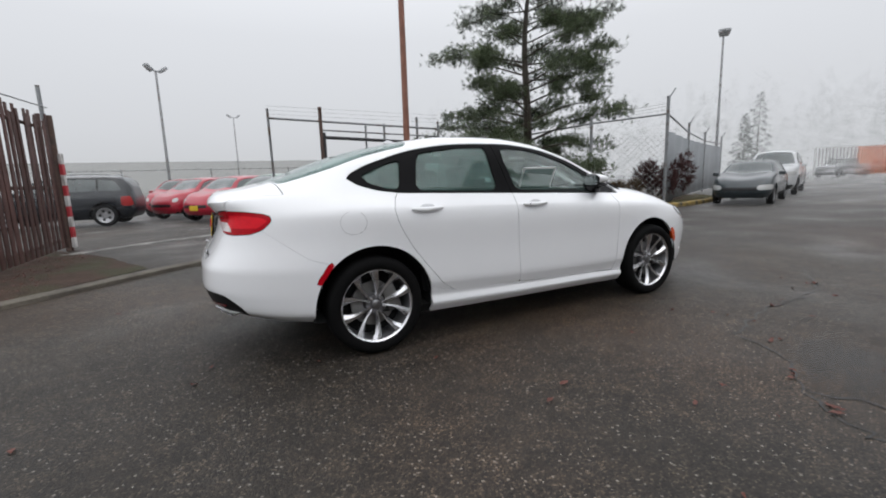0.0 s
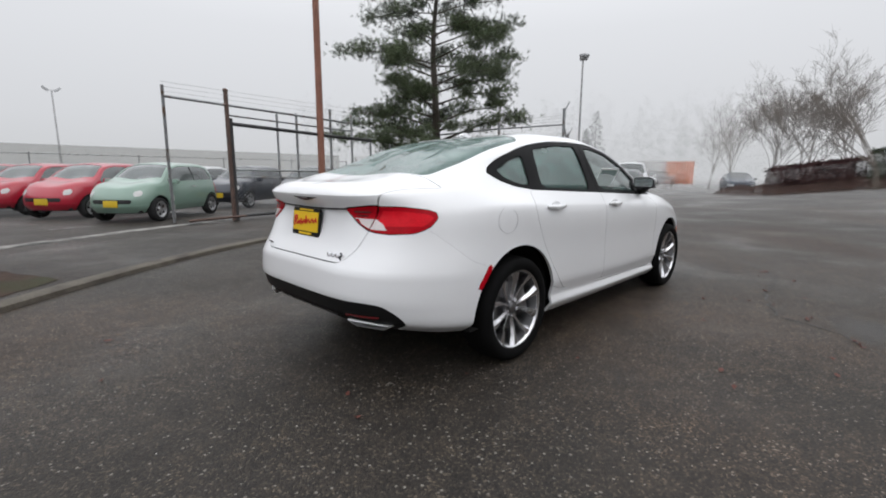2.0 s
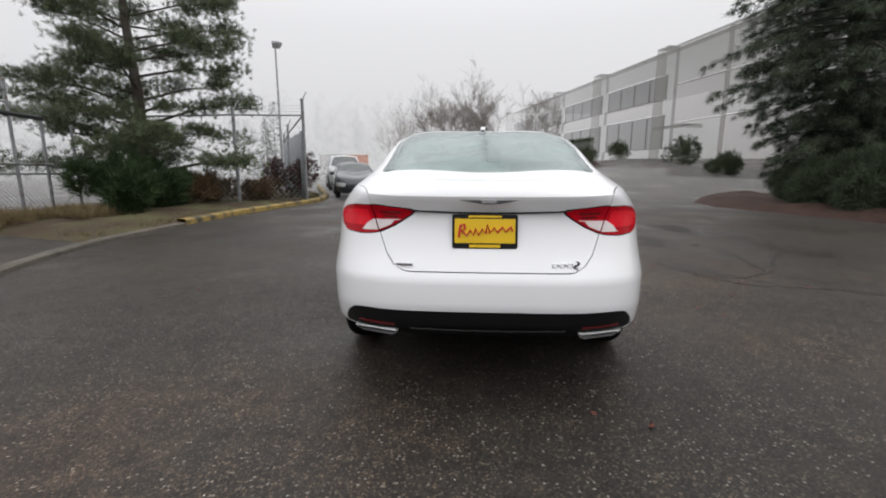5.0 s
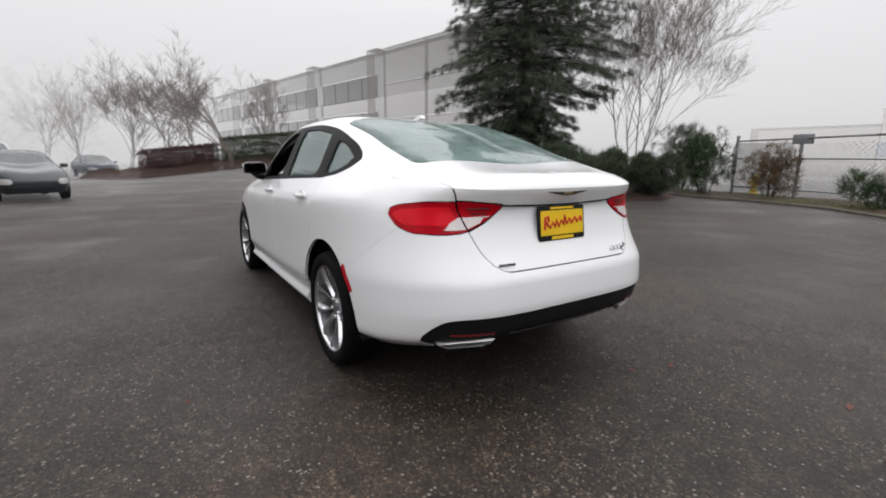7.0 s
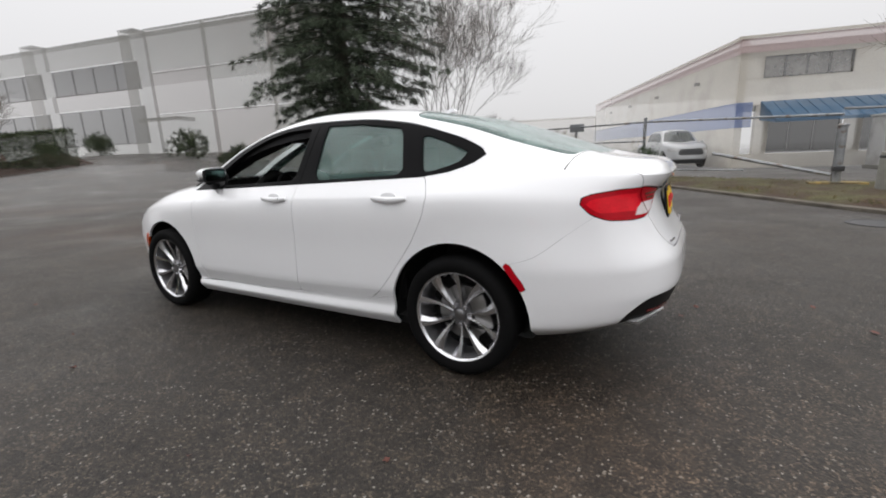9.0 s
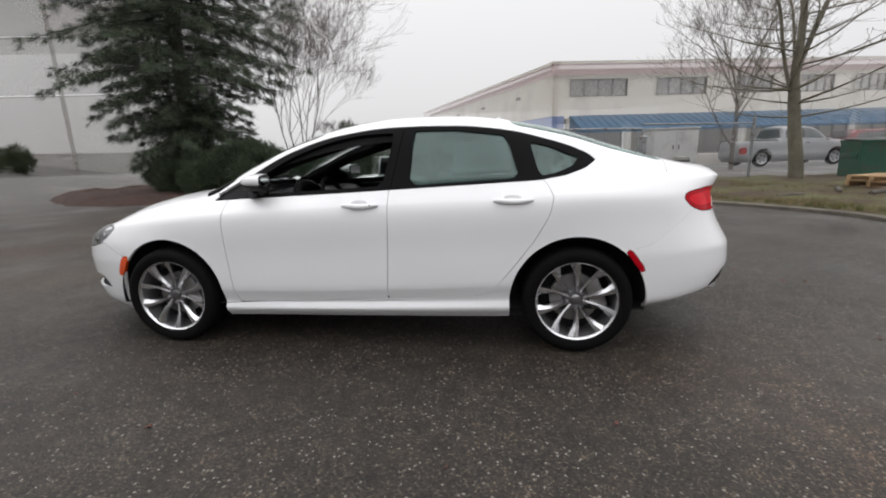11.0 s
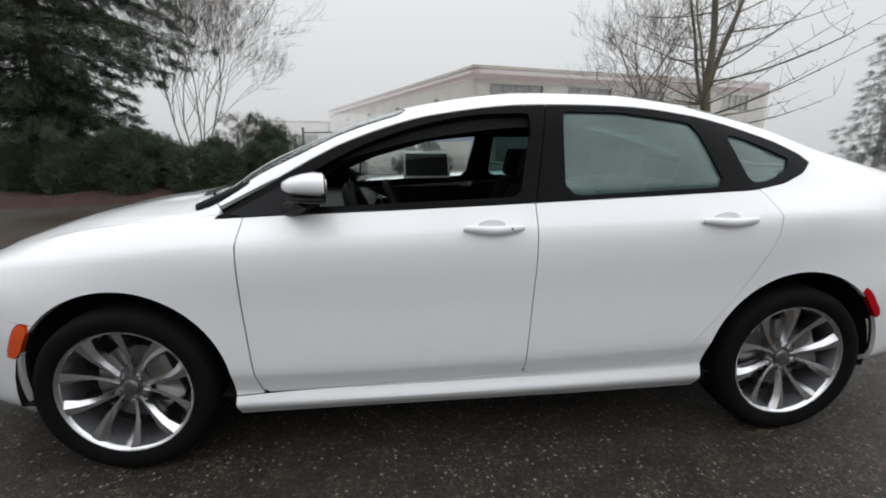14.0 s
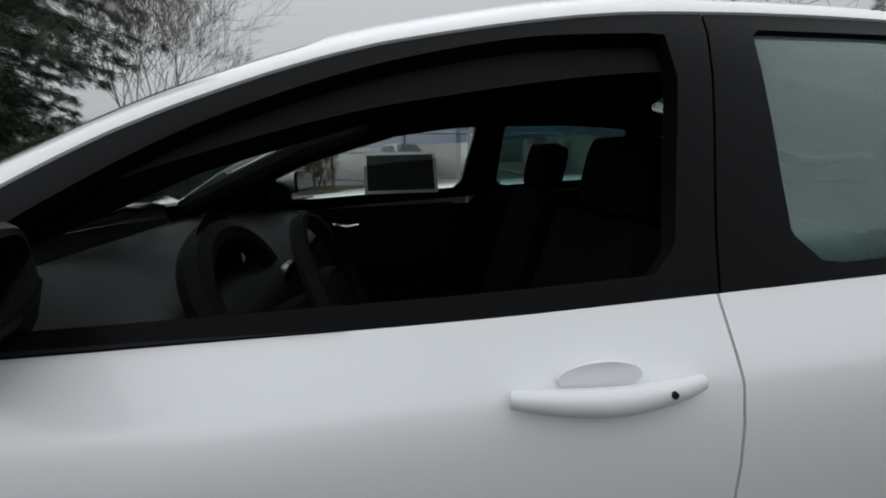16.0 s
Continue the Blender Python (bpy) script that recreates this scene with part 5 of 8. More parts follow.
steps = [-900, -400, -200, -120, -80] + list(range(-60, 61, 2)) + [80, 120, 200, 400, 900]
single("ground", sheet(rise, steps, steps), M_ASPHALT, "dark wet asphalt with pale aggregate, painted wet glints and damp patches", "ground", kind="structure")


def smooth_path(points, step=0.35):
    """Points along a smooth line through the given (x, y) pairs."""
    d = [0.0]
    for a, b in zip(points, points[1:]):
        d.append(d[-1] + math.dist(a, b))
    fx, fy = curve([(s, p[0]) for s, p in zip(d, points)]), curve([(s, p[1]) for s, p in zip(d, points)])
    at = np.linspace(0, d[-1], max(2, int(d[-1] / step)))
    return [(float(fx(s)), float(fy(s))) for s in at]


def ribbon(path, profile, jitter=0.0, seed=1):
    """A strip with a cross profile of (offset to the left, height) pairs along a plan path."""
    rng = random.Random(seed)
    pts, n = [], len(profile)
    for i, p in enumerate(path):
        a, b = path[max(i - 1, 0)], path[min(i + 1, len(path) - 1)]
        t = Vector((b[0] - a[0], b[1] - a[1])).normalized()
        for o, h in profile:
            j = rng.uniform(-jitter, jitter)
            x, y = p[0] - t.y * (o + j), p[1] + t.x * (o + j)
            pts.append((x, y, rise(x, y) + h + (rng.uniform(-jitter, jitter) * 0.3 if h > 0.02 else 0)))
    faces = [(i * n + k, (i + 1) * n + k, (i + 1) * n + k + 1, i * n + k + 1) for i in range(len(path) - 1) for k in range(n - 1)]
    return pts, faces


def kerb_pieces(name, path, mat, label, width=0.24, height=0.11, per=7):
    """A kerb cut into lengths with narrow joints."""
    top = tagged(new(name), label, "kerb", kind="structure")
    for k in range(0, len(path) - 1, per):
        bit = path[k:k + per + 1]
        if len(bit) < 2:
            continue
        shape = ribbon(bit, [(0, -0.05), (0.008, height * 0.75), (0.04, height), (width - 0.04, height * 1.03), (width, height * 0.8), (width + 0.01, -0.05)], 0.006, k)
        part("kerbstone", shape, mat, top)
    return top


KERB_WEST = smooth_path([(-7.5, -1.5), (-5.6, 0.9), (-4.0, 2.45), (-2.6, 3.72), (-1.0, 4.8), (0.8, 5.6), (2.5, 5.98), (4.4, 6.02)])
kerb_pieces("kerb", KERB_WEST, M_KERB, "low asphalt kerb caked with brown dirt", 0.20, 0.06)
KERB_YELLOW = smooth_path([(4.42, 6.02), (6.2, 5.98), (8.4, 5.72), (10.9, 5.42), (13.1, 5.80), (16.5, 7.05), (20.0, 8.4), (25, 10.2)])
kerb_pieces("kerb", KERB_YELLOW, M_YELLOW_KERB, "worn yellow-painted kerb along the verge", 0.22, 0.13)
KERB_SOUTH = smooth_path([(9.5, -15.6), (4.7, -14.4), (0.9, -13.4), (-1.6, -11.2), (-3.3, -8.9), (-4.9, -6.7), (-6.1, -5.4), (-6.75, -4.2), (-6.9, -2.6), (-7.3, -0.8)])
kerb_pieces("kerb", KERB_SOUTH[::-1], M_KERB, "dirty concrete kerb with moss behind it", 0.17, 0.065)
EDGE = smooth_path([(-6.2, 4.9), (-4.1, 6.85), (-2.7, 7.75), (-0.85, 8.75), (0.2, 9.1)])
single("road_edge_strip", ribbon(EDGE, [(0, 0.004), (0.02, 0.02), (0.20, 0.022), (0.22, 0.004)], 0.012, 3), M_STRIP, "pale worn concrete strip across the yard entrance", "concrete strip", kind="structure")


def patch(name, outline, mat, label, height=0.05, rough_edge=0.12, seed=2, step=0.5):
    """A ground patch inside an outline, domed a little and uneven."""
    f = polygon_field(outline)
    xs = np.arange(min(p[0] for p in outline), max(p[0] for p in outline) + step, step)
    ys = np.arange(min(p[1] for p in outline), max(p[1] for p in outline) + step, step)
    gx, gy = np.meshgrid(xs, ys)
    d = f(gx, gy)
    e = 0.02
    slope_x, slope_y = (f(gx + e, gy) - f(gx - e, gy)) / (2 * e), (f(gx, gy + e) - f(gx, gy - e)) / (2 * e)
    pts, faces, ids = [], [], {}
    rng = random.Random(seed)
    for j in range(len(ys) - 1):
        for i in range(len(xs) - 1):
            quad = [(j, i), (j, i + 1), (j + 1, i + 1), (j + 1, i)]
            if max(d[q] for q in quad) < 0:
                continue
            for q in quad:
                if q not in ids:
                    ids[q] = len(pts)
                    x, y = float(xs[q[1]]), float(ys[q[0]])
                    back = min(max(-float(d[q]), 0.0), step * 1.5)
                    x, y = x + back * float(slope_x[q]), y + back * float(slope_y[q])
                    h = max(-0.03, min(float(d[q]), 0.6) / 0.6) * height
                    pts.append((x + rng.uniform(-0.1, 0.1) * step, y + rng.uniform(-0.1, 0.1) * step, rise(x, y) + 0.006 + h * rng.uniform(0.6, 1.3)))
            faces.append(tuple(ids[q] for q in quad))
    return single(name, (pts, faces), mat, label, "ground", kind="structure")


patch("verge_north", [(2.2, 6.35), (4.4, 6.26), (6.2, 6.22), (8.4, 5.97), (10.9, 5.66), (13.1, 6.05), (16.5, 7.32), (17.5, 8.8), (14, 9.8), (9, 12.5), (5.5, 12.0), (3.2, 9.6)], M_VERGE, "mossy verge with dry grass under the pine", 0.12)
patch("verge_south", [(9.5, -15.85), (4.7, -14.65), (0.8, -13.65), (-1.85, -11.4), (-3.55, -9.05), (-5.1, -6.9), (-6.3, -5.5), (-6.95, -4.2), (-7.1, -2.6), (-7.6, -0.8), (-9.5, -2.5), (-9.5, -6.5), (-10.5, -9.2), (-14.5, -12.0), (-14.5, -13.3), (-8.5, -13.2), (-5.5, -12.6), (-2, -14.5), (1, -16.5), (9, -19)], M_VERGE, "grassy verge with brown leaf litter and moss", 0.10)
patch("mulch_bed", [(4.0, -11.5), (5.5, -9.2), (8.0, -8.2), (10.0, -7.6), (12.0, -7.9), (14.0, -9.2), (15.0, -10.4), (14.5, -12.8), (11, -15.0), (5.0, -14.0)], M_MULCH, "reddish bark mulch bed round the fir", 0.22)
patch("mulch_bank", [(25.6, -8.6), (25.4, -2), (26.8, 3.2), (30, 5.5), (32, 5.0), (30, -1), (29.5, -8.5)], M_MULCH, "raised bank planted with maroon shrubs", 0.5)
patch("gate_patch", [(-6.6, 2.1), (-5.0, 2.15), (-4.1, 3.0), (-3.2, 3.95), (-4.0, 5.8), (-5.2, 7.6), (-6.4, 7.0)], M_LITTER, "mossy leaf-strewn ground below the slatted gate", 0.05, step=0.3)


# ---- plants ----
def blades(centres, n, length, width, spread, droop=0.0, seed=1, axis=None):
    """Tufts of narrow three-cornered blades round the given places (place, direction)."""
    rng = np.random.default_rng(seed)
    c = np.repeat(np.array([p for p, _ in centres], float), n, 0)
    d = np.repeat(np.array([q for _, q in centres], float), n, 0)
    d = d / np.maximum(np.linalg.norm(d, axis=1, keepdims=True), 1e-6)
    way = d + rng.normal(0, spread, d.shape)
    way[:, 2] -= droop
    way /= np.linalg.norm(way, axis=1, keepdims=True)
    side = np.cross(way, rng.normal(0, 1, d.shape))
    side /= np.maximum(np.linalg.norm(side, axis=1, keepdims=True), 1e-6)
    size = length * rng.uniform(0.55, 1.25, (len(c), 1))
    root = c + rng.normal(0, length * 0.18, c.shape)
    w = width * rng.uniform(0.6, 1.3, (len(c), 1))
    pts = np.stack([root - side * w * 0.5, root + side * w * 0.5, root + way * size], 1).reshape(-1, 3)
    return pts, np.arange(len(pts)).reshape(-1, 3)


def leaf_part(name, pts, faces, mat, parent, label=""):
    """Many blades as one mesh."""
    me = bpy.data.meshes.new(name)
    me.from_pydata(pts.tolist(), [], faces.tolist())
    me.materials.append(mat)
    ob = new(name, me)
    if parent is not None:
        ob.parent = parent
    if label:
        ob["label"] = label
    return ob


def pine(x, y, height, reach, seed):
    rng = random.Random(seed)
    z0 = rise(x, y)
    tree = thing("pine_tree", "tall open pine with layered dark green needle clumps", "tree", at=pose(x, y, z0))
    lean = [(0.10 * math.sin(k * 0.7) * k / 10, 0.07 * math.cos(k * 0.9) * k / 10, height * k / 12) for k in range(13)]
    part("trunk", tube(lean, [0.20 * (1 - 0.86 * k / 12) for k in range(13)], 10), M_BARK, tree, "dark pine trunk")
    tufts, limbs = [], []
    for k in range(66):
        h = 0.10 + 0.89 * (k + rng.uniform(0, 0.9)) / 66
        z = height * h
        a = k * 2.399 + rng.uniform(-0.5, 0.5)
        profile = np.interp(h, [0.08, 0.13, 0.27, 0.34, 0.40, 0.50, 0.65, 0.82, 1.0], [0.55, 0.95, 1.0, 0.74, 0.66, 0.92, 0.95, 0.66, 0.15])
        r = reach * float(profile) * rng.choice((0.45, 0.7, 0.85, 0.95, 1.05, 1.15))
        base = Vector((0.1 * math.sin(h * 8), 0.07 * math.cos(h * 10), z - 0.10 * r))
        tip = Vector((r * math.cos(a), r * math.sin(a), z + rng.uniform(-0.12, 0.22) * r))
        mid = (base + tip) / 2 + Vector((rng.gauss(0, 0.08), rng.gauss(0, 0.08), 0.06 * r))
        limbs.append(tube([base, mid, tip], [0.055 * (1.2 - h), 0.035 * (1.2 - h), 0.012], 5, False))
        for q in range(2 + int(4.5 * r / reach)):
            t = 1.0 - 0.62 * (q + rng.uniform(0, 0.7)) / (2 + int(4.5 * r / reach))
            p = base.lerp(mid, t * 2) if t < 0.5 else mid.lerp(tip, t * 2 - 1)
            pad = p + Vector((rng.gauss(0, 0.20), rng.gauss(0, 0.20), rng.gauss(0.06, 0.06)))
            size = rng.uniform(0.30, 0.58) * (0.75 + 0.3 * r / reach)
            for _ in range(int(64 * size / 0.4)):
                v = Vector((rng.gauss(0, 0.5), rng.gauss(0, 0.5), rng.gauss(0, 0.28))) * size
                tufts.append((pad + v, Vector((math.cos(a) * 0.5 + v.x, math.sin(a) * 0.5 + v.y, 0.5))))
    for shape in limbs:
        part("limb", shape, M_BARK, tree)
    pts, faces = blades(tufts, 16, 0.13, 0.017, 0.8, 0.0, seed)
    leaf_part("crown", pts, faces, M_PINE, tree, "clumps of green pine needles")
    return tree


def fir(x, y, height, reach, seed, mat=None, name="fir_tree", label="broad dark fir with drooping layered boughs", count=170, fine=24, low=0.06, blade=0.030, long=1.0, tuft=15, shape=False):
    rng = random.Random(seed)
    tree = thing(name, label, "tree", at=pose(x, y, rise(x, y)))
    part("trunk", tube([(0, 0, height * k / 8) for k in range(9)], [0.18 * height / 9 * (1 - 0.92 * k / 8) for k in range(9)], 8), M_BARK, tree, "straight fir trunk")
    tufts, wood = [], []
    for k in range(count):
        h = low + (1 - low) * (k / count) ** 1.15
        z = height * h
        a = k * 2.399 + rng.uniform(-0.3, 0.3)
        r = reach * (float(np.interp(h, [0.05, 0.19, 0.31, 0.46, 0.7, 1.0], [0.38, 0.50, 0.88, 0.82, 0.55, 0.03])) if shape else (1 - h) ** 0.78) * rng.uniform(0.55, 1.15) + 0.10
        base, tip = Vector((0, 0, z)), Vector((r * math.cos(a), r * math.sin(a), z - 0.22 * r + 0.10 * r * rng.uniform(-1, 1)))
        mid = base.lerp(tip, 0.5) + Vector((0, 0, 0.07 * r))
        wood.append(tube([base, mid, tip], [0.03, 0.02, 0.006], 4, False))
        side = Vector((-math.sin(a), math.cos(a), 0))
        for q in range(int(fine * (0.35 + r / reach))):
            t = rng.uniform(0.12, 1.0)
            p = base.lerp(mid, t * 2) if t < 0.5 else mid.lerp(tip, t * 2 - 1)
            w = (1.08 - t) * (0.34 if shape else 0.42) * r
            s = rng.uniform(-1, 1)
            p = p + side * s * w + Vector((0, 0, -abs(s) * w * 0.25 + rng.gauss(0, 0.05)))
            tufts.append((p, Vector((math.cos(a), math.sin(a), -0.35)) + side * s * 0.9))
    limb_shape = join(*wood)
    ob = part("bough_layer", limb_shape, M_BARK, tree, smooth=False)
    ob["kind"] = "stuff"
    pts, faces = blades(tufts, tuft, 0.26 * (height / 9) ** 0.5 * long, blade, 0.5, 0.25, seed)
    leaf_part("crown", pts, faces, mat or M_FIR, tree, "sprays of dark needles")
    return tree


def bare_tree(x, y, height, seed, stems=1, spread=0.55, thick=0.16, depth=5, mat=None, label="bare deciduous tree with fine upswept twigs", fork=0.18, twig=0.006, buds=0, sway=0.10, limbs=(5, 7), low=0.35, leader=False):
    """A leafless tree: a trunk, limbs and a haze of forking twigs."""
    rng = random.Random(seed)
    mat = mat or M_BARK_PALE
    tree = thing("bare_tree", label, "tree", at=pose(x, y, rise(x, y)))
    trunk, twigs, ends = [], [], []

    def grow(p, d, length, r, level):
        n = 4
        path, radii, q = [p], [r], p
        dd = d.copy()
        for k in range(n):
            bend = 0.10 if level else sway
            dd = (dd + Vector((rng.gauss(0, bend), rng.gauss(0, bend), 0.055 if level else 0.02))).normalized()
            q = q + dd * (length / n)
            path.append(q)
            radii.append(max(r * (1 - 0.42 * (k + 1) / n), twig * 0.7))
        (trunk if level < 2 else twigs).append(tube(path, radii, 7 if level < 2 else 4, False))
        if level >= depth:
            ends.append((q, dd))
            return
        kids = rng.randint(3, 5) if level else rng.randint(*limbs)
        for k in range(kids):
            t = rng.uniform(0.30, 1.0) if level else rng.uniform(low, 1.0)
            i = min(n - 1, int(t * n))
            at = path[i].lerp(path[i + 1], t * n - i)
            a = rng.uniform(0, 2 * math.pi)
            side = dd.orthogonal().normalized()
            side = side * math.cos(a) + dd.cross(side) * math.sin(a)
            way = (dd * rng.uniform(0.55, 1.0) + side * spread * rng.uniform(0.7, 1.4) + Vector((0, 0, 0.12))).normalized()
            share = rng.uniform(0.50, 0.74)
            if leader and level == 0:
                share = rng.uniform(0.32, 0.45) * (1.35 - t)
            grow(at, way, length * share, max(radii[i] * rng.uniform(0.42, 0.6) * (0.34 if leader and level == 0 else 1.0), twig), level + 1)

    for s in range(stems):
        a = 2 * math.pi * s / max(1, stems) + rng.uniform(-0.4, 0.4)
        k = 0.0 if stems == 1 else fork
        grow(Vector((0.10 * math.cos(a) * (stems > 1), 0.10 * math.sin(a) * (stems > 1), -0.05)), Vector((math.cos(a) * k, math.sin(a) * k, 1)).normalized(), height * (0.95 if leader else 0.46), thick / (1 + 0.35 * (stems - 1)), 0)
    part("trunk", join(*trunk), mat, tree, smooth=True, flat_angle=None)
    ob = part("twig_haze", join(*twigs), M_TWIG, tree, "fine bare twigs", smooth=True, flat_angle=None)
    ob["kind"] = "stuff"
    if buds:
        pts, faces = blades([(p, d) for p, d in ends], buds, 0.06, 0.03, 0.6, 0.1, seed)
        leaf_part("last_leaves", pts, faces, M_DRY, tree, "a few dry leaves")
    return tree


def street_tree(x, y, seed):
    """A leafless street tree: a stout trunk that parts into upright stems, arching side limbs and short knobby spurs."""
    rng = random.Random(seed)
    tree = thing("bare_tree", "bare street tree with a stout pale trunk and arching limbs", "tree", at=pose(x, y, rise(x, y)))
    wood, twigs, sites = [], [], []

    def stem(p, way, length, r0, r1, lift, n=9):
        path, radii, q, d = [Vector(p)], [r0], Vector(p), Vector(way).normalized()
        for k in range(n):
            d = (d + Vector((rng.gauss(0, 0.05), rng.gauss(0, 0.05), lift))).normalized()
            q = q + d * (length / n)
            path.append(q)
            radii.append(r0 + (r1 - r0) * (k + 1) / n)
        return path, radii

    trunk = stem((0, 0, -0.05), (0.02, 0, 1), 2.75, 0.20, 0.150, 0.0, 7)
    wood.append(tube(*trunk, 10, False))
    fork = trunk[0][-1]
    for base, way, length, r0 in ((fork, (0.05, 0.02, 1), 8.0, 0.125), (fork + Vector((0, 0, 0.45)), (-0.20, 0.10, 1), 7.0, 0.085), (trunk[0][6], (0.34, -0.06, 1), 6.4, 0.062), (trunk[0][6], (-0.12, -0.40, 1), 6.0, 0.060)):
        path, radii = stem(base, way, length, r0, 0.018, 0.03, 12)
        wood.append(tube(path, radii, 8, False))
        sites += [(path[i], radii[i], i / 12) for i in range(1, 12)]
    sites += [(trunk[0][i], 0.08, 0.0) for i in (5, 6, 6, 7, 7)]
    for at, r, t in sites:
        for _ in range(2):
            a = rng.uniform(0, 2 * math.pi)
            length = rng.uniform(2.2, 4.4) * (1.05 - 0.72 * t)
            path, radii = stem(at, (math.cos(a), math.sin(a), rng.uniform(-0.05, 0.30)), length, max(0.011, min(0.030, r * 0.36)), 0.005, rng.uniform(0.01, 0.055), 9)
            wood.append(tube(path, radii, 5, False))
            for i in range(1, 10):
                for _ in range(2):
                    way = Vector((rng.gauss(0, 1), rng.gauss(0, 1), rng.gauss(0.5, 0.7)))
                    small, thin = stem(path[i], way, rng.choice((0.10, 0.14, 0.30, 0.65)) * rng.uniform(0.7, 1.3), 0.006, 0.0032, 0.08, 3)
                    twigs.append(tube(small, thin, 4, False))
                    if rng.random() < 0.5:
                        e = small[-1]
                        twigs.append(tube([e, e + Vector((rng.gauss(0, 0.02), rng.gauss(0, 0.02), 0.03))], [0.010, 0.006], 4, False))
    part("trunk", join(*wood), M_BARK_PALE, tree, smooth=True, flat_angle=None)
    ob = part("twig_haze", join(*twigs), M_BARK_PALE, tree, "short knobby twigs", smooth=True, flat_angle=None)
    ob["kind"] = "stuff"
    return tree


def shrub(name, x, y, sx, sy, h, mat, label, seed, count=700, length=0.16, width=0.03, upright=0.6, group=""):
    """A shrub: stems from the root and tufts through a lumpy, uneven mass."""
    rng = random.Random(seed)
    bush = thing(name, label, "shrub", group, pose(x, y, rise(x, y)))
    lumps = [(rng.uniform(-0.75, 0.75) * sx, rng.uniform(-0.75, 0.75) * sy, rng.uniform(0.35, 0.75) * h, rng.uniform(0.35, 0.6)) for _ in range(9)]
    tufts = []
    for _ in range(count):
        lx, ly, lz, k = rng.choice(lumps)
        v = Vector((rng.gauss(0, 1), rng.gauss(0, 1), rng.gauss(0, 1))).normalized() * rng.uniform(0.45, 1.0) ** 0.5
        p = Vector((lx + v.x * k * sx * 0.8, ly + v.y * k * sy * 0.8, lz + v.z * k * h * 0.75))
        if p.z < 0.04:
            p.z = rng.uniform(0.04, 0.3) * h
        tufts.append((p, Vector((v.x, v.y, v.z + upright))))
    stems = [tube([(0.2 * lx, 0.2 * ly, -0.03), (0.6 * lx, 0.6 * ly, lz * 0.6), (lx, ly, lz)], [0.02, 0.012, 0.005], 4, False) for lx, ly, lz, _ in lumps]
    ob = part("stems", join(*stems), M_BARK, bush, smooth=False)
    ob["kind"] = "stuff"
    pts, faces = blades(tufts, 14, length, width, 0.6, 0.0, seed)
    leaf_part("foliage", pts, faces, mat, bush)
    return bush


pine(8.4, 9.8, 9.6, 3.2, 5)
shrub("broom_shrub", 6.5, 8.6, 1.7, 0.9, 1.45, M_BROOM, "dense dark green broom shrub below the pine", 11, 1300, 0.26, 0.022, 1.0)
shrub("broom_shrub", 8.2, 8.6, 1.3, 0.8, 1.15, M_BROOM, "dense dark green broom shrub below the pine", 12, 900, 0.24, 0.022, 1.0)
shrub("brown_shrub", 9.3, 8.4, 1.3, 0.7, 0.95, M_DRY, "low brown winter shrub on the verge", 13, 700, 0.20, 0.02, 0.8)
shrub("brown_shrub", 10.4, 7.2, 0.9, 0.6, 0.75, M_DRY, "low brown winter shrub on the verge", 14, 500, 0.20, 0.02, 0.8)
shrub("maroon_shrub", 11.9, 7.0, 0.9, 0.9, 1.6, M_MAROON, "reddish brown bush by the fence corner", 15, 700, 0.16, 0.02, 0.5)
for k, (x, y, w) in enumerate(((3.8, 9.4, 0.9), (4.9, 9.2, 1.0), (4.6, 8.5, 0.8), (3.3, 9.0, 0.6))):
    shrub("dry_grass_clump", x, y, w * 0.8, 0.4, 0.26, M_STRAW, "tuft of dry straw-coloured grass", 20 + k, 190, 0.20, 0.009, 1.6, "dry grass along the fence")
fir(9.8, -10.9, 15.0, 4.25, 31, count=330, fine=62, low=0.07, blade=0.020, long=0.62, tuft=20, shape=True)
for k, (x, y, sx, h) in enumerate(((8.6, -10.0, 1.5, 1.7), (6.7, -10.4, 1.6, 1.7), (5.0, -11.2, 1.2, 1.5), (9.6, -10.5, 1.3, 1.5))):
    shrub("juniper_shrub", x, y, sx, 1.3, h, M_JUNIPER, "spreading dark juniper at the fir's foot", 40 + k, 2400, 0.20, 0.020, 0.3, "junipers round the fir")
bare_tree(8.1, -15.8, 10.5, 51, 5, 0.50, 0.085, 5, M_TWIG, "bare many-stemmed birch in the fog", 0.24, 0.004)
shrub("twiggy_bush", 4.8, -15.6, 1.6, 1.1, 2.5, M_BROOM, "loose twiggy green bush by the fence", 53, 900, 0.22, 0.02, 0.7)
shrub("twiggy_bush", 2.7, -15.4, 0.9, 0.7, 1.7, M_DRY, "loose twiggy brown bush by the fence", 54, 450, 0.22, 0.014, 0.9)
shrub("twiggy_bush", 6.6, -17.0, 1.5, 1.1, 2.8, M_MAROON, "brown winter bush behind the kerb", 55, 500, 0.24, 0.014, 0.9)
shrub("twiggy_bush", -0.4, -13.6, 0.8, 0.5, 1.1, M_BROOM, "small weedy bush on the verge", 56, 350, 0.2, 0.014, 0.9)
street_tree(-9.8, -11.4, 67)
bare_tree(-11.0, -18.0, 9.5, 62, 1, 0.62, 0.10, 5, M_TWIG, "bare tree before the pale building", 0.1, 0.005, 0, 0.06, (10, 12), 0.22)
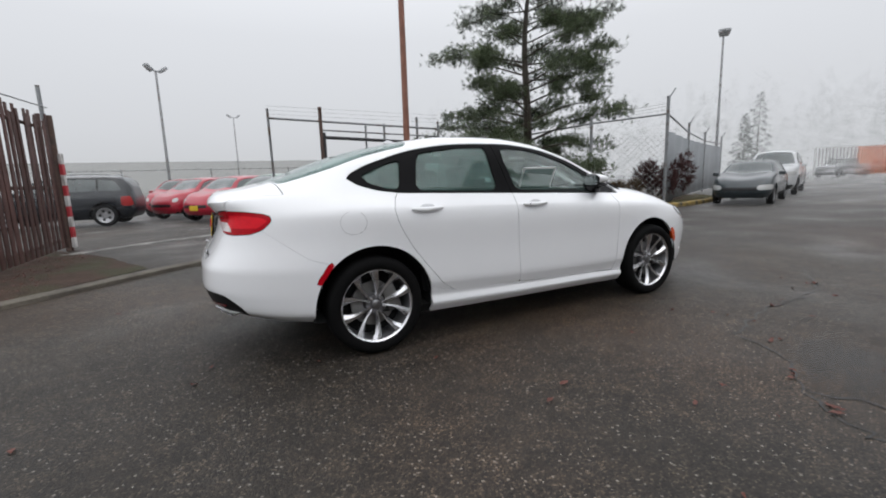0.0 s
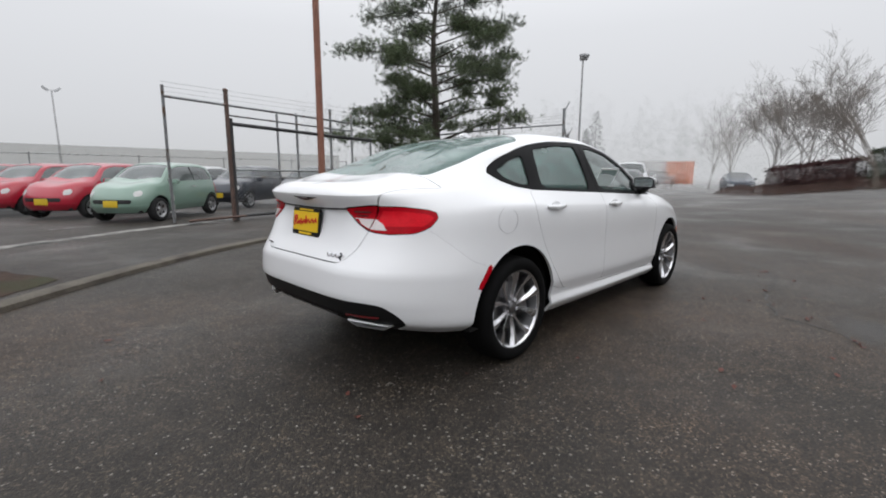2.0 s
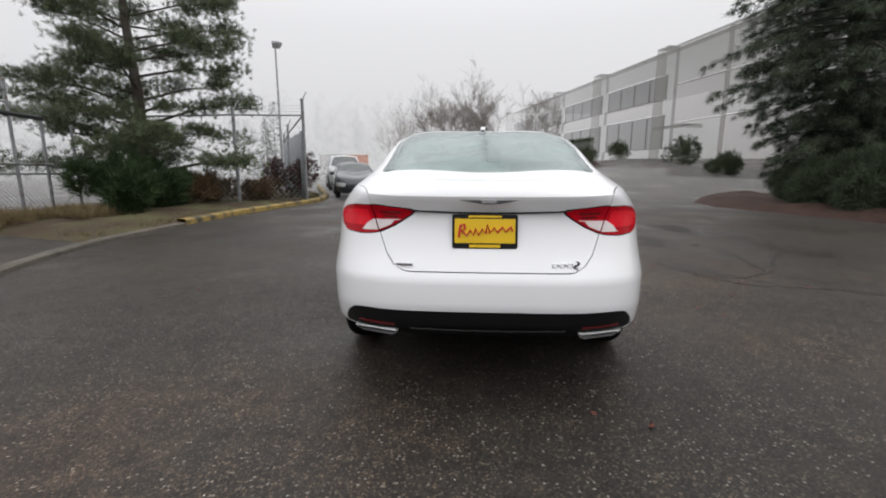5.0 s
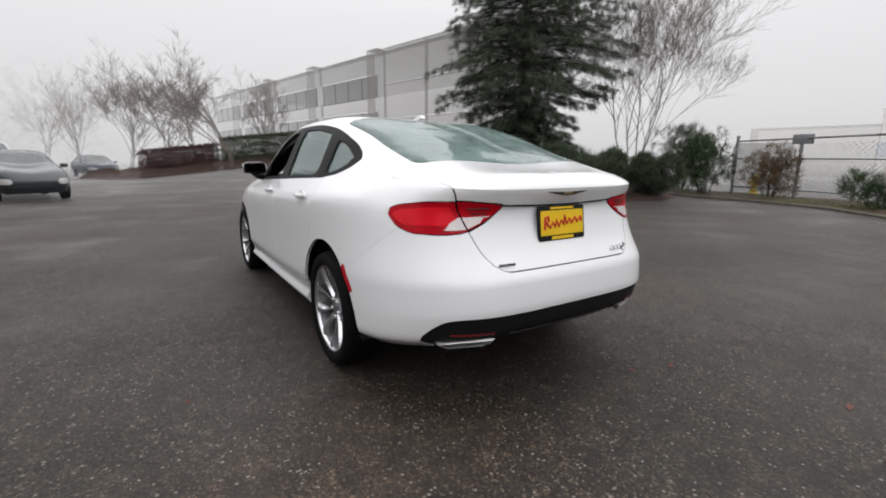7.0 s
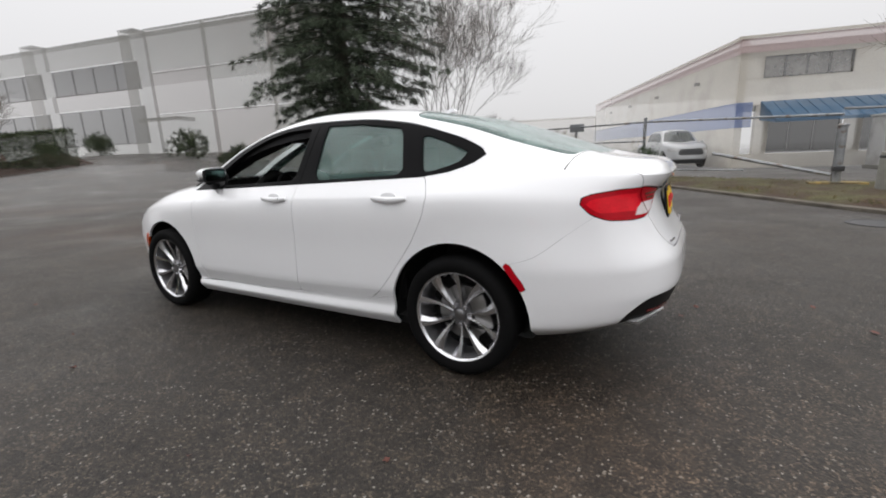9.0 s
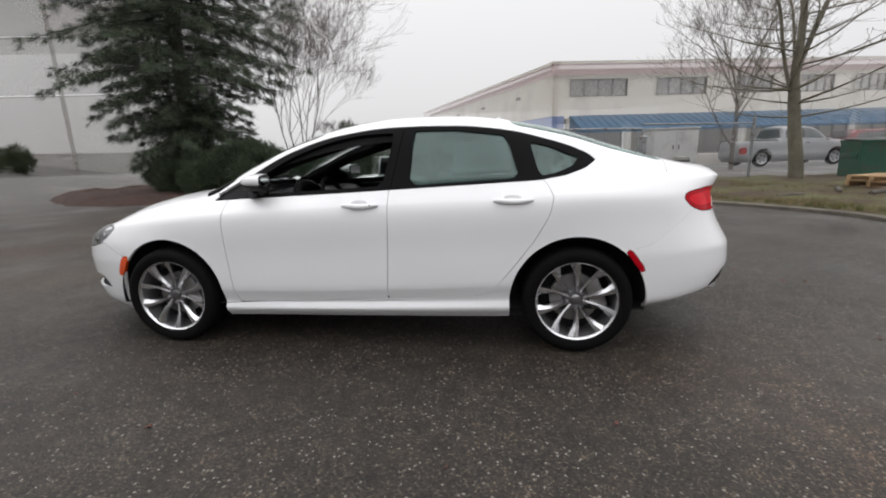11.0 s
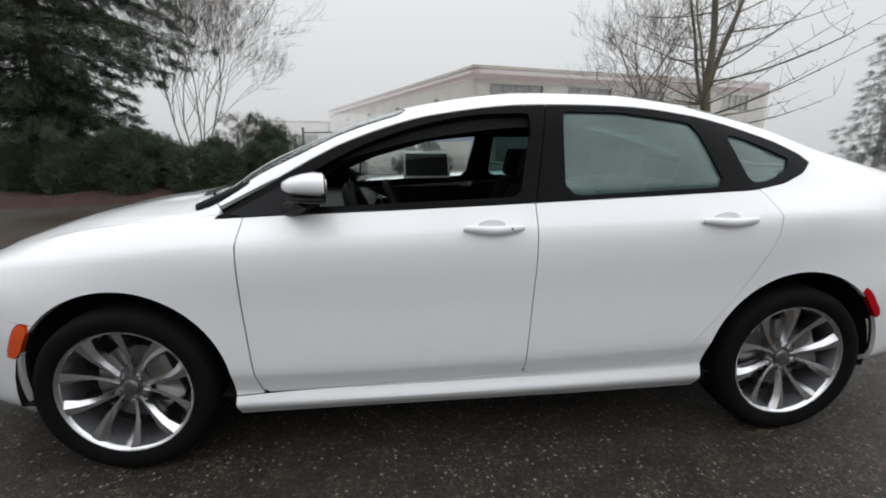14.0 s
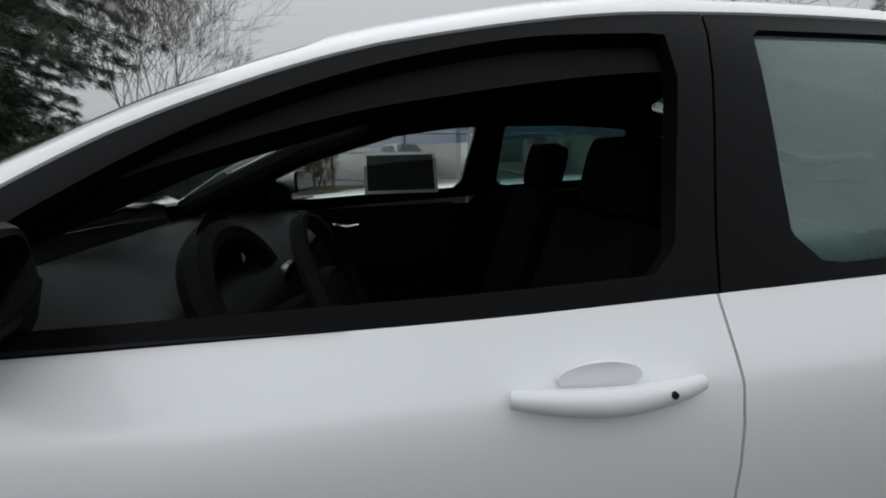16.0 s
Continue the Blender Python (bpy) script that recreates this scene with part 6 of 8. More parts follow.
for k, (x, y, h, st) in enumerate(((25.2, -2.3, 7.2, 1), (29.0, 0.8, 6.8, 2), (32.5, 3.0, 7.6, 2), (28.5, -4.8, 6.0, 1), (36.0, 5.8, 8.0, 2), (41.0, 8.5, 8.5, 2), (33.0, -1.0, 7.5, 2))):
    bare_tree(x, y, h, 70 + k, st, 0.55, 0.13, 5 if k < 4 else 4, M_TWIG, "bare tree on the bank, dim in fog", 0.25, 0.009, 0, 0.10, (7, 9))
for k, (x, y, h) in enumerate(((63, 30, 11), (59, 29.5, 8), (-34, -27, 11.5), (-40, -30, 8))):
    fir(x, y, h, h * 0.30, 90 + k, M_FAR_FIR, "far_conifer", "tall conifer almost lost in fog", 90, 12, 0.05, 0.10, 1.6)


def verge_grass(name, box_of, inside, count, seed, label):
    """Short winter grass scattered over a verge, in uneven drifts."""
    rng = random.Random(seed)
    field = polygon_field(inside)
    drifts = [(rng.uniform(box_of[0], box_of[1]), rng.uniform(box_of[2], box_of[3])) for _ in range(26)]
    tufts = []
    while len(tufts) < count:
        cx, cy = rng.choice(drifts)
        x, y = cx + rng.gauss(0, 0.9), cy + rng.gauss(0, 0.9)
        if float(field(np.array([x]), np.array([y]))[0]) > 0.12:
            tufts.append(((x, y, rise(x, y) + 0.05), (rng.gauss(0, 0.4), rng.gauss(0, 0.4), 1)))
    for share, mat, part_name in ((0.6, M_STRAW, "dry_blades"), (1.0, M_GRASS, "green_blades")):
        take = tufts[:int(count * 0.6)] if share < 1 else tufts[int(count * 0.6):]
        pts, faces = blades(take, 7, 0.085, 0.007, 0.5, 0.0, seed)
        ob = leaf_part(name if share < 1 else name + "_green", pts, faces, mat, None)
        tagged(ob, label if share < 1 else "short green grass on the verge", "grass", kind="stuff")


verge_grass("verge_grass", (-9, 3, -14, -4), [(3.0, -14.2), (0.8, -13.65), (-1.85, -11.4), (-3.55, -9.05), (-5.1, -6.9), (-6.3, -5.5), (-6.95, -4.2), (-7.1, -2.8), (-9.4, -2.8), (-9.5, -6.5), (-10.5, -9.2), (-5.5, -12.6), (-2, -14.5), (2.5, -16.5)], 5200, 301, "short straw-coloured winter grass on the verge")
verge_grass("verge_grass_north", (2.5, 14, 6, 9), [(2.2, 6.35), (4.4, 6.26), (8.4, 5.97), (10.9, 5.66), (13.1, 6.05), (16.5, 7.32), (14, 9.0), (5.5, 9.2), (3.2, 8.8)], 3200, 302, "short straw-coloured winter grass by the kerb")


def hill_woods():
    """A wooded hillside in the fog: rough crowns of leaves standing up a slope, as one light mass."""
    rng = random.Random(140)
    tufts = []
    for _ in range(420):
        az, far_off = radians(rng.uniform(7, 64)), rng.uniform(54, 92)
        x, y = far_off * math.cos(az), far_off * math.sin(az)
        z = -1.0 + (far_off - 54) * 0.26
        tall, wide = rng.uniform(6, 11), rng.uniform(1.6, 2.8)
        pointed = rng.random() < 0.5
        for _ in range(110):
            t = rng.random()
            r = wide * ((1 - t) if pointed else math.sin(math.pi * (0.12 + 0.85 * t))) * rng.uniform(0.3, 1.1)
            a = rng.uniform(0, 2 * math.pi)
            tufts.append(((x + r * math.cos(a), y + r * math.sin(a), z + tall * t), (math.cos(a), math.sin(a), -0.2 if pointed else 0.6)))
    pts, faces = blades(tufts, 5, 0.75, 0.22, 0.6, 0.0, 140)
    ob = leaf_part("hillside_woods", pts, faces, M_WOODS, None)
    tagged(ob, "mixed woods on a hillside, nearly lost in fog", "woods", kind="stuff")


hill_woods()


def hedge(points, depth, h, mat, name, label, seed):
    """A clipped hedge along a line: a leafy box with an uneven face."""
    ob = thing(name, label, "hedge")
    rng = random.Random(seed)
    tufts = []
    (x0, y0), (x1, y1) = points
    length = math.dist(*points)
    d = Vector((x1 - x0, y1 - y0, 0)).normalized()
    s = Vector((-d.y, d.x, 0))
    for _ in range(int(length * 420)):
        u, face = rng.uniform(0, length), rng.choice("ffbtt")
        off = depth / 2 * (1 if face == "f" else -1) if face in "fb" else rng.uniform(-depth / 2, depth / 2)
        z = rng.uniform(0.05, h) if face in "fb" else h
        p = Vector((x0, y0, 0)) + d * u + s * (off + rng.gauss(0, 0.05))
        p.z = rise(p.x, p.y) + z + rng.gauss(0, 0.05)
        tufts.append((p, s * (1 if off > 0 else -1) if face in "fb" else Vector((0, 0, 1))))
    pts, faces = blades(tufts, 7, 0.13, 0.05, 0.8, 0.0, seed)
    leaf_part("foliage", pts, faces, mat, ob)
    core = []
    for u in np.linspace(0.05, length - 0.05, 9):
        p = Vector((x0, y0, 0)) + d * float(u)
        core.append((p.x, p.y))
    part("inner_mass", ribbon(core, [(-depth / 2 + 0.06, -0.1), (-depth / 2 + 0.06, h - 0.06), (depth / 2 - 0.06, h - 0.06), (depth / 2 - 0.06, -0.1)]), mat, ob, "dense inner branches")


hedge([(26.3, -8.0), (26.8, -1.9)], 1.3, 1.75, M_HEDGE, "clipped_hedge", "long clipped dark green hedge on the bank", 101)
hedge([(26.9, -1.7), (28.3, 2.2)], 1.3, 1.45, M_MAROON, "maroon_hedge", "low maroon hedge on the bank", 102)


# ---- fences, gates and poles ----
def post(name, x, y, h, r, mat, label, category="post", group="", lean=(0, 0), cap=True, arm=False):
    z0 = rise(x, y)
    ob = thing(name, label, category, group, pose(x, y, z0))
    part("shaft", tube([(0, 0, -0.1), (lean[0] * 0.5, lean[1] * 0.5, h / 2), (lean[0], lean[1], h)], r, 10), mat, ob)
    if cap:
        part("cap", moved(lathe([(r * 1.25, 0), (r * 1.25, 0.03), (r * 0.8, 0.06), (0.0, 0.07)], 10), pose(lean[0], lean[1], h - 0.01)), mat, ob)
    if arm:
        part("wire_arm", tube([(lean[0], lean[1], h - 0.05), (lean[0] + 0.25, lean[1] - 0.05, h + 0.28)], r * 0.5, 6), mat, ob)
    return ob


def rail(name, a, b, r, mat, label, category="rail", group=""):
    return single(name, tube([a, tuple((p + q) / 2 for p, q in zip(a, b)), b], r, 8), mat, label, category, group)


def mesh_fence(a, b, h, label, mat=None, pitch=0.14, group="chain-link fence"):
    """A run of chain-link: crossing wires between two places, as one light web."""
    d = math.dist(a, b)
    ux, uy = (b[0] - a[0]) / d, (b[1] - a[1]) / d
    shapes = []
    for s in (1, -1):
        u = -h
        while u < d + h:
            p0, p1 = (u, 0.06), (u + h, h)
            if s < 0:
                p0, p1 = (u + h, 0.06), (u, h)
            lo, hi = sorted((p0, p1), key=lambda q: q[0])
            t0, t1 = max(0.0, (0 - lo[0]) / (hi[0] - lo[0])), min(1.0, (d - lo[0]) / (hi[0] - lo[0]))
            if t1 > t0:
                q = [(lo[0] + (hi[0] - lo[0]) * t, lo[1] + (hi[1] - lo[1]) * t) for t in (t0, t1)]
                shapes.append(tube([(a[0] + ux * k, a[1] + uy * k, rise(a[0], a[1]) + z) for k, z in q], 0.0035, 3, False))
            u += pitch
    ob = thing("chain_link_fence", label, "fence", group)
    w = part("wire_mesh", join(*shapes), mat or M_GALV, ob, smooth=False)
    w["kind"] = "stuff"
    return ob


# entrance gate frame with leaning pipe post
pa = thing("leaning_pipe_post", "slender leaning galvanised pipe post with a white-banded foot", "post", at=pose(-0.62, 9.55, 0))
part("shaft", tube([(0, 0, -0.1), (-0.06, -0.2, 1.6), (-0.10, -0.42, 3.12)], 0.034, 10), M_GALV, pa)
for k in range(3):
    part("painted_band", tube([(-0.002 * k, -0.02 * k, 0.12 + 0.22 * k), (-0.004 * k, -0.03 * k, 0.24 + 0.22 * k)], 0.039, 10), M_STRIPE_WHITE, pa)
pb = post("gate_post", 0.70, 9.35, 3.2, 0.052, M_RUSTY, "thick rusty gate post", group="gate posts")
part("inner_pipe", tube([(0.08, 0, 0), (0.08, 0, 2.55)], 0.045, 8), M_DARK_STEEL, pb)
for x, y, h, r in ((2.1, 9.6, 2.75, 0.03), (2.75, 9.75, 2.85, 0.035), (3.95, 9.9, 3.1, 0.04), (4.75, 9.95, 3.0, 0.035), (5.6, 10.1, 2.2, 0.035), (6.6, 10.3, 2.2, 0.035)):
    post("fence_post", x, y, h, r, M_GALV, "galvanised fence post with mesh", group="fence posts")
rail("top_rail", (-0.72, 9.13, 2.88), (4.75, 9.95, 2.80), 0.032, M_GALV, "galvanised top rail of the entrance frame", group="gate rails")
rail("upper_rail", (0.70, 9.35, 2.62), (4.75, 9.95, 2.55), 0.024, M_GALV, "thin galvanised rail of the sliding gate", group="gate rails")
rail("gate_beam", (0.70, 9.35, 2.42), (5.6, 10.05, 2.30), 0.048, M_DARK_STEEL, "dark steel beam of the sliding gate", group="gate rails")
rail("middle_rail", (0.70, 9.35, 1.28), (5.6, 10.05, 1.25), 0.026, M_GALV, "galvanised middle rail with mesh", group="gate rails")
rail("middle_rail", (0.70, 9.35, 1.10), (6.6, 10.3, 1.02), 0.022, M_GALV, "galvanised middle rail with mesh", group="gate rails")
rail("bottom_rail", (0.70, 9.30, 0.10), (4.75, 9.9, 0.14), 0.035, M_DARK_STEEL, "dark bottom rail of the sliding gate", group="gate rails")
for k in range(3):
    rail("barbed_wire", (-0.75, 9.1, 2.98 + 0.1 * k), (4.75, 9.95, 3.0 + 0.12 * k), 0.0032, M_GALV, "thin barbed wire strand above the gate frame", "wire", "barbed wires")
    rail("barbed_wire", (9.15, 7.37, 2.85 + 0.07 * k), (10.9, 5.85, 3.08 + 0.1 * k), 0.004, M_GALV, "thin barbed wire strand above the fence", "wire", "barbed wires")
mesh_fence((0.75, 9.38), (4.75, 9.95), 1.2, "grey chain-link mesh of the sliding gate", pitch=0.11)
mesh_fence((4.75, 9.95), (9.0, 10.9), 1.8, "grey chain-link fence behind the pine", pitch=0.13)
rail("gate_skid", (-0.5, 8.85, 0.10), (0.9, 9.1, 0.12), 0.03, M_RUSTY, "dark gate skid lying on the ground", "rail")
pole = thing("utility_pole", "tall reddish timber utility pole", "pole", at=pose(3.47, 9.7, 0))
part("shaft", tube([(0, 0, -0.2), (0.02, 0, 4.5), (0.03, 0.0, 11.0)], [0.105, 0.095, 0.08], 14), M_RED_POLE, pole)
part("base_tag", box(-0.02, -0.108, 0.9, 0.06, 0.01, 0.12), M_STRIPE_WHITE, pole, "pale tag")

# slatted gate leaf swung open beside the kerb, with a striped end post


def slat_leaf(a, b, h, label, post_mat, striped, seed, group):
    rng = random.Random(seed)
    d = math.dist(a, b)
    ux, uy = (b[0] - a[0]) / d, (b[1] - a[1]) / d
    leaf = thing("slatted_gate", label, "gate", group, pose(a[0], a[1], 0, 0, 0, math.degrees(math.atan2(uy, ux))))
    n = int(d / 0.098)
    for k in range(n):
        t = (k + 0.5) * d / n
        top = h + rng.uniform(-0.10, 0.08)
        slat = moved(box(0, 0, top / 2 + 0.06, 0.085, 0.018, top - 0.05, 0.004), pose(t, 0.02 * (k % 2), 0, rng.uniform(-0.6, 0.6), rng.uniform(-0.8, 0.8), 0))
        part("slat", slat, M_SLAT, leaf)
    for z in (0.22, h * 0.5, h - 0.15):
        part("cross_rail", tube([(0, 0.05, z), (d, 0.05, z)], 0.03, 8), M_RUSTY, leaf)
    part("top_wire", tube([(-0.2, 0, h + 0.22), (d * 0.5, 0, h + 0.16), (d + 0.1, 0, h + 0.24)], 0.012, 5), M_GALV, leaf)
    part("end_post", tube([(d + 0.08, 0, 0), (d + 0.08, 0, h + 0.10)], 0.065, 10), post_mat, leaf)
    part("barb_post", tube([(d + 0.02, 0.05, h - 0.4), (d - 0.02, 0.05, h + 0.62)], 0.035, 8), M_GALV, leaf)
    if striped:
        for k in range(9):
            part("stripe", box(d + 0.09, -0.085, 0.16 + 0.20 * k, 0.15, 0.05, 0.198, 0.004), M_STRIPE_RED if k % 2 else M_STRIPE_WHITE, leaf, "red stripe" if k % 2 else "white stripe")
    return leaf


slat_leaf((-5.05, 3.0), (-4.82, 7.25), 2.46, "brown slatted gate leaf with a red and white striped end", M_RUSTY, True, 5, "slatted gates")
slat_leaf((-13.0, -4.2), (-10.6, -6.3), 3.3, "tall brown slatted fence panel", M_RUSTY, False, 6, "slatted gates")

# fence towards the parked cars
for x, y, h in ((10.9, 5.85, 3.46), (9.15, 7.37, 2.95), (16.0, 8.5, 3.1), (20.5, 10.6, 3.0), (25.0, 12.4, 3.0)):
    post("fence_post", x, y, h, 0.05, M_GALV, "galvanised fence post carrying barbed wire", group="fence posts", arm=True)
for a, b in (((8.9, 10.9, 2.7), (9.15, 7.37, 2.78)), ((9.15, 7.37, 2.78), (10.9, 5.85, 2.95)), ((10.9, 5.85, 2.95), (16.0, 8.5, 2.72)), ((16.0, 8.5, 2.72), (20.5, 10.6, 2.6)), ((20.5, 10.6, 2.6), (25, 12.4, 2.6))):
    rail("fence_top_rail", a, b, 0.03, M_GALV, "galvanised top rail of the yard fence", group="fence rails")
mesh_fence((9.15, 7.37), (10.9, 5.85), 2.3, "grey chain-link fence by the corner post", pitch=0.2)
mesh_fence((8.9, 10.9), (9.15, 7.37), 2.3, "grey chain-link fence beside the pine", pitch=0.2)
for a, b in (((10.95, 5.9), (16, 8.53)), ((16, 8.53), (20.5, 10.63)), ((20.5, 10.63), (25, 12.43))):
    d = math.dist(a, b)
    ob = thing("fence_screen", "grey fabric screen on the yard fence", "fence", "fence screens", pose(a[0], a[1], 0, 0, 0, math.degrees(math.atan2(b[1] - a[1], b[0] - a[0]))))
    n = 14
    pts = [(d * i / n, 0.05 * math.sin(i * 1.3), z) for z in (0.1, 1.3, 2.45) for i in range(n + 1)]
    fabric = part("fabric", (pts, [(j * (n + 1) + i, j * (n + 1) + i + 1, (j + 1) * (n + 1) + i + 1, (j + 1) * (n + 1) + i) for j in range(2) for i in range(n)]), M_GREY_SCREEN, ob)
    fabric.modifiers.new("thickness", "SOLIDIFY").thickness = 0.01


def yard_lamp(x, y, h, heads, label):
    ob = thing("yard_lamp", label, "lamp post", "yard lamps", pose(x, y, rise(x, y)))
    part("mast", tube([(0, 0, -0.1), (0, 0, h)], [0.09, 0.055], 10), M_GALV, ob)
    part("base", box(0, 0, 0.2, 0.4, 0.4, 0.5, 0.03), M_CONCRETE, ob, "concrete foot")
    for a in heads:
        c, s = math.cos(radians(a)), math.sin(radians(a))
        part("arm", tube([(0, 0, h - 0.05), (c * 0.20, s * 0.20, h + 0.02)], 0.03, 6), M_GALV, ob)
        head = moved(box(0, 0, 0, 0.46, 0.34, 0.15, 0.04), pose(c * 0.38, s * 0.38, h + 0.10, 0, -38, a))
        hd = part("lamp_head", head, M_LAMP_HEAD, ob)
        part("lens", moved(box(0, 0, -0.085, 0.36, 0.26, 0.02, 0.005), pose(c * 0.38, s * 0.38, h + 0.10, 0, -38, a)), M_CLEAR_FAR, hd, "clear lamp lens")
    return ob


M_CLEAR_FAR = material("lamp_lens", (0.5, 0.5, 0.5), rough=0.25, vary=0.1, fine=20, bump=0.0, **far)
yard_lamp(25.2, 12.8, 8.8, (200, 235), "tall yard lamp with tilted floodlight heads")
yard_lamp(-4.2, 26.2, 7.5, (215, 30), "twin-headed yard lamp over the car lot")
yard_lamp(0.5, 44, 7.5, (10, 185), "twin-headed yard lamp over the car lot")
for k in range(9):
    post("fence_post", -22 + 5 * k, 30.5, 2.3, 0.04, M_GALV, "far fence post of the car lot", group="far fence posts")
rail("far_fence_rail", (-22, 30.5, 2.25), (18, 30.5, 2.25), 0.03, M_GALV, "far fence rail of the car lot")
wall = single("far_wall", box(-8, 46, 1.7, 70, 0.4, 3.6), M_PALE_WALL, "long pale wall behind the car lot", "wall", kind="structure")


# ---- buildings ----
def facade_window(name, w, h, panes, parent, m, glass_mat, frame_mat, proud=0.06):
    """A framed window lying in the x-z plane of the pose m, with its panes set back."""
    top = part(name, moved(join(box(0, 0, h / 2, w + 0.12, proud * 2, 0.08), box(0, 0, -h / 2, w + 0.16, proud * 2.6, 0.08), box(-w / 2, 0, 0, 0.08, proud * 2, h), box(w / 2, 0, 0, 0.08, proud * 2, h)), m), frame_mat, parent, "metal window frame", smooth=False)
    for k in range(panes):
        c = -w / 2 + (k + 0.5) * w / panes
        part("pane", moved(box(c, 0.0, 0, w / panes - 0.05, 0.03, h - 0.04), m), glass_mat, top, smooth=False)
        if k:
            part("mullion", moved(box(c - w / panes / 2, 0, 0, 0.05, proud * 1.8, h), m), frame_mat, top, smooth=False)
    return top


def open_shell(bld):
    """Takes away the inner and under faces of a building's walls, which stand round an unlit inside."""
    bpy.context.view_layer.update()
    for ob in [c for c in bld.children_recursive if c.type == "MESH"]:
        m = ob.matrix_world
        turn = m.to_3x3()
        bm = bmesh.new()
        bm.from_mesh(ob.data)
        bmesh.ops.recalc_face_normals(bm, faces=bm.faces)
        inner = []
        for f in bm.faces:
            d, c = (turn @ f.normal).normalized(), m @ f.calc_center_median()
            if d.z < -0.6 or (abs(d.z) < 0.6 and d.x * c.x + d.y * c.y > 0.15 * math.hypot(c.x, c.y)):
                inner.append(f)
        bmesh.ops.delete(bm, geom=inner, context="FACES")
        if bm.faces:
            bm.to_mesh(ob.data)
        bm.free()


def concrete_building():
    """Two storeys of bays between tall piers, seen at a slant."""
    ang = radians(12.0)
    bld = thing("concrete_building", "two-storey weathered concrete building with tall piers and dark windows", "building", at=pose(31.4, -14.4, 0, 0, 0, math.degrees(ang)))
    base, top, bay = 1.2, 9.85, 10.0
    # bays: window bays past the first pier, blank panels before it
    for k in range(4):
        x0 = k * bay
        for z0, z1, deep in ((base, 2.7, 0.0), (5.25, 6.4, 0.0), (8.2, top, 0.0)):
            part("spandrel", box(x0 + bay / 2 + 0.0, -0.35, (z0 + z1) / 2, bay - 1.46, 0.3, z1 - z0, 0.02), M_CONCRETE if z0 > 7 or z0 < 2 else M_CONCRETE_PINK, bld, smooth=False)
        for z, h in ((3.975, 2.5), (7.3, 1.75)):
            facade_window("window", bay - 1.3, h, 4, bld, pose(x0 + bay / 2, -0.62, z), M_WINDOW, M_FRAME_DARK)
    for k in range(5):
        w = 1.5
        part("pier", box(k * bay - 0.2, 0.05, (base + top) / 2, w, 0.9, top - base, 0.03, 0.96), M_CONCRETE, bld, smooth=False)
        part("pier_cap", box(k * bay - 0.2, 0.05, top + 0.03, w * 0.98, 0.92, 0.08, 0.01), M_CONCRETE, bld, smooth=False)
    for k in range(3):
        x1 = -1.0 - k * 4.9
        for j, (z0, z1) in enumerate(((base - 0.6, 4.5), (4.53, 7.2), (7.23, top + 0.1))):
            part("wall_panel", box(x1 - 2.45, -0.25, (z0 + z1) / 2, 4.86, 0.4, z1 - z0, 0.015), M_CONCRETE if (k + j) % 3 != 1 else M_CONCRETE_PINK, bld, smooth=False)
    part("roof", box(11.7, -8.5, top - 0.1, 54.6, 16, 0.3), M_CONCRETE, bld, smooth=False)
    part("entrance_canopy", box(-2.8, 0.7, 4.0, 3.2, 1.5, 0.25, 0.02), M_CONCRETE, bld, smooth=False)
    for k in range(7):
        part("step", box(3.4, 0.9 + 0.26 * k, 2.4 - 0.17 * k, 1.8, 0.3, 0.17, 0.01), M_CONCRETE, bld, smooth=False)
    open_shell(bld)
    return bld


concrete_building()
for k, (x, y, sx, h) in enumerate(((31.5, -11.4, 1.6, 1.2), (24.0, -12.8, 1.9, 1.7), (20.4, -13.6, 1.2, 1.1), (36.5, -10.2, 1.6, 1.1))):
    shrub("foundation_shrub", x, y, sx, 1.0, h, M_HEDGE, "rounded green shrub against the concrete wall", 110 + k, 420, 0.22, 0.05, 0.4, "shrubs along the building")


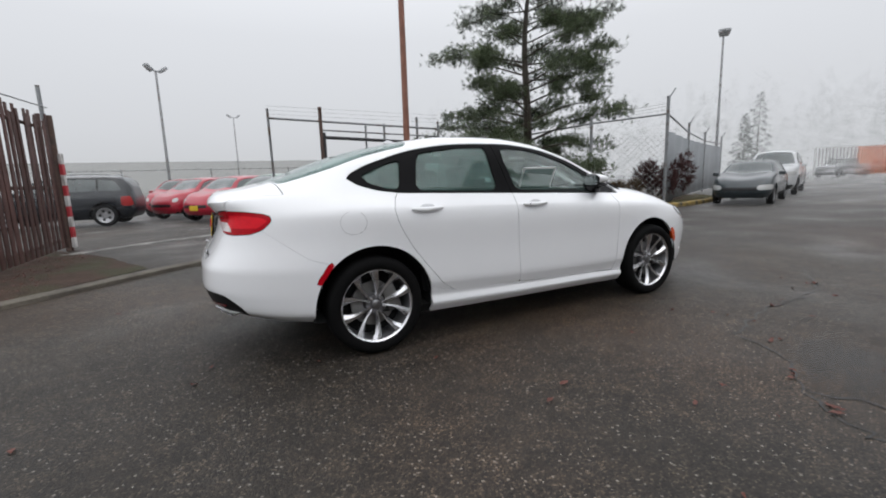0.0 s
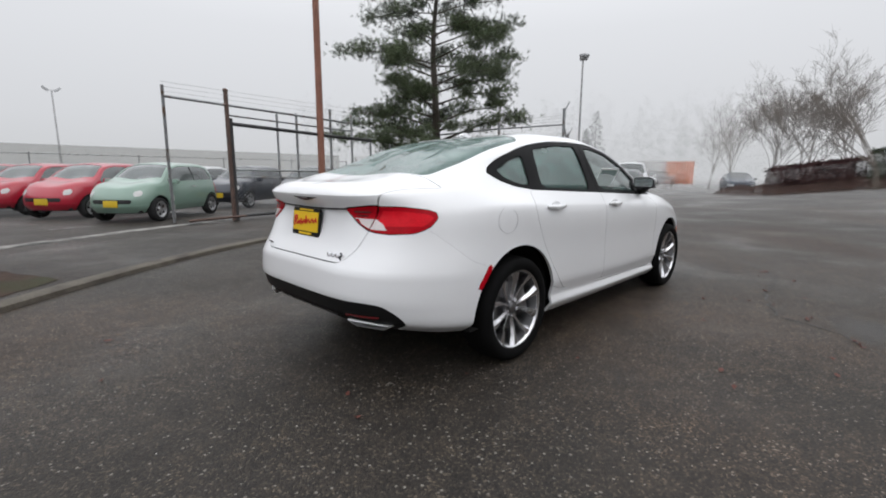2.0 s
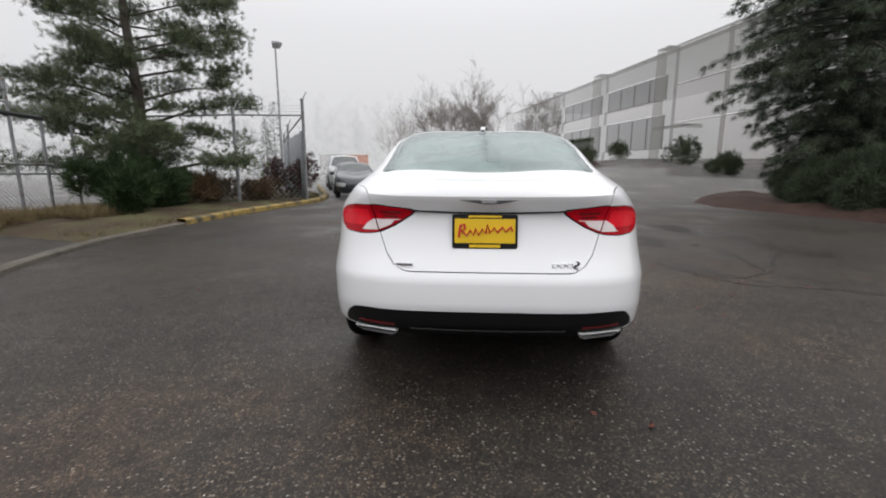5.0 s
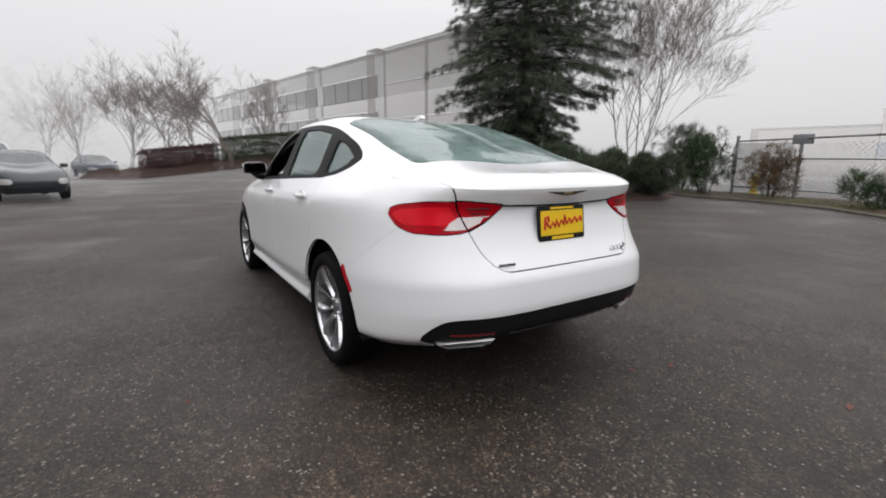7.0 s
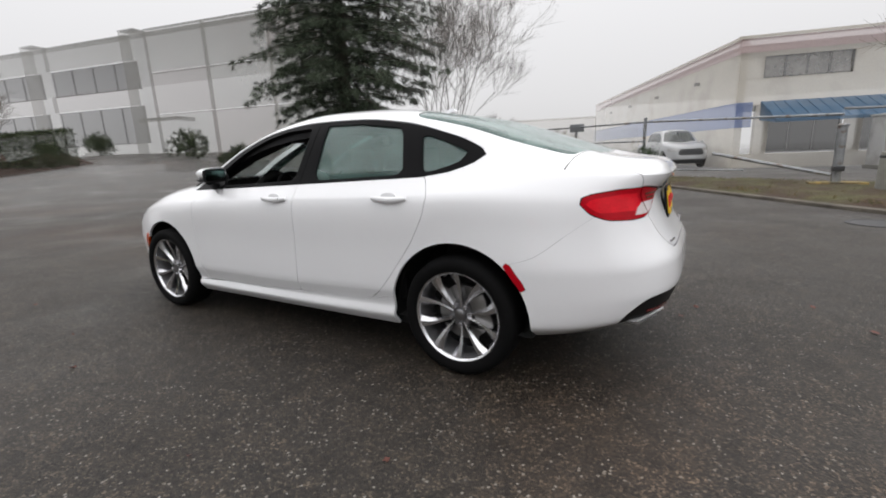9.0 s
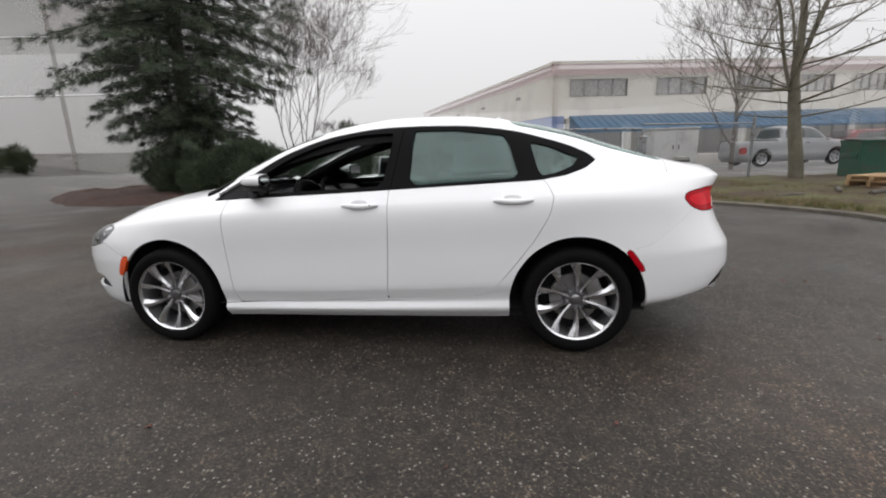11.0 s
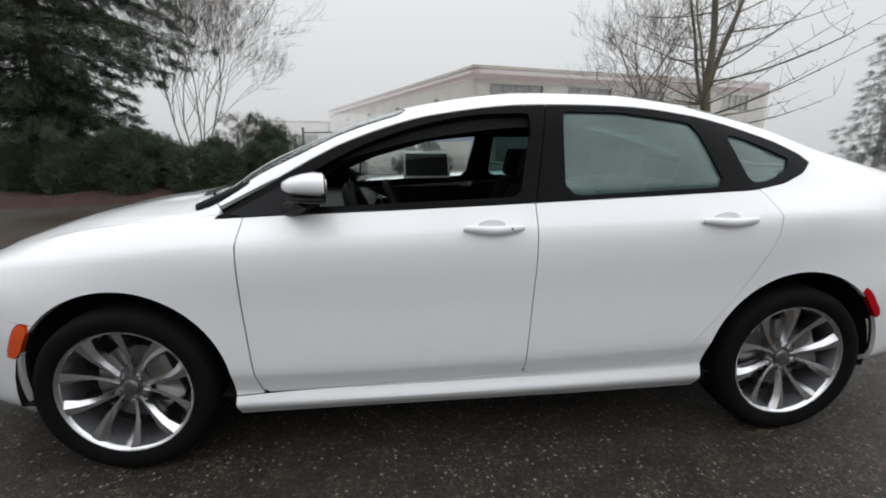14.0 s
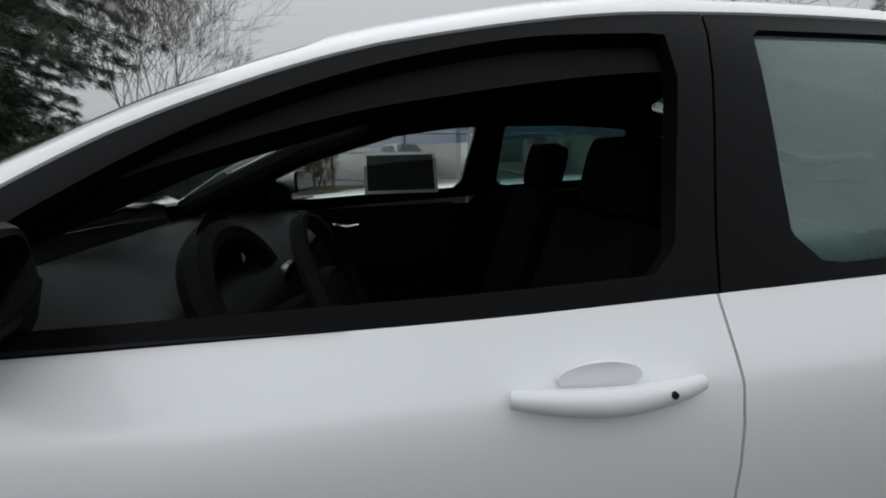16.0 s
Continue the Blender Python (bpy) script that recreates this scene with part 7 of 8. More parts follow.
def cream_building():
    bld = thing("cream_building", "cream two-storey building with pink fascia and blue metal awning", "building", at=pose(-3.5, -21.0, 0, 0, 0, 13))
    top = 5.35
    # front towards +y, running to -x
    z_rows = ((0.0, 0.55), (2.65, 3.72), (4.62, top - 0.55))
    wins = [(-0.9, -4.0), (-5.6, -8.4), (-10.0, -12.2), (-13.8, -15.8), (-17.0, -19.0)]
    part("lower_wall", box(-10.25, -0.15, 0.30, 20.5, 0.3, 0.6), M_CREAM, bld, smooth=False)
    part("middle_wall", box(-10.25, -0.15, 3.2, 20.5, 0.3, 1.10), M_CREAM, bld, smooth=False)
    part("upper_wall", box(-10.25, -0.15, 4.76, 20.5, 0.3, 0.30), M_CREAM, bld, smooth=False)
    edges = [0.0] + [v for w in wins for v in w] + [-20.5]
    for a, b in zip(edges[::2], edges[1::2]):
        part("wall_pier", box((a + b) / 2, -0.15, 4.18, abs(b - a), 0.3, 0.88), M_CREAM, bld, smooth=False)
    for a, b in wins:
        facade_window("window", abs(b - a), 0.86, 4, bld, pose((a + b) / 2, -0.10, 4.18), M_WINDOW_LIT, M_FRAME_FAR)
    part("fascia", box(-10.25, -0.10, top - 0.28, 20.6, 0.42, 0.56), M_PINK, bld, smooth=False)
    part("coping", box(-10.25, -0.10, top + 0.05, 20.8, 0.56, 0.12), M_CREAM, bld, smooth=False)
    # shopfront below the awning
    for k in range(6):
        a = -1.0 - 3.3 * k
        facade_window("shop_window", 2.7, 1.75, 3, bld, pose(a - 1.5, -0.08, 1.55), M_WINDOW, M_FRAME_FAR)
        part("shop_pier", box(a, -0.12, 1.6, 0.5, 0.34, 2.1), M_CREAM, bld, smooth=False)
    part("shop_lintel", box(-10.25, -0.2, 2.55, 20.4, 0.2, 0.3), M_FRAME_FAR, bld, smooth=False)
    awn = part("awning", ([(-0.9, 0.0, 2.80), (-19.2, 0.0, 2.80), (-19.2, 1.8, 1.98), (-0.9, 1.8, 1.98), (-0.9, 0, 2.02), (-19.2, 0, 2.02), (-19.2, 1.8, 1.86), (-0.9, 1.8, 1.86)],
                          [(0, 1, 2, 3), (3, 2, 6, 7), (0, 3, 7, 4), (1, 5, 6, 2), (4, 7, 6, 5)]), M_AWNING, bld, "blue standing-seam metal awning", smooth=False)
    for k in range(46):
        x = -0.92 - 18.26 * k / 45
        part("seam", moved(box(0, 0.99, 0, 0.03, 1.94, 0.03), Matrix.Translation((x, 0, 2.808)) @ pose(0, 0, 0, -24.5, 0, 0)), M_AWNING, awn, smooth=False)
    # flank: from the corner back to the far end
    flank = Matrix.Translation((0, 0, 0)) @ pose(0, 0, 0, 0, 0, math.degrees(math.atan2(-27, 11.5)) - 13)
    for z0, z1, mat, nm in ((0, 1.75, M_CREAM, "flank_wall"), (1.75, 2.80, M_BLUE, "blue_band"), (2.80, top - 0.56, M_CREAM, "flank_wall"), (top - 0.56, top, M_PINK, "flank_fascia")):
        part(nm, moved(box(14.6, -0.15, (z0 + z1) / 2, 29.2, 0.3, z1 - z0), flank), mat, bld, smooth=False)
    part("flank_coping", moved(box(14.6, -0.15, top + 0.05, 29.3, 0.5, 0.12), flank), M_CREAM, bld, smooth=False)
    part("front_band", box(-0.3, 0.004, 2.27, 0.62, 0.02, 1.05), M_BLUE, bld, smooth=False)
    part("rear_wing", box(9.5, -31.5, 2.2, 9, 4.0, 4.4), M_CREAM, bld, smooth=False)
    part("roof", prism([(0, -0.3), (-20.5, -0.3), (-20.5, -26), (4.6, -28.4)], 0.2, "z", top - 0.4), M_CONCRETE, bld, smooth=False)
    for k in range(4):
        part("wall_lamp", moved(box(4 + 6 * k, 0.1, 4.1, 0.25, 0.2, 0.18, 0.03), flank), M_FRAME_FAR, bld)
    part("end_wall", box(-20.6, -12, 2.7, 0.3, 24, 5.4), M_CREAM, bld, smooth=False)
    open_shell(bld)
    return bld


cream_building()


# ---- parked vehicles ----
M_FAR_GLASS = material("parked_car_glass", (0.085, 0.10, 0.10), rough=0.08, vary=0.2, scale=2, fine=6, bump=0.0, spec=0.7, coat=0.5, **far)
M_FAR_TYRE = material("parked_car_tyre", (0.015, 0.015, 0.016), rough=0.8, vary=0.2, fine=60, bump=0.1, **far)
M_FAR_RIM = material("parked_car_rim", (0.42, 0.42, 0.43), rough=0.35, metal=0.7, vary=0.1, fine=60, bump=0.0, **far)
M_FAR_TRIM = material("parked_car_trim", (0.018, 0.018, 0.019), rough=0.55, vary=0.2, fine=60, bump=0.0, **far)
M_FAR_LAMP = material("parked_car_lamp", (0.55, 0.55, 0.54), rough=0.15, vary=0.15, scale=8, fine=40, bump=0.0, coat=0.8, **far)
M_FAR_RED = material("parked_car_tail_lamp", (0.40, 0.02, 0.02), rough=0.25, vary=0.15, fine=40, bump=0.0, coat=0.6, **far)
M_FAR_PLATE = material("parked_car_plate", (0.70, 0.48, 0.03), rough=0.4, vary=0.05, fine=40, bump=0.0, **far)
PAINTS = {}


def paint(name, color):
    if name not in PAINTS:
        PAINTS[name] = material(name + "_car_paint", color, rough=0.3, vary=0.06, scale=3, fine=200, bump=0.0, coat=0.8, **far)
    return PAINTS[name]


# length, half width, height, wheel base halves, wheel radius, profiles of the centre line and the roof edge, glass outlines
SHAPES = {}
SHAPES["hatch"] = dict(L=(-1.72, 1.80), W=0.80, axle=(-1.14, 1.16), r=0.30, track=0.70, belt=[(-1.8, 0.94), (0.0, 0.92), (0.75, 0.90), (1.2, 0.86), (1.8, 0.70)],
                  top=[(-1.8, 0.98), (-1.68, 1.10), (-1.35, 1.44), (-0.9, 1.50), (0.0, 1.49), (0.35, 1.42), (0.85, 1.05), (1.0, 0.97), (1.35, 0.92), (1.7, 0.80)],
                  side=[(0.80, 0.94), (-1.35, 0.97), (-1.22, 1.32), (-0.8, 1.40), (0.1, 1.39), (0.4, 1.29)], split=(-0.42,), ws=(0.30, 0.88), bl=(-1.66, -1.36))
SHAPES["saloon"] = dict(L=(-2.25, 2.22), W=0.86, axle=(-1.33, 1.33), r=0.31, track=0.74, belt=[(-2.2, 0.95), (-1.2, 0.95), (0.0, 0.92), (0.9, 0.89), (1.6, 0.80), (2.2, 0.66)],
                   top=[(-2.2, 0.98), (-1.75, 1.02), (-1.55, 1.06), (-0.95, 1.40), (-0.3, 1.44), (0.25, 1.40), (0.95, 0.98), (1.2, 0.94), (1.8, 0.84), (2.15, 0.72)],
                   side=[(0.88, 0.95), (-1.38, 0.99), (-1.0, 1.27), (-0.7, 1.33), (-0.1, 1.36), (0.25, 1.31)], split=(-0.25, -1.05), ws=(0.22, 1.0), bl=(-1.58, -0.92))
SHAPES["suv"] = dict(L=(-2.1, 2.15), W=0.89, axle=(-1.28, 1.30), r=0.35, track=0.77, belt=[(-2.1, 1.02), (0.0, 1.00), (0.9, 0.98), (1.5, 0.92), (2.1, 0.80)],
                top=[(-2.1, 1.05), (-2.02, 1.22), (-1.75, 1.56), (-1.2, 1.62), (-0.2, 1.63), (0.3, 1.57), (1.0, 1.12), (1.2, 1.06), (1.7, 0.99), (2.05, 0.88)],
                side=[(0.95, 1.04), (-1.80, 1.08), (-1.62, 1.42), (-1.0, 1.50), (-0.1, 1.52), (0.35, 1.43)], split=(-0.2, -1.15), ws=(0.28, 1.05), bl=(-2.03, -1.74))
SHAPES["pickup"] = dict(L=(-2.85, 2.85), W=0.98, axle=(-1.75, 1.85), r=0.39, track=0.84, belt=[(-2.8, 1.18), (-0.9, 1.18), (0.0, 1.16), (1.3, 1.12), (2.2, 1.08), (2.8, 1.0)],
                   top=[(-2.85, 1.20), (-0.92, 1.22), (-0.86, 1.30), (-0.74, 1.82), (-0.3, 1.90), (0.55, 1.88), (0.85, 1.80), (1.45, 1.24), (1.65, 1.18), (2.3, 1.14), (2.75, 1.05)],
                   side=[(1.30, 1.24), (-0.70, 1.24), (-0.62, 1.70), (-0.2, 1.76), (0.6, 1.75), (0.9, 1.62)], split=(0.25,), ws=(0.85, 1.5), bl=(-0.92, -0.76))


def parked_car(kind, name, color, label, x, y, heading, group="", plate=None, roof_bars=False):
    """A parked vehicle: body, glass all round, lamps, mirrors, bumpers and four wheels. heading: degrees of its nose from +x."""
    s = SHAPES[kind]
    (xr, xf), w = s["L"], s["W"]
    belt, top = s["belt"], s["top"]
    bz = curve(belt)
    mid = lambda k: [(p, float(q) * k) for p, q in ((a, bz(a)) for a in (xr, xr * 0.5, 0, xf * 0.5, xf))]
    rail_z = [(a, float(bz(a)) + max(0.0, (b - float(bz(a)))) * 0.86) for a, b in top]
    inset = [(a, w * (0.93 - 0.22 * min(1.0, max(0.0, b - float(bz(a))) / 0.5))) for a, b in top]
    keys = [
        key(xr + 0.10, xf - 0.10, w * 0.90, 0.22 + s["r"] * 0.1),
        key(xr + 0.02, xf - 0.01, w * 0.98, 0.36 + s["r"] * 0.1),
        key(xr, xf, w, mid(0.66)),
        key(xr + 0.02, xf - 0.02, w * 0.99, mid(0.84)),
        key(xr + 0.06, xf - 0.10, w * 0.945, belt, 0.5),
        key(xr + 0.10, xf - 0.18, inset, rail_z, 0.7),
        key(xr + 0.14, xf - 0.30, 0.0, top),
    ]
    body = skin(keys, xr * 0.45, xf * 0.45, 4.5, 3.4, 0.10, 4, w)
    base = thing(name, label, "pickup truck" if kind == "pickup" else "car", group, pose(x, y, rise(x, y), 0, 0, heading))
    mat = paint(color[0], color[1])
    arches = [arch_at(a, s["r"], s["r"] * 1.17) for a in s["axle"]]
    side_glass = in_xz(s["side"], 0.05)
    up = rows_in(3.9, 5.4)
    screen = lambda a, b, c, v: np.minimum(np.minimum(a - s["ws"][0], s["ws"][1] - 0.08 * (b / w) ** 2 - a), (v - 5.12) * 0.3)
    back = lambda a, b, c, v: np.minimum(np.minimum(a - s["bl"][0], s["bl"][1] - a), (v - 5.12) * 0.3)
    lower = lambda a, b, c, v: 0.40 + s["r"] * 0.1 - c
    cuts = [*arches, lambda a, b, c, v: -np.minimum(side_glass(a, b, c, v), up(a, b, c, v)), out_of(screen), out_of(back), lambda a, b, c, v: 6.5 - v]
    bed = in_xz([(xr + 0.12, 1.0), (-0.98, 1.0), (-0.98, 1.5), (xr + 0.12, 1.5)])
    if kind == "pickup":
        cuts.append(lambda a, b, c, v: -np.minimum(bed(a, b, c, v), (v - 4.25) * 0.2))
    part("body", panel(body, cuts, depth=0.03, gap=0.0, both=True), mat, base)
    part("windscreen", panel(body, [screen], depth=0.0, out=-0.01, gap=-0.01, both=True), M_FAR_GLASS, base, "car windscreen")
    part("rear_window", panel(body, [back], depth=0.0, out=-0.01, gap=-0.01, both=True), M_FAR_GLASS, base)
    xs = sorted([min(p[0] for p in s["side"]), *s["split"], max(p[0] for p in s["side"])])
    for a, b in zip(xs, xs[1:]):
        shape = panel(body, [side_glass, up, x_in(a + 0.03, b - 0.03)], depth=0.0, out=-0.012, gap=0.0)
        part("side_window", shape, M_FAR_GLASS, base)
        part("side_window", mirrored(shape), M_FAR_GLASS, base)
    part("underbody", box((xr + xf) / 2, 0, 0.36, (xf - xr) * 0.9, w * 1.5, 0.28, 0.05), M_FAR_TRIM, base)
    part("cabin_floor", box(0, 0, float(bz(0)) - 0.25, (xf - xr) * 0.55, w * 1.6, 0.3, 0.05), M_FAR_TRIM, base)
    part("front_bumper", panel(body, [lambda a, b, c, v: a - (xf - 0.35), lower, *arches], depth=0.03, out=0.012, both=True), M_FAR_TRIM if kind in ("suv", "pickup") else mat, base)
    part("grille", panel(body, [lambda a, b, c, v: a - (xf - 0.3), in_yz([(-0.4, 0.46), (0.45, 0.46), (0.5, 0.56), (-0.4, 0.56)] if kind != "pickup" else [(-0.5, 0.62), (0.55, 0.62), (0.55, 0.92), (-0.5, 0.92)])], depth=0.01, out=0.006, both=True), M_FAR_TRIM, base, "black grille")
    zf = float(bz(xf * 0.9))
    if kind == "hatch":
        lamp_f = lambda a, b, c, v: np.minimum(0.078 - np.hypot(np.abs(b) - 0.56, (c - 0.70)), a - 1.0)
    else:
        lamp_f = lambda a, b, c, v: np.minimum(in_yz([(0.45, zf - 0.10), (w, zf - 0.06), (w, zf - 0.22), (0.48, zf - 0.24)], 0.03)(a, b, c, v), a - (xf - 0.55))
    lamp_b = lambda a, b, c, v: np.minimum(in_yz([(w * 0.72, 0.62), (w + 0.1, 0.62), (w + 0.1, 0.92), (w * 0.76, 0.92)], 0.03)(a, b, c, v), (xr + 0.35) - a)
    for f, nm, m in ((lamp_f, "headlamp", M_FAR_LAMP), (lamp_b, "tail_lamp", M_FAR_RED)):
        shape = panel(body, [f], depth=0.02, out=0.01, gap=0.0)
        if shape[0]:
            part(nm, shape, m, base)
            part(nm, mirrored(shape), m, base)
    for sgn in (1, -1):
        mx = s["ws"][1] - 0.22
        part("door_mirror", box(mx, sgn * (w + 0.07), float(bz(mx)) + 0.08, 0.14, 0.18, 0.12, 0.03), mat, base)
        hx = s["split"][0] + 0.12
        part("door_handle", box(hx, sgn * (w * 0.985), float(bz(hx)) - 0.08, 0.17, 0.03, 0.025, 0.008), M_FAR_RIM if kind != "pickup" else M_FAR_TRIM, base)
        for ax in s["axle"]:
            hub = new("wheel")
            hub.parent = base
            hub.matrix_basis = pose(ax, sgn * s["track"], s["r"]) if sgn > 0 else pose(ax, sgn * s["track"], s["r"], 0, 0, 180)
            r = s["r"]
            part("tyre", lathe([(r * 0.66, 0.08), (r * 0.80, 0.10), (r * 0.96, 0.085), (r, 0.04), (r, -0.05), (r * 0.95, -0.09), (r * 0.6, -0.09)], 28, "y"), M_FAR_TYRE, hub)
            part("rim", lathe([(0.0, 0.055), (r * 0.16, 0.062), (r * 0.24, 0.04), (r * 0.50, 0.055), (r * 0.62, 0.085), (r * 0.68, 0.085)], 20, "y"), M_FAR_RIM, hub)
            for q in range(5):
                a = 2 * math.pi * q / 5
                part("rim_slot", moved(lathe([(0, 0.066), (r * 0.13, 0.064)], 8, "y"), pose(r * 0.40 * math.cos(a), 0, r * 0.40 * math.sin(a))), M_FAR_TRIM, hub)
    if plate:
        part("number_plate_blank", box(xf + 0.012, 0, 0.46, 0.02, 0.34, 0.16, 0.004), M_FAR_PLATE, base, "plain yellow dealer plate")
    if roof_bars:
        for sgn in (1, -1):
            part("roof_rail", tube([(0.3, sgn * 0.58, 1.60), (-0.6, sgn * 0.58, 1.65), (-1.5, sgn * 0.56, 1.62)], 0.02, 6), M_FAR_RIM, base)
    if kind == "pickup":
        part("load_bed", join(box(-1.88, 0, 0.82, 1.75, 1.55, 0.06), box(-1.0, 0, 1.0, 0.05, 1.6, 0.4)), M_FAR_TRIM, base, "dark load bed")
    return base


ROW = math.degrees(math.atan2(-0.68, -0.74))
LOT = "cars in the fenced lot"
parked_car("hatch", "green_hatchback", ("sage_green", (0.22, 0.33, 0.27)), "small sage green hatchback in the fenced lot", -0.36, 11.7, ROW, LOT, True)
parked_car("hatch", "red_hatchback", ("bright_red", (0.42, 0.012, 0.034)), "small red hatchback in the fenced lot", -1.45, 13.85, ROW, LOT, True)
parked_car("hatch", "red_hatchback", ("bright_red", (0.42, 0.012, 0.034)), "small red hatchback in the fenced lot", -2.55, 15.95, ROW, LOT)
parked_car("hatch", "red_hatchback", ("bright_red", (0.42, 0.012, 0.034)), "small red hatchback in the fenced lot", -3.3, 18.3, ROW + 25, LOT)
parked_car("suv", "black_suv", ("black_blue", (0.014, 0.017, 0.022)), "black crossover with a chrome side strip in the fenced lot", -6.4, 14.6, 172, LOT, roof_bars=True)
parked_car("hatch", "white_hatchback", ("plain_white", (0.66, 0.67, 0.68)), "small white hatchback in the fenced lot", 2.0, 16.6, ROW, LOT)
parked_car("hatch", "dark_hatchback", ("dark_blue", (0.022, 0.028, 0.042)), "small dark blue hatchback behind the gate mesh", 3.2, 14.6, ROW - 6, LOT, True)
parked_car("hatch", "dark_hatchback", ("dark_blue", (0.022, 0.028, 0.042)), "small dark blue hatchback behind the gate mesh", 5.2, 13.3, ROW - 6, LOT, True)
parked_car("saloon", "dark_sedan", ("dark_teal", (0.030, 0.040, 0.046)), "dark teal sedan parked along the kerb end", 14.5, 5.1, 199)
parked_car("pickup", "white_pickup", ("plain_white", (0.66, 0.67, 0.68)), "white pickup truck parked behind the dark sedan", 20.65, 7.3, 200)
parked_car("saloon", "blue_sedan", ("slate_blue", (0.06, 0.085, 0.13)), "slate blue sedan below the bank", 33.6, 4.9, 200)
parked_car("saloon", "white_sedan_far", ("plain_white", (0.66, 0.67, 0.68)), "white sedan parked above the bank", 36.4, 0.4, 95)
parked_car("saloon", "white_sedan_far", ("plain_white", (0.66, 0.67, 0.68)), "white sedan parked above the bank", 35.2, -2.4, 95)
parked_car("suv", "white_suv", ("plain_white", (0.66, 0.67, 0.68)), "white sport utility vehicle parked above the hedge", 34.0, -5.2, 95)
parked_car("pickup", "white_work_truck", ("plain_white", (0.66, 0.67, 0.68)), "white work truck by the flank of the cream building", -0.8, -24.0, 113)
parked_car("pickup", "silver_pickup", ("silver_grey", (0.36, 0.37, 0.38)), "silver pickup truck before the awning", -14.5, -20.6, 191)
parked_car("suv", "red_suv", ("deep_red", (0.20, 0.02, 0.025)), "dark red crossover beside the silver pickup", -19.2, -21.6, 191)
parked_car("saloon", "far_sedan", ("silver_grey", (0.36, 0.37, 0.38)), "pale sedan in the foggy far lot", 62, 17, 190)
parked_car("pickup", "far_truck", ("plain_white", (0.66, 0.67, 0.68)), "white truck at the foggy end of the yard", 52, 16.6, 170)


def cargo_box(x, y, sx, sy, h, turn, mat, label, name="cargo_container"):
    ob = thing(name, label, "container", at=pose(x, y, rise(x, y), 0, 0, turn))
    part("body", box(0, 0, h / 2 + 0.12, sx, sy, h, 0.02), mat, ob)
    for k in range(int(sx / 0.3)):
        for s in (1, -1):
            part("rib", box(-sx / 2 + 0.15 + 0.3 * k, s * (sy / 2 + 0.012), h / 2 + 0.12, 0.08, 0.03, h - 0.2), mat, ob, smooth=False)
    for a in (-1, 1):
        for b in (-1, 1):
            part("foot", box(a * (sx / 2 - 0.1), b * (sy / 2 - 0.1), 0.06, 0.16, 0.16, 0.13), M_DARK_STEEL, ob)


M_WHITE_BOX = material("white_trailer_paint", (0.58, 0.58, 0.57), rough=0.5, vary=0.1, scale=1, fine=20, bump=0.05, dirt=(0.42, 0.41, 0.39), dirt_scale=1.5, **far)
cargo_box(6.6, -24.0, 4.0, 2.2, 2.0, -65, M_WHITE_BOX, "white trailer box parked by the flank wall")
cargo_box(60, 16.6, 3.2, 2.4, 2.9, 105, M_ORANGE_PAINT, "orange container in the fog")
cargo_box(60, 20.2, 3.6, 2.5, 3.0, 105, M_WHITE_BOX, "white box truck body in the fog")


# ---- dumpster, pallets, bollard, hydrant and the yard barrier ----
def dumpster():
    ob = thing("green_dumpster", "dark green steel dumpster with a black lid", "dumpster", at=pose(-11.9, -11.2, 0.0, 0, 0, 168) @ Matrix.Diagonal((0.62, 0.8, 0.84, 1)))
    body = [(-1.22, 0.12), (1.22, 0.12), (1.25, 1.35), (-1.25, 1.35)]
    part("bin", prism(body, 1.5, "y", -0.75), M_DUMPSTER, ob, "green steel bin", smooth=False)
    for k in range(4):
        part("rib", box(-0.9 + 0.6 * k, 0.77, 0.72, 0.08, 0.05, 1.1, 0.01), M_DUMPSTER, ob)
    part("top_rim", join(box(0, 0.76, 1.34, 2.55, 0.07, 0.08, 0.01), box(0, -0.76, 1.34, 2.55, 0.07, 0.08, 0.01)), M_DUMPSTER, ob)
    for s in (-0.4, 0.4):
        part("lid", moved(box(0, s, 0, 2.5, 0.72, 0.04, 0.015), pose(0, 0, 1.40, 3, 0, 0)), M_FAR_TRIM, ob, "black plastic lid")
    for s in (-1, 1):
        part("lift_pocket", box(s * 1.22, 0, 0.85, 0.10, 1.2, 0.18, 0.01), M_DUMPSTER, ob)
        part("skid", box(s * 0.8, 0, 0.06, 0.14, 1.4, 0.13, 0.01), M_DARK_STEEL, ob)
    part("warning_label", box(-0.9, 0.757, 1.05, 0.16, 0.012, 0.16), M_HYDRANT, ob, "small yellow label")


dumpster()


def pallet(x, y, z, turn, tilt=0.0):
    ob = thing("wooden_pallet", "bare wooden pallet lying on the verge", "pallet", "pallets", pose(x, y, z, tilt, 0, turn))
    for k in range(7):
        part("deck_board", box(-0.54 + 0.18 * k, 0, 0.125, 0.12, 1.0, 0.02, 0.004), M_PALLET, ob)
    for s in (-0.45, 0, 0.45):
        part("bearer", box(0, s, 0.065, 1.2, 0.09, 0.10, 0.006), M_PALLET, ob)
    for k in (-0.5, 0, 0.5):
        part("bottom_board", box(k, 0, 0.008, 0.12, 1.0, 0.018, 0.004), M_PALLET, ob)


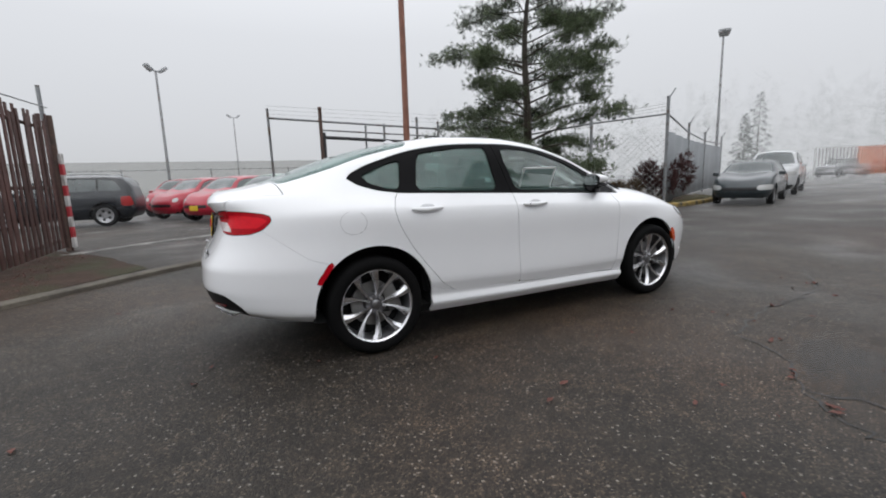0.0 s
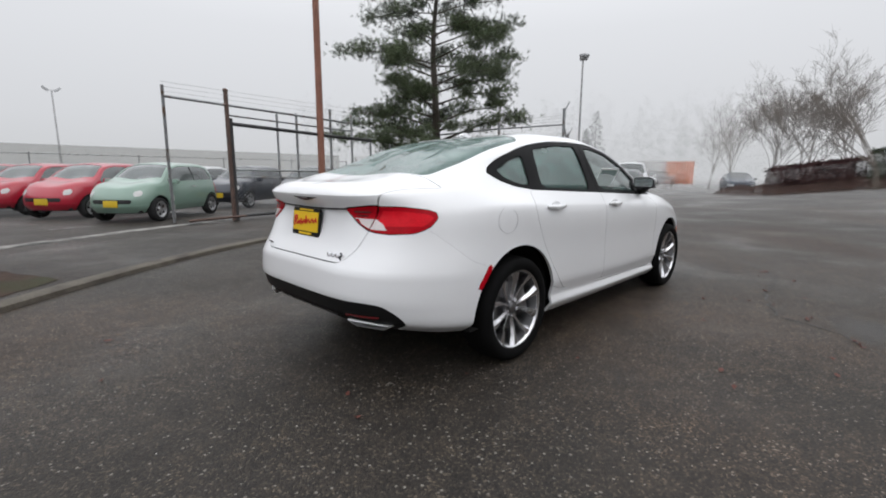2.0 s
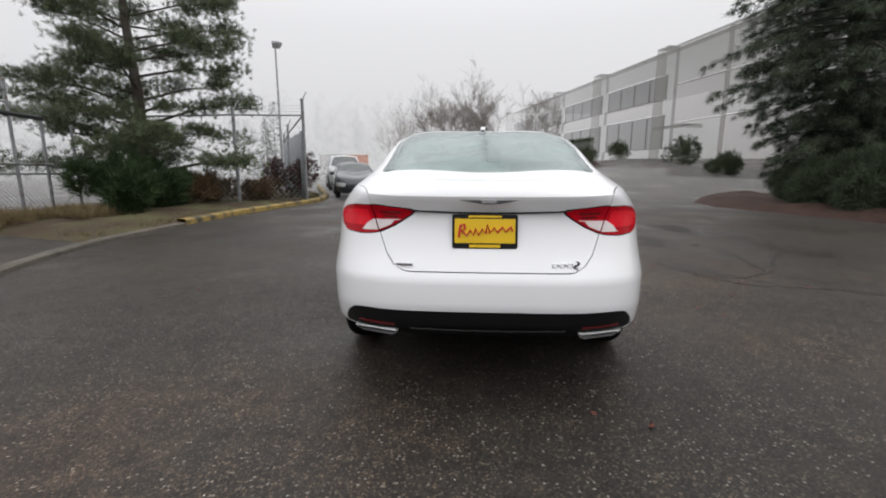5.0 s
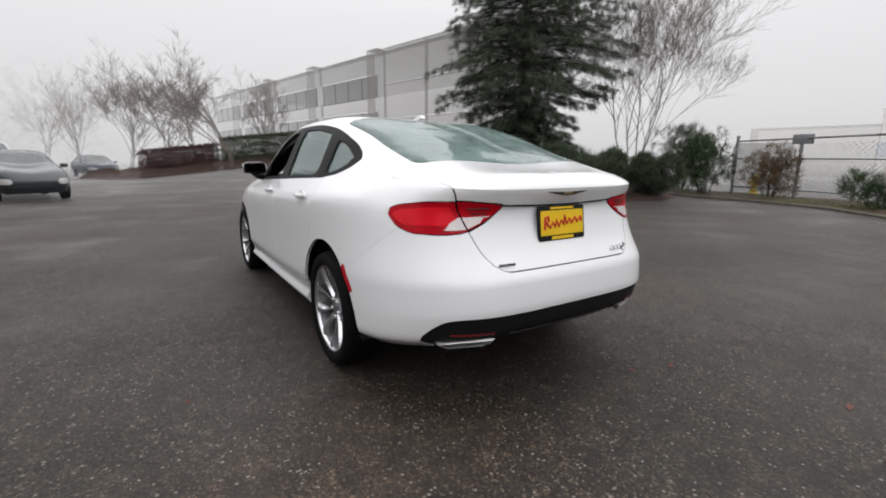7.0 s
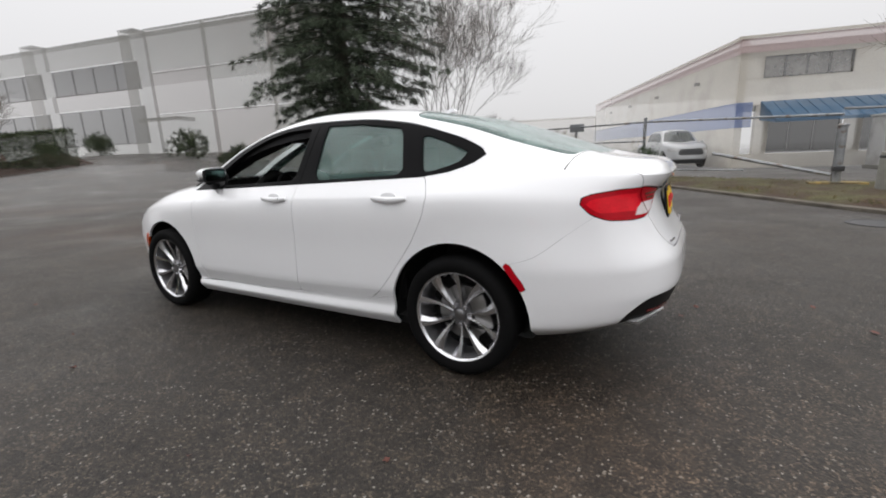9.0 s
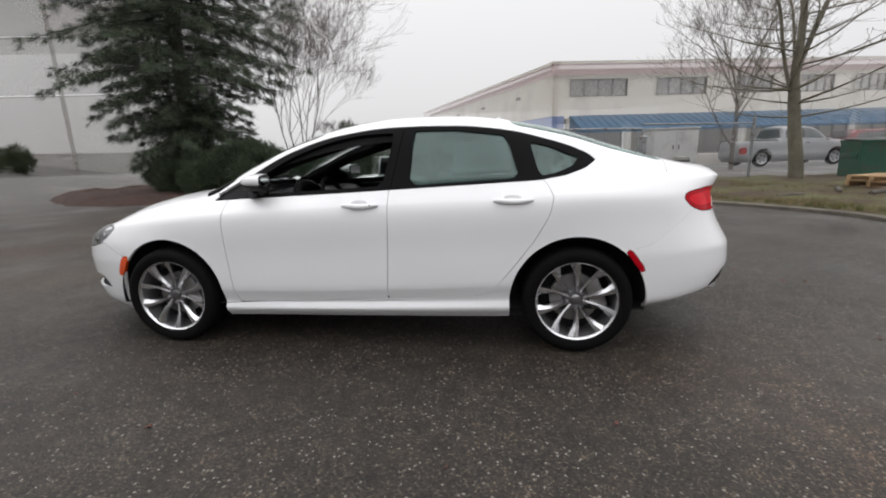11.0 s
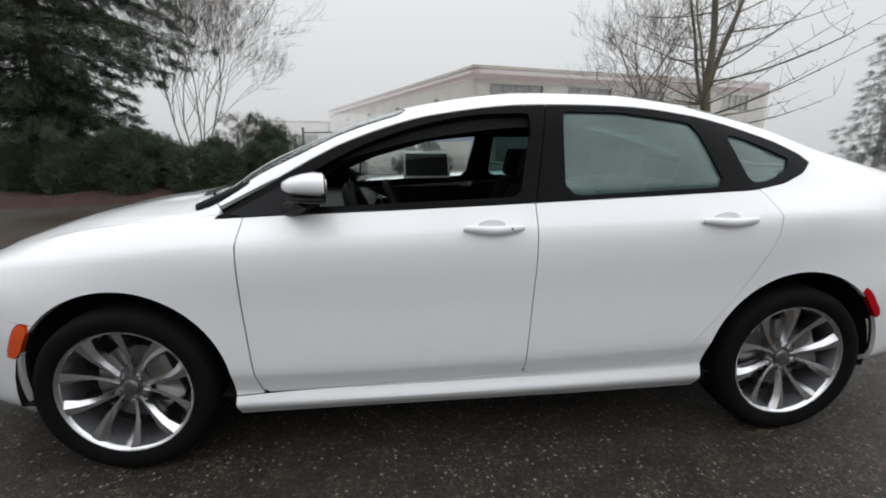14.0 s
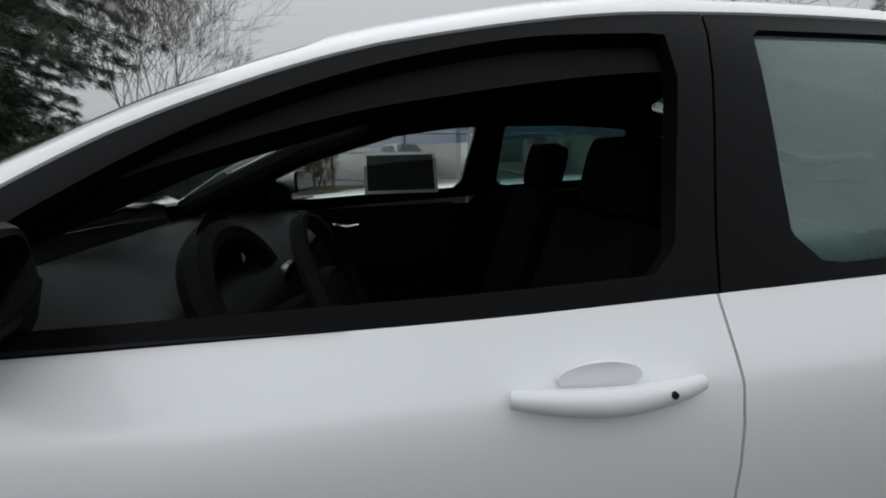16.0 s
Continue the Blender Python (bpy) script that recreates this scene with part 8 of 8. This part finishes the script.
pallet(-9.9, -8.2, 0.10, 20)
pallet(-9.85, -8.15, 0.24, 26)
for k, (x, y, ln, a, r) in enumerate(((-8.9, -6.9, 1.1, 30, 0.06), (-9.6, -6.6, 0.9, -20, 0.07), (-8.4, -7.5, 0.8, 60, 0.05), (-10.2, -7.4, 0.7, 100, 0.09), (-6.9, -6.6, 0.6, 15, 0.045))):
    c, s = math.cos(radians(a)) * ln / 2, math.sin(radians(a)) * ln / 2
    single("cut_log", tube([(x - c, y - s, 0.06 + r), (x, y, 0.075 + r), (x + c, y + s, 0.06 + r)], [r, r * 0.95, r * 0.85], 10), M_LOG, "weathered grey log on the verge", "log", "cut logs")
bol = thing("concrete_bollard", "stout pale concrete bollard by the kerb", "bollard", at=pose(-5.75, -9.5, 0.05))
part("shaft", lathe([(0.0, -0.05), (0.22, -0.05), (0.21, 0.75), (0.19, 0.82), (0.0, 0.84)], 16), M_CONCRETE, bol)
part("cap_ring", lathe([(0.215, 0.70), (0.225, 0.72), (0.215, 0.75)], 16), M_DARK_STEEL, bol)


def hydrant(x, y):
    ob = thing("fire_hydrant", "yellow fire hydrant on the grass", "hydrant", at=pose(x, y, 0.05))
    part("barrel", lathe([(0.0, 0), (0.17, 0.0), (0.17, 0.05), (0.11, 0.06), (0.11, 0.48), (0.15, 0.50), (0.15, 0.54), (0.0, 0.55)], 14), M_HYDRANT, ob)
    part("bonnet", lathe([(0.13, 0.54), (0.12, 0.62), (0.07, 0.68), (0.03, 0.70), (0.03, 0.75), (0.0, 0.75)], 12), M_HYDRANT, ob)
    for a in (0, 90, 180):
        part("outlet", moved(lathe([(0.055, 0.10), (0.055, 0.17), (0.065, 0.17), (0.065, 0.20), (0.0, 0.20)], 10, "x"), pose(0, 0, 0.40, 0, 0, a)), M_HYDRANT, ob)


hydrant(3.9, -17.2)
cab = thing("utility_cabinet", "pale grey metal utility cabinet before the shopfront", "cabinet", at=pose(-8.9, -19.6, 0, 0, 0, 12))
part("plinth", box(0, 0, 0.06, 2.3, 1.1, 0.14, 0.01), M_CONCRETE, cab, "concrete plinth")
body = part("body", box(0, 0, 1.0, 2.2, 1.0, 1.76, 0.02), M_WHITE_BOX, cab)
part("roof_lid", box(0, 0.02, 1.91, 2.3, 1.1, 0.07, 0.015), M_WHITE_BOX, cab)
for q in (-0.54, 0.54):
    door = part("door", box(q, 0.512, 1.0, 1.04, 0.03, 1.62, 0.008), M_WHITE_BOX, cab)
    part("handle", box(q - math.copysign(0.40, q), 0.54, 1.05, 0.04, 0.04, 0.20, 0.008), M_FRAME_FAR, door, "dark handle")
gp = post("road_barrier", -5.25, -11.3, 1.45, 0.10, M_GALV, "galvanised road barrier with its arm lowered", "barrier")
part("yellow_base", box(0, 0.1, 0.06, 1.1, 0.5, 0.16, 0.03), M_YELLOW_KERB, gp, "worn yellow base")
part("hinge", box(0, 0.08, 0.45, 0.22, 0.22, 0.12, 0.02), M_DARK_STEEL, gp)
part("barrier_arm", tube([(0.1, 0, 0.30), (1.3, -0.44, 0.57), (2.6, -0.88, 0.87)], 0.045, 8), M_GALV, gp)
rail("fence_top_rail", (4.2, -16.2, 1.95), (-0.6, -14.4, 1.95), 0.032, M_GALV, "galvanised top rail of the south fence", group="fence rails")
rail("fence_top_rail", (-0.6, -14.4, 1.95), (-5.25, -11.4, 1.72), 0.032, M_GALV, "galvanised top rail of the south fence", group="fence rails")
rail("fence_mid_rail", (4.2, -16.2, 1.35), (-0.6, -14.4, 1.30), 0.025, M_GALV, "galvanised middle rail of the south fence", group="fence rails")
rail("fence_mid_rail", (-5.25, -11.4, 1.85), (-9.2, -12.9, 1.8), 0.028, M_GALV, "galvanised top rail past the barrier", group="fence rails")
rail("fence_mid_rail", (4.2, -16.2, 0.35), (-3.5, -13.4, 0.32), 0.025, M_GALV, "galvanised bottom rail of the south fence", group="fence rails")
for x, y, h in ((4.2, -16.2, 2.1), (2.0, -15.4, 2.0), (-0.6, -14.4, 2.05), (-9.2, -12.9, 1.95)):
    post("fence_post", x, y, h, 0.05, M_GALV, "galvanised fence post by the south verge", group="fence posts")
mesh_fence((4.2, -16.2), (-0.6, -14.4), 1.8, "grey chain-link of the south fence", pitch=0.16)
single("post_sign", box(1.95, -15.3, 1.92, 0.55, 0.03, 0.3, 0.005), M_LAMP_HEAD, "small blank metal sign on the fence", "sign")

# ---- on the asphalt: cracks, leaves, lot marking, manhole ----


def crack(points, width, seed):
    rng = random.Random(seed)
    path = smooth_path(points, 0.06)
    path = [(x + rng.gauss(0, 0.018), y + rng.gauss(0, 0.018)) for x, y in path]
    pts, faces = [], []
    for i, (x, y) in enumerate(path):
        w = width * rng.uniform(0.35, 1.2)
        a, b = path[max(0, i - 1)], path[min(len(path) - 1, i + 1)]
        t = Vector((b[0] - a[0], b[1] - a[1])).normalized()
        pts += [(x - t.y * w, y + t.x * w, 0.0035), (x + t.y * w, y - t.x * w, 0.0035)]
        if i:
            faces.append((2 * i - 2, 2 * i - 1, 2 * i + 1, 2 * i))
    return single("asphalt_crack", (pts, faces), M_CRACK, "thin dark crack in the wet asphalt", "crack", "cracks", "structure", smooth=False)


CRACKS = [
    [(0.9, -1.95), (0.75, -2.35), (0.35, -2.6), (0.15, -2.95), (0.1, -3.4), (-0.1, -3.9)],
    [(3.6, -1.2), (2.6, -1.7), (1.7, -1.75), (0.9, -1.95)],
    [(6.5, -2.2), (4.9, -3.0), (3.6, -3.1), (2.2, -3.6), (0.8, -3.4)],
    [(2.4, -4.6), (1.5, -3.9), (0.8, -3.4), (0.35, -2.6)],
    [(8.0, 1.4), (5.8, 1.9), (4.4, 2.4), (3.0, 2.3), (2.1, 2.6)],
    [(9.5, 3.2), (7.2, 2.8), (5.8, 1.9)],
    [(5.0, -5.5), (3.6, -4.5), (2.4, -4.6)],
    [(-5.0, -4.0), (-3.5, -5.2), (-2.0, -6.0), (0.0, -6.3)],
    [(6.0, 5.2), (4.2, 4.6), (2.6, 4.9)],
]
for k, pts_ in enumerate(CRACKS):
    crack(pts_, 0.010, 200 + k)

rng = random.Random(77)
tufts = []
for _ in range(150):
    a, d = rng.uniform(0, 2 * math.pi), rng.uniform(1.2, 11)
    tufts.append((d * math.cos(a) * 1.1, d * math.sin(a)))
tufts += [(rng.uniform(-6.2, -4.2), rng.uniform(2.6, 6.8)) for _ in range(420)]
tufts += [(rng.uniform(-1.0, 6.0), rng.uniform(-6.0, -1.2)) for _ in range(30)]
clump = [(1.05, -2.15), (0.55, -2.45), (0.25, -2.8), (2.9, -1.55), (0.15, -3.3), (1.9, -1.75), (0.5, -3.0), (3.4, -3.1), (2.6, -3.4), (-2.1, -4.2)]
tufts += [(x + rng.gauss(0, 0.05), y + rng.gauss(0, 0.04)) for x, y in clump for _ in range(3)]
shapes = []
for k, (x, y) in enumerate(tufts):
    r, a = rng.uniform(0.012, 0.034) * (1.15 if k >= len(tufts) - 30 else 1.0), rng.uniform(0, 6.28)
    out = [(r, 0), (r * 0.45, r * 0.35), (0, r * 0.55), (-r * 0.5, r * 0.3), (-r, 0), (-r * 0.5, -r * 0.3), (0, -r * 0.5), (r * 0.4, -r * 0.38)]
    zs = [rng.uniform(0.004, 0.018) for _ in out]
    base = 0.06 if (x < -4.2 and y > 2.8) else 0.0
    shapes.append(([(x + p * math.cos(a) - q * math.sin(a), y + p * math.sin(a) + q * math.cos(a), base + z) for (p, q), z in zip(out, zs)], [tuple(range(8))]))
single("leaf_litter", join(*shapes), M_LEAF, "scattered reddish-brown fallen leaves on the asphalt", "leaves", kind="stuff", smooth=False)
for (x, y, ln, a) in ((-2.5, 10.05, 0.75, 12), (-4.9, 11.4, 0.9, 14), (0.6, 9.6, 0.5, 12)):
    c, s = math.cos(radians(a)) * ln / 2, math.sin(radians(a)) * ln / 2
    single("lot_marking", ribbon([(x - c, y - s), (x, y), (x + c, y + s)], [(-0.05, 0.004), (0.05, 0.004)], 0.004, 9), M_LINE, "short worn white lot marking", "road marking", "lot markings", "structure", smooth=False)


def puddle_material():
    """A thin film of water: glossy, and fading out unevenly towards its edge."""
    mat = material("puddle_water", (0.020, 0.019, 0.018), rough=0.10, vary=0.2, scale=3, fine=40, bump=0.04, spec=0.5, distance=0.002)
    n, l = mat.node_tree.nodes, mat.node_tree.links
    coord, size, noise, mix, fade = (n.new("ShaderNode" + k) for k in ("TexCoord", "VectorMath", "TexNoise", "Math", "MapRange"))
    size.operation, mix.operation = "LENGTH", "ADD"
    noise.inputs["Scale"].default_value, noise.inputs["Detail"].default_value = 3.0, 5
    l.new(coord.outputs["Object"], size.inputs[0])
    l.new(coord.outputs["Object"], noise.inputs["Vector"])
    l.new(size.outputs["Value"], mix.inputs[0])
    l.new(noise.outputs["Fac"], mix.inputs[1])
    fade.inputs["From Min"].default_value, fade.inputs["From Max"].default_value = 0.85, 1.35
    fade.inputs["To Min"].default_value, fade.inputs["To Max"].default_value = 0.38, 0.0
    l.new(mix.outputs[0], fade.inputs["Value"])
    l.new(fade.outputs[0], n["Principled BSDF"].inputs["Alpha"])
    return mat


M_PUDDLE = puddle_material()
for x, y, sx, sy, a in ((0.95, -2.55, 0.75, 0.34, 25), (2.9, -2.9, 0.9, 0.4, -15), (4.6, -4.0, 1.2, 0.5, 10), (-5.6, -3.4, 0.9, 0.4, 60)):
    ring = [(math.cos(2 * math.pi * k / 32), math.sin(2 * math.pi * k / 32), 0.0) for k in range(32)]
    ob = single("puddle", (ring, [tuple(range(32))]), M_PUDDLE, "shallow film of water on the asphalt", "puddle", "puddles", "structure", smooth=False)
    ob.matrix_basis = pose(x, y, 0.0045, 0, 0, a) @ Matrix.Diagonal((sx, sy, 1, 1))
man = thing("manhole_cover", "dark round manhole cover set in the asphalt", "manhole cover", at=pose(-4.6, -5.4, 0.0))
part("ring", lathe([(0.34, 0.002), (0.34, 0.008), (0.30, 0.008), (0.30, 0.002)], 28), M_DARK_STEEL, man)
part("lid", lathe([(0.0, 0.006), (0.295, 0.006), (0.295, 0.001)], 28), M_DARK_STEEL, man)
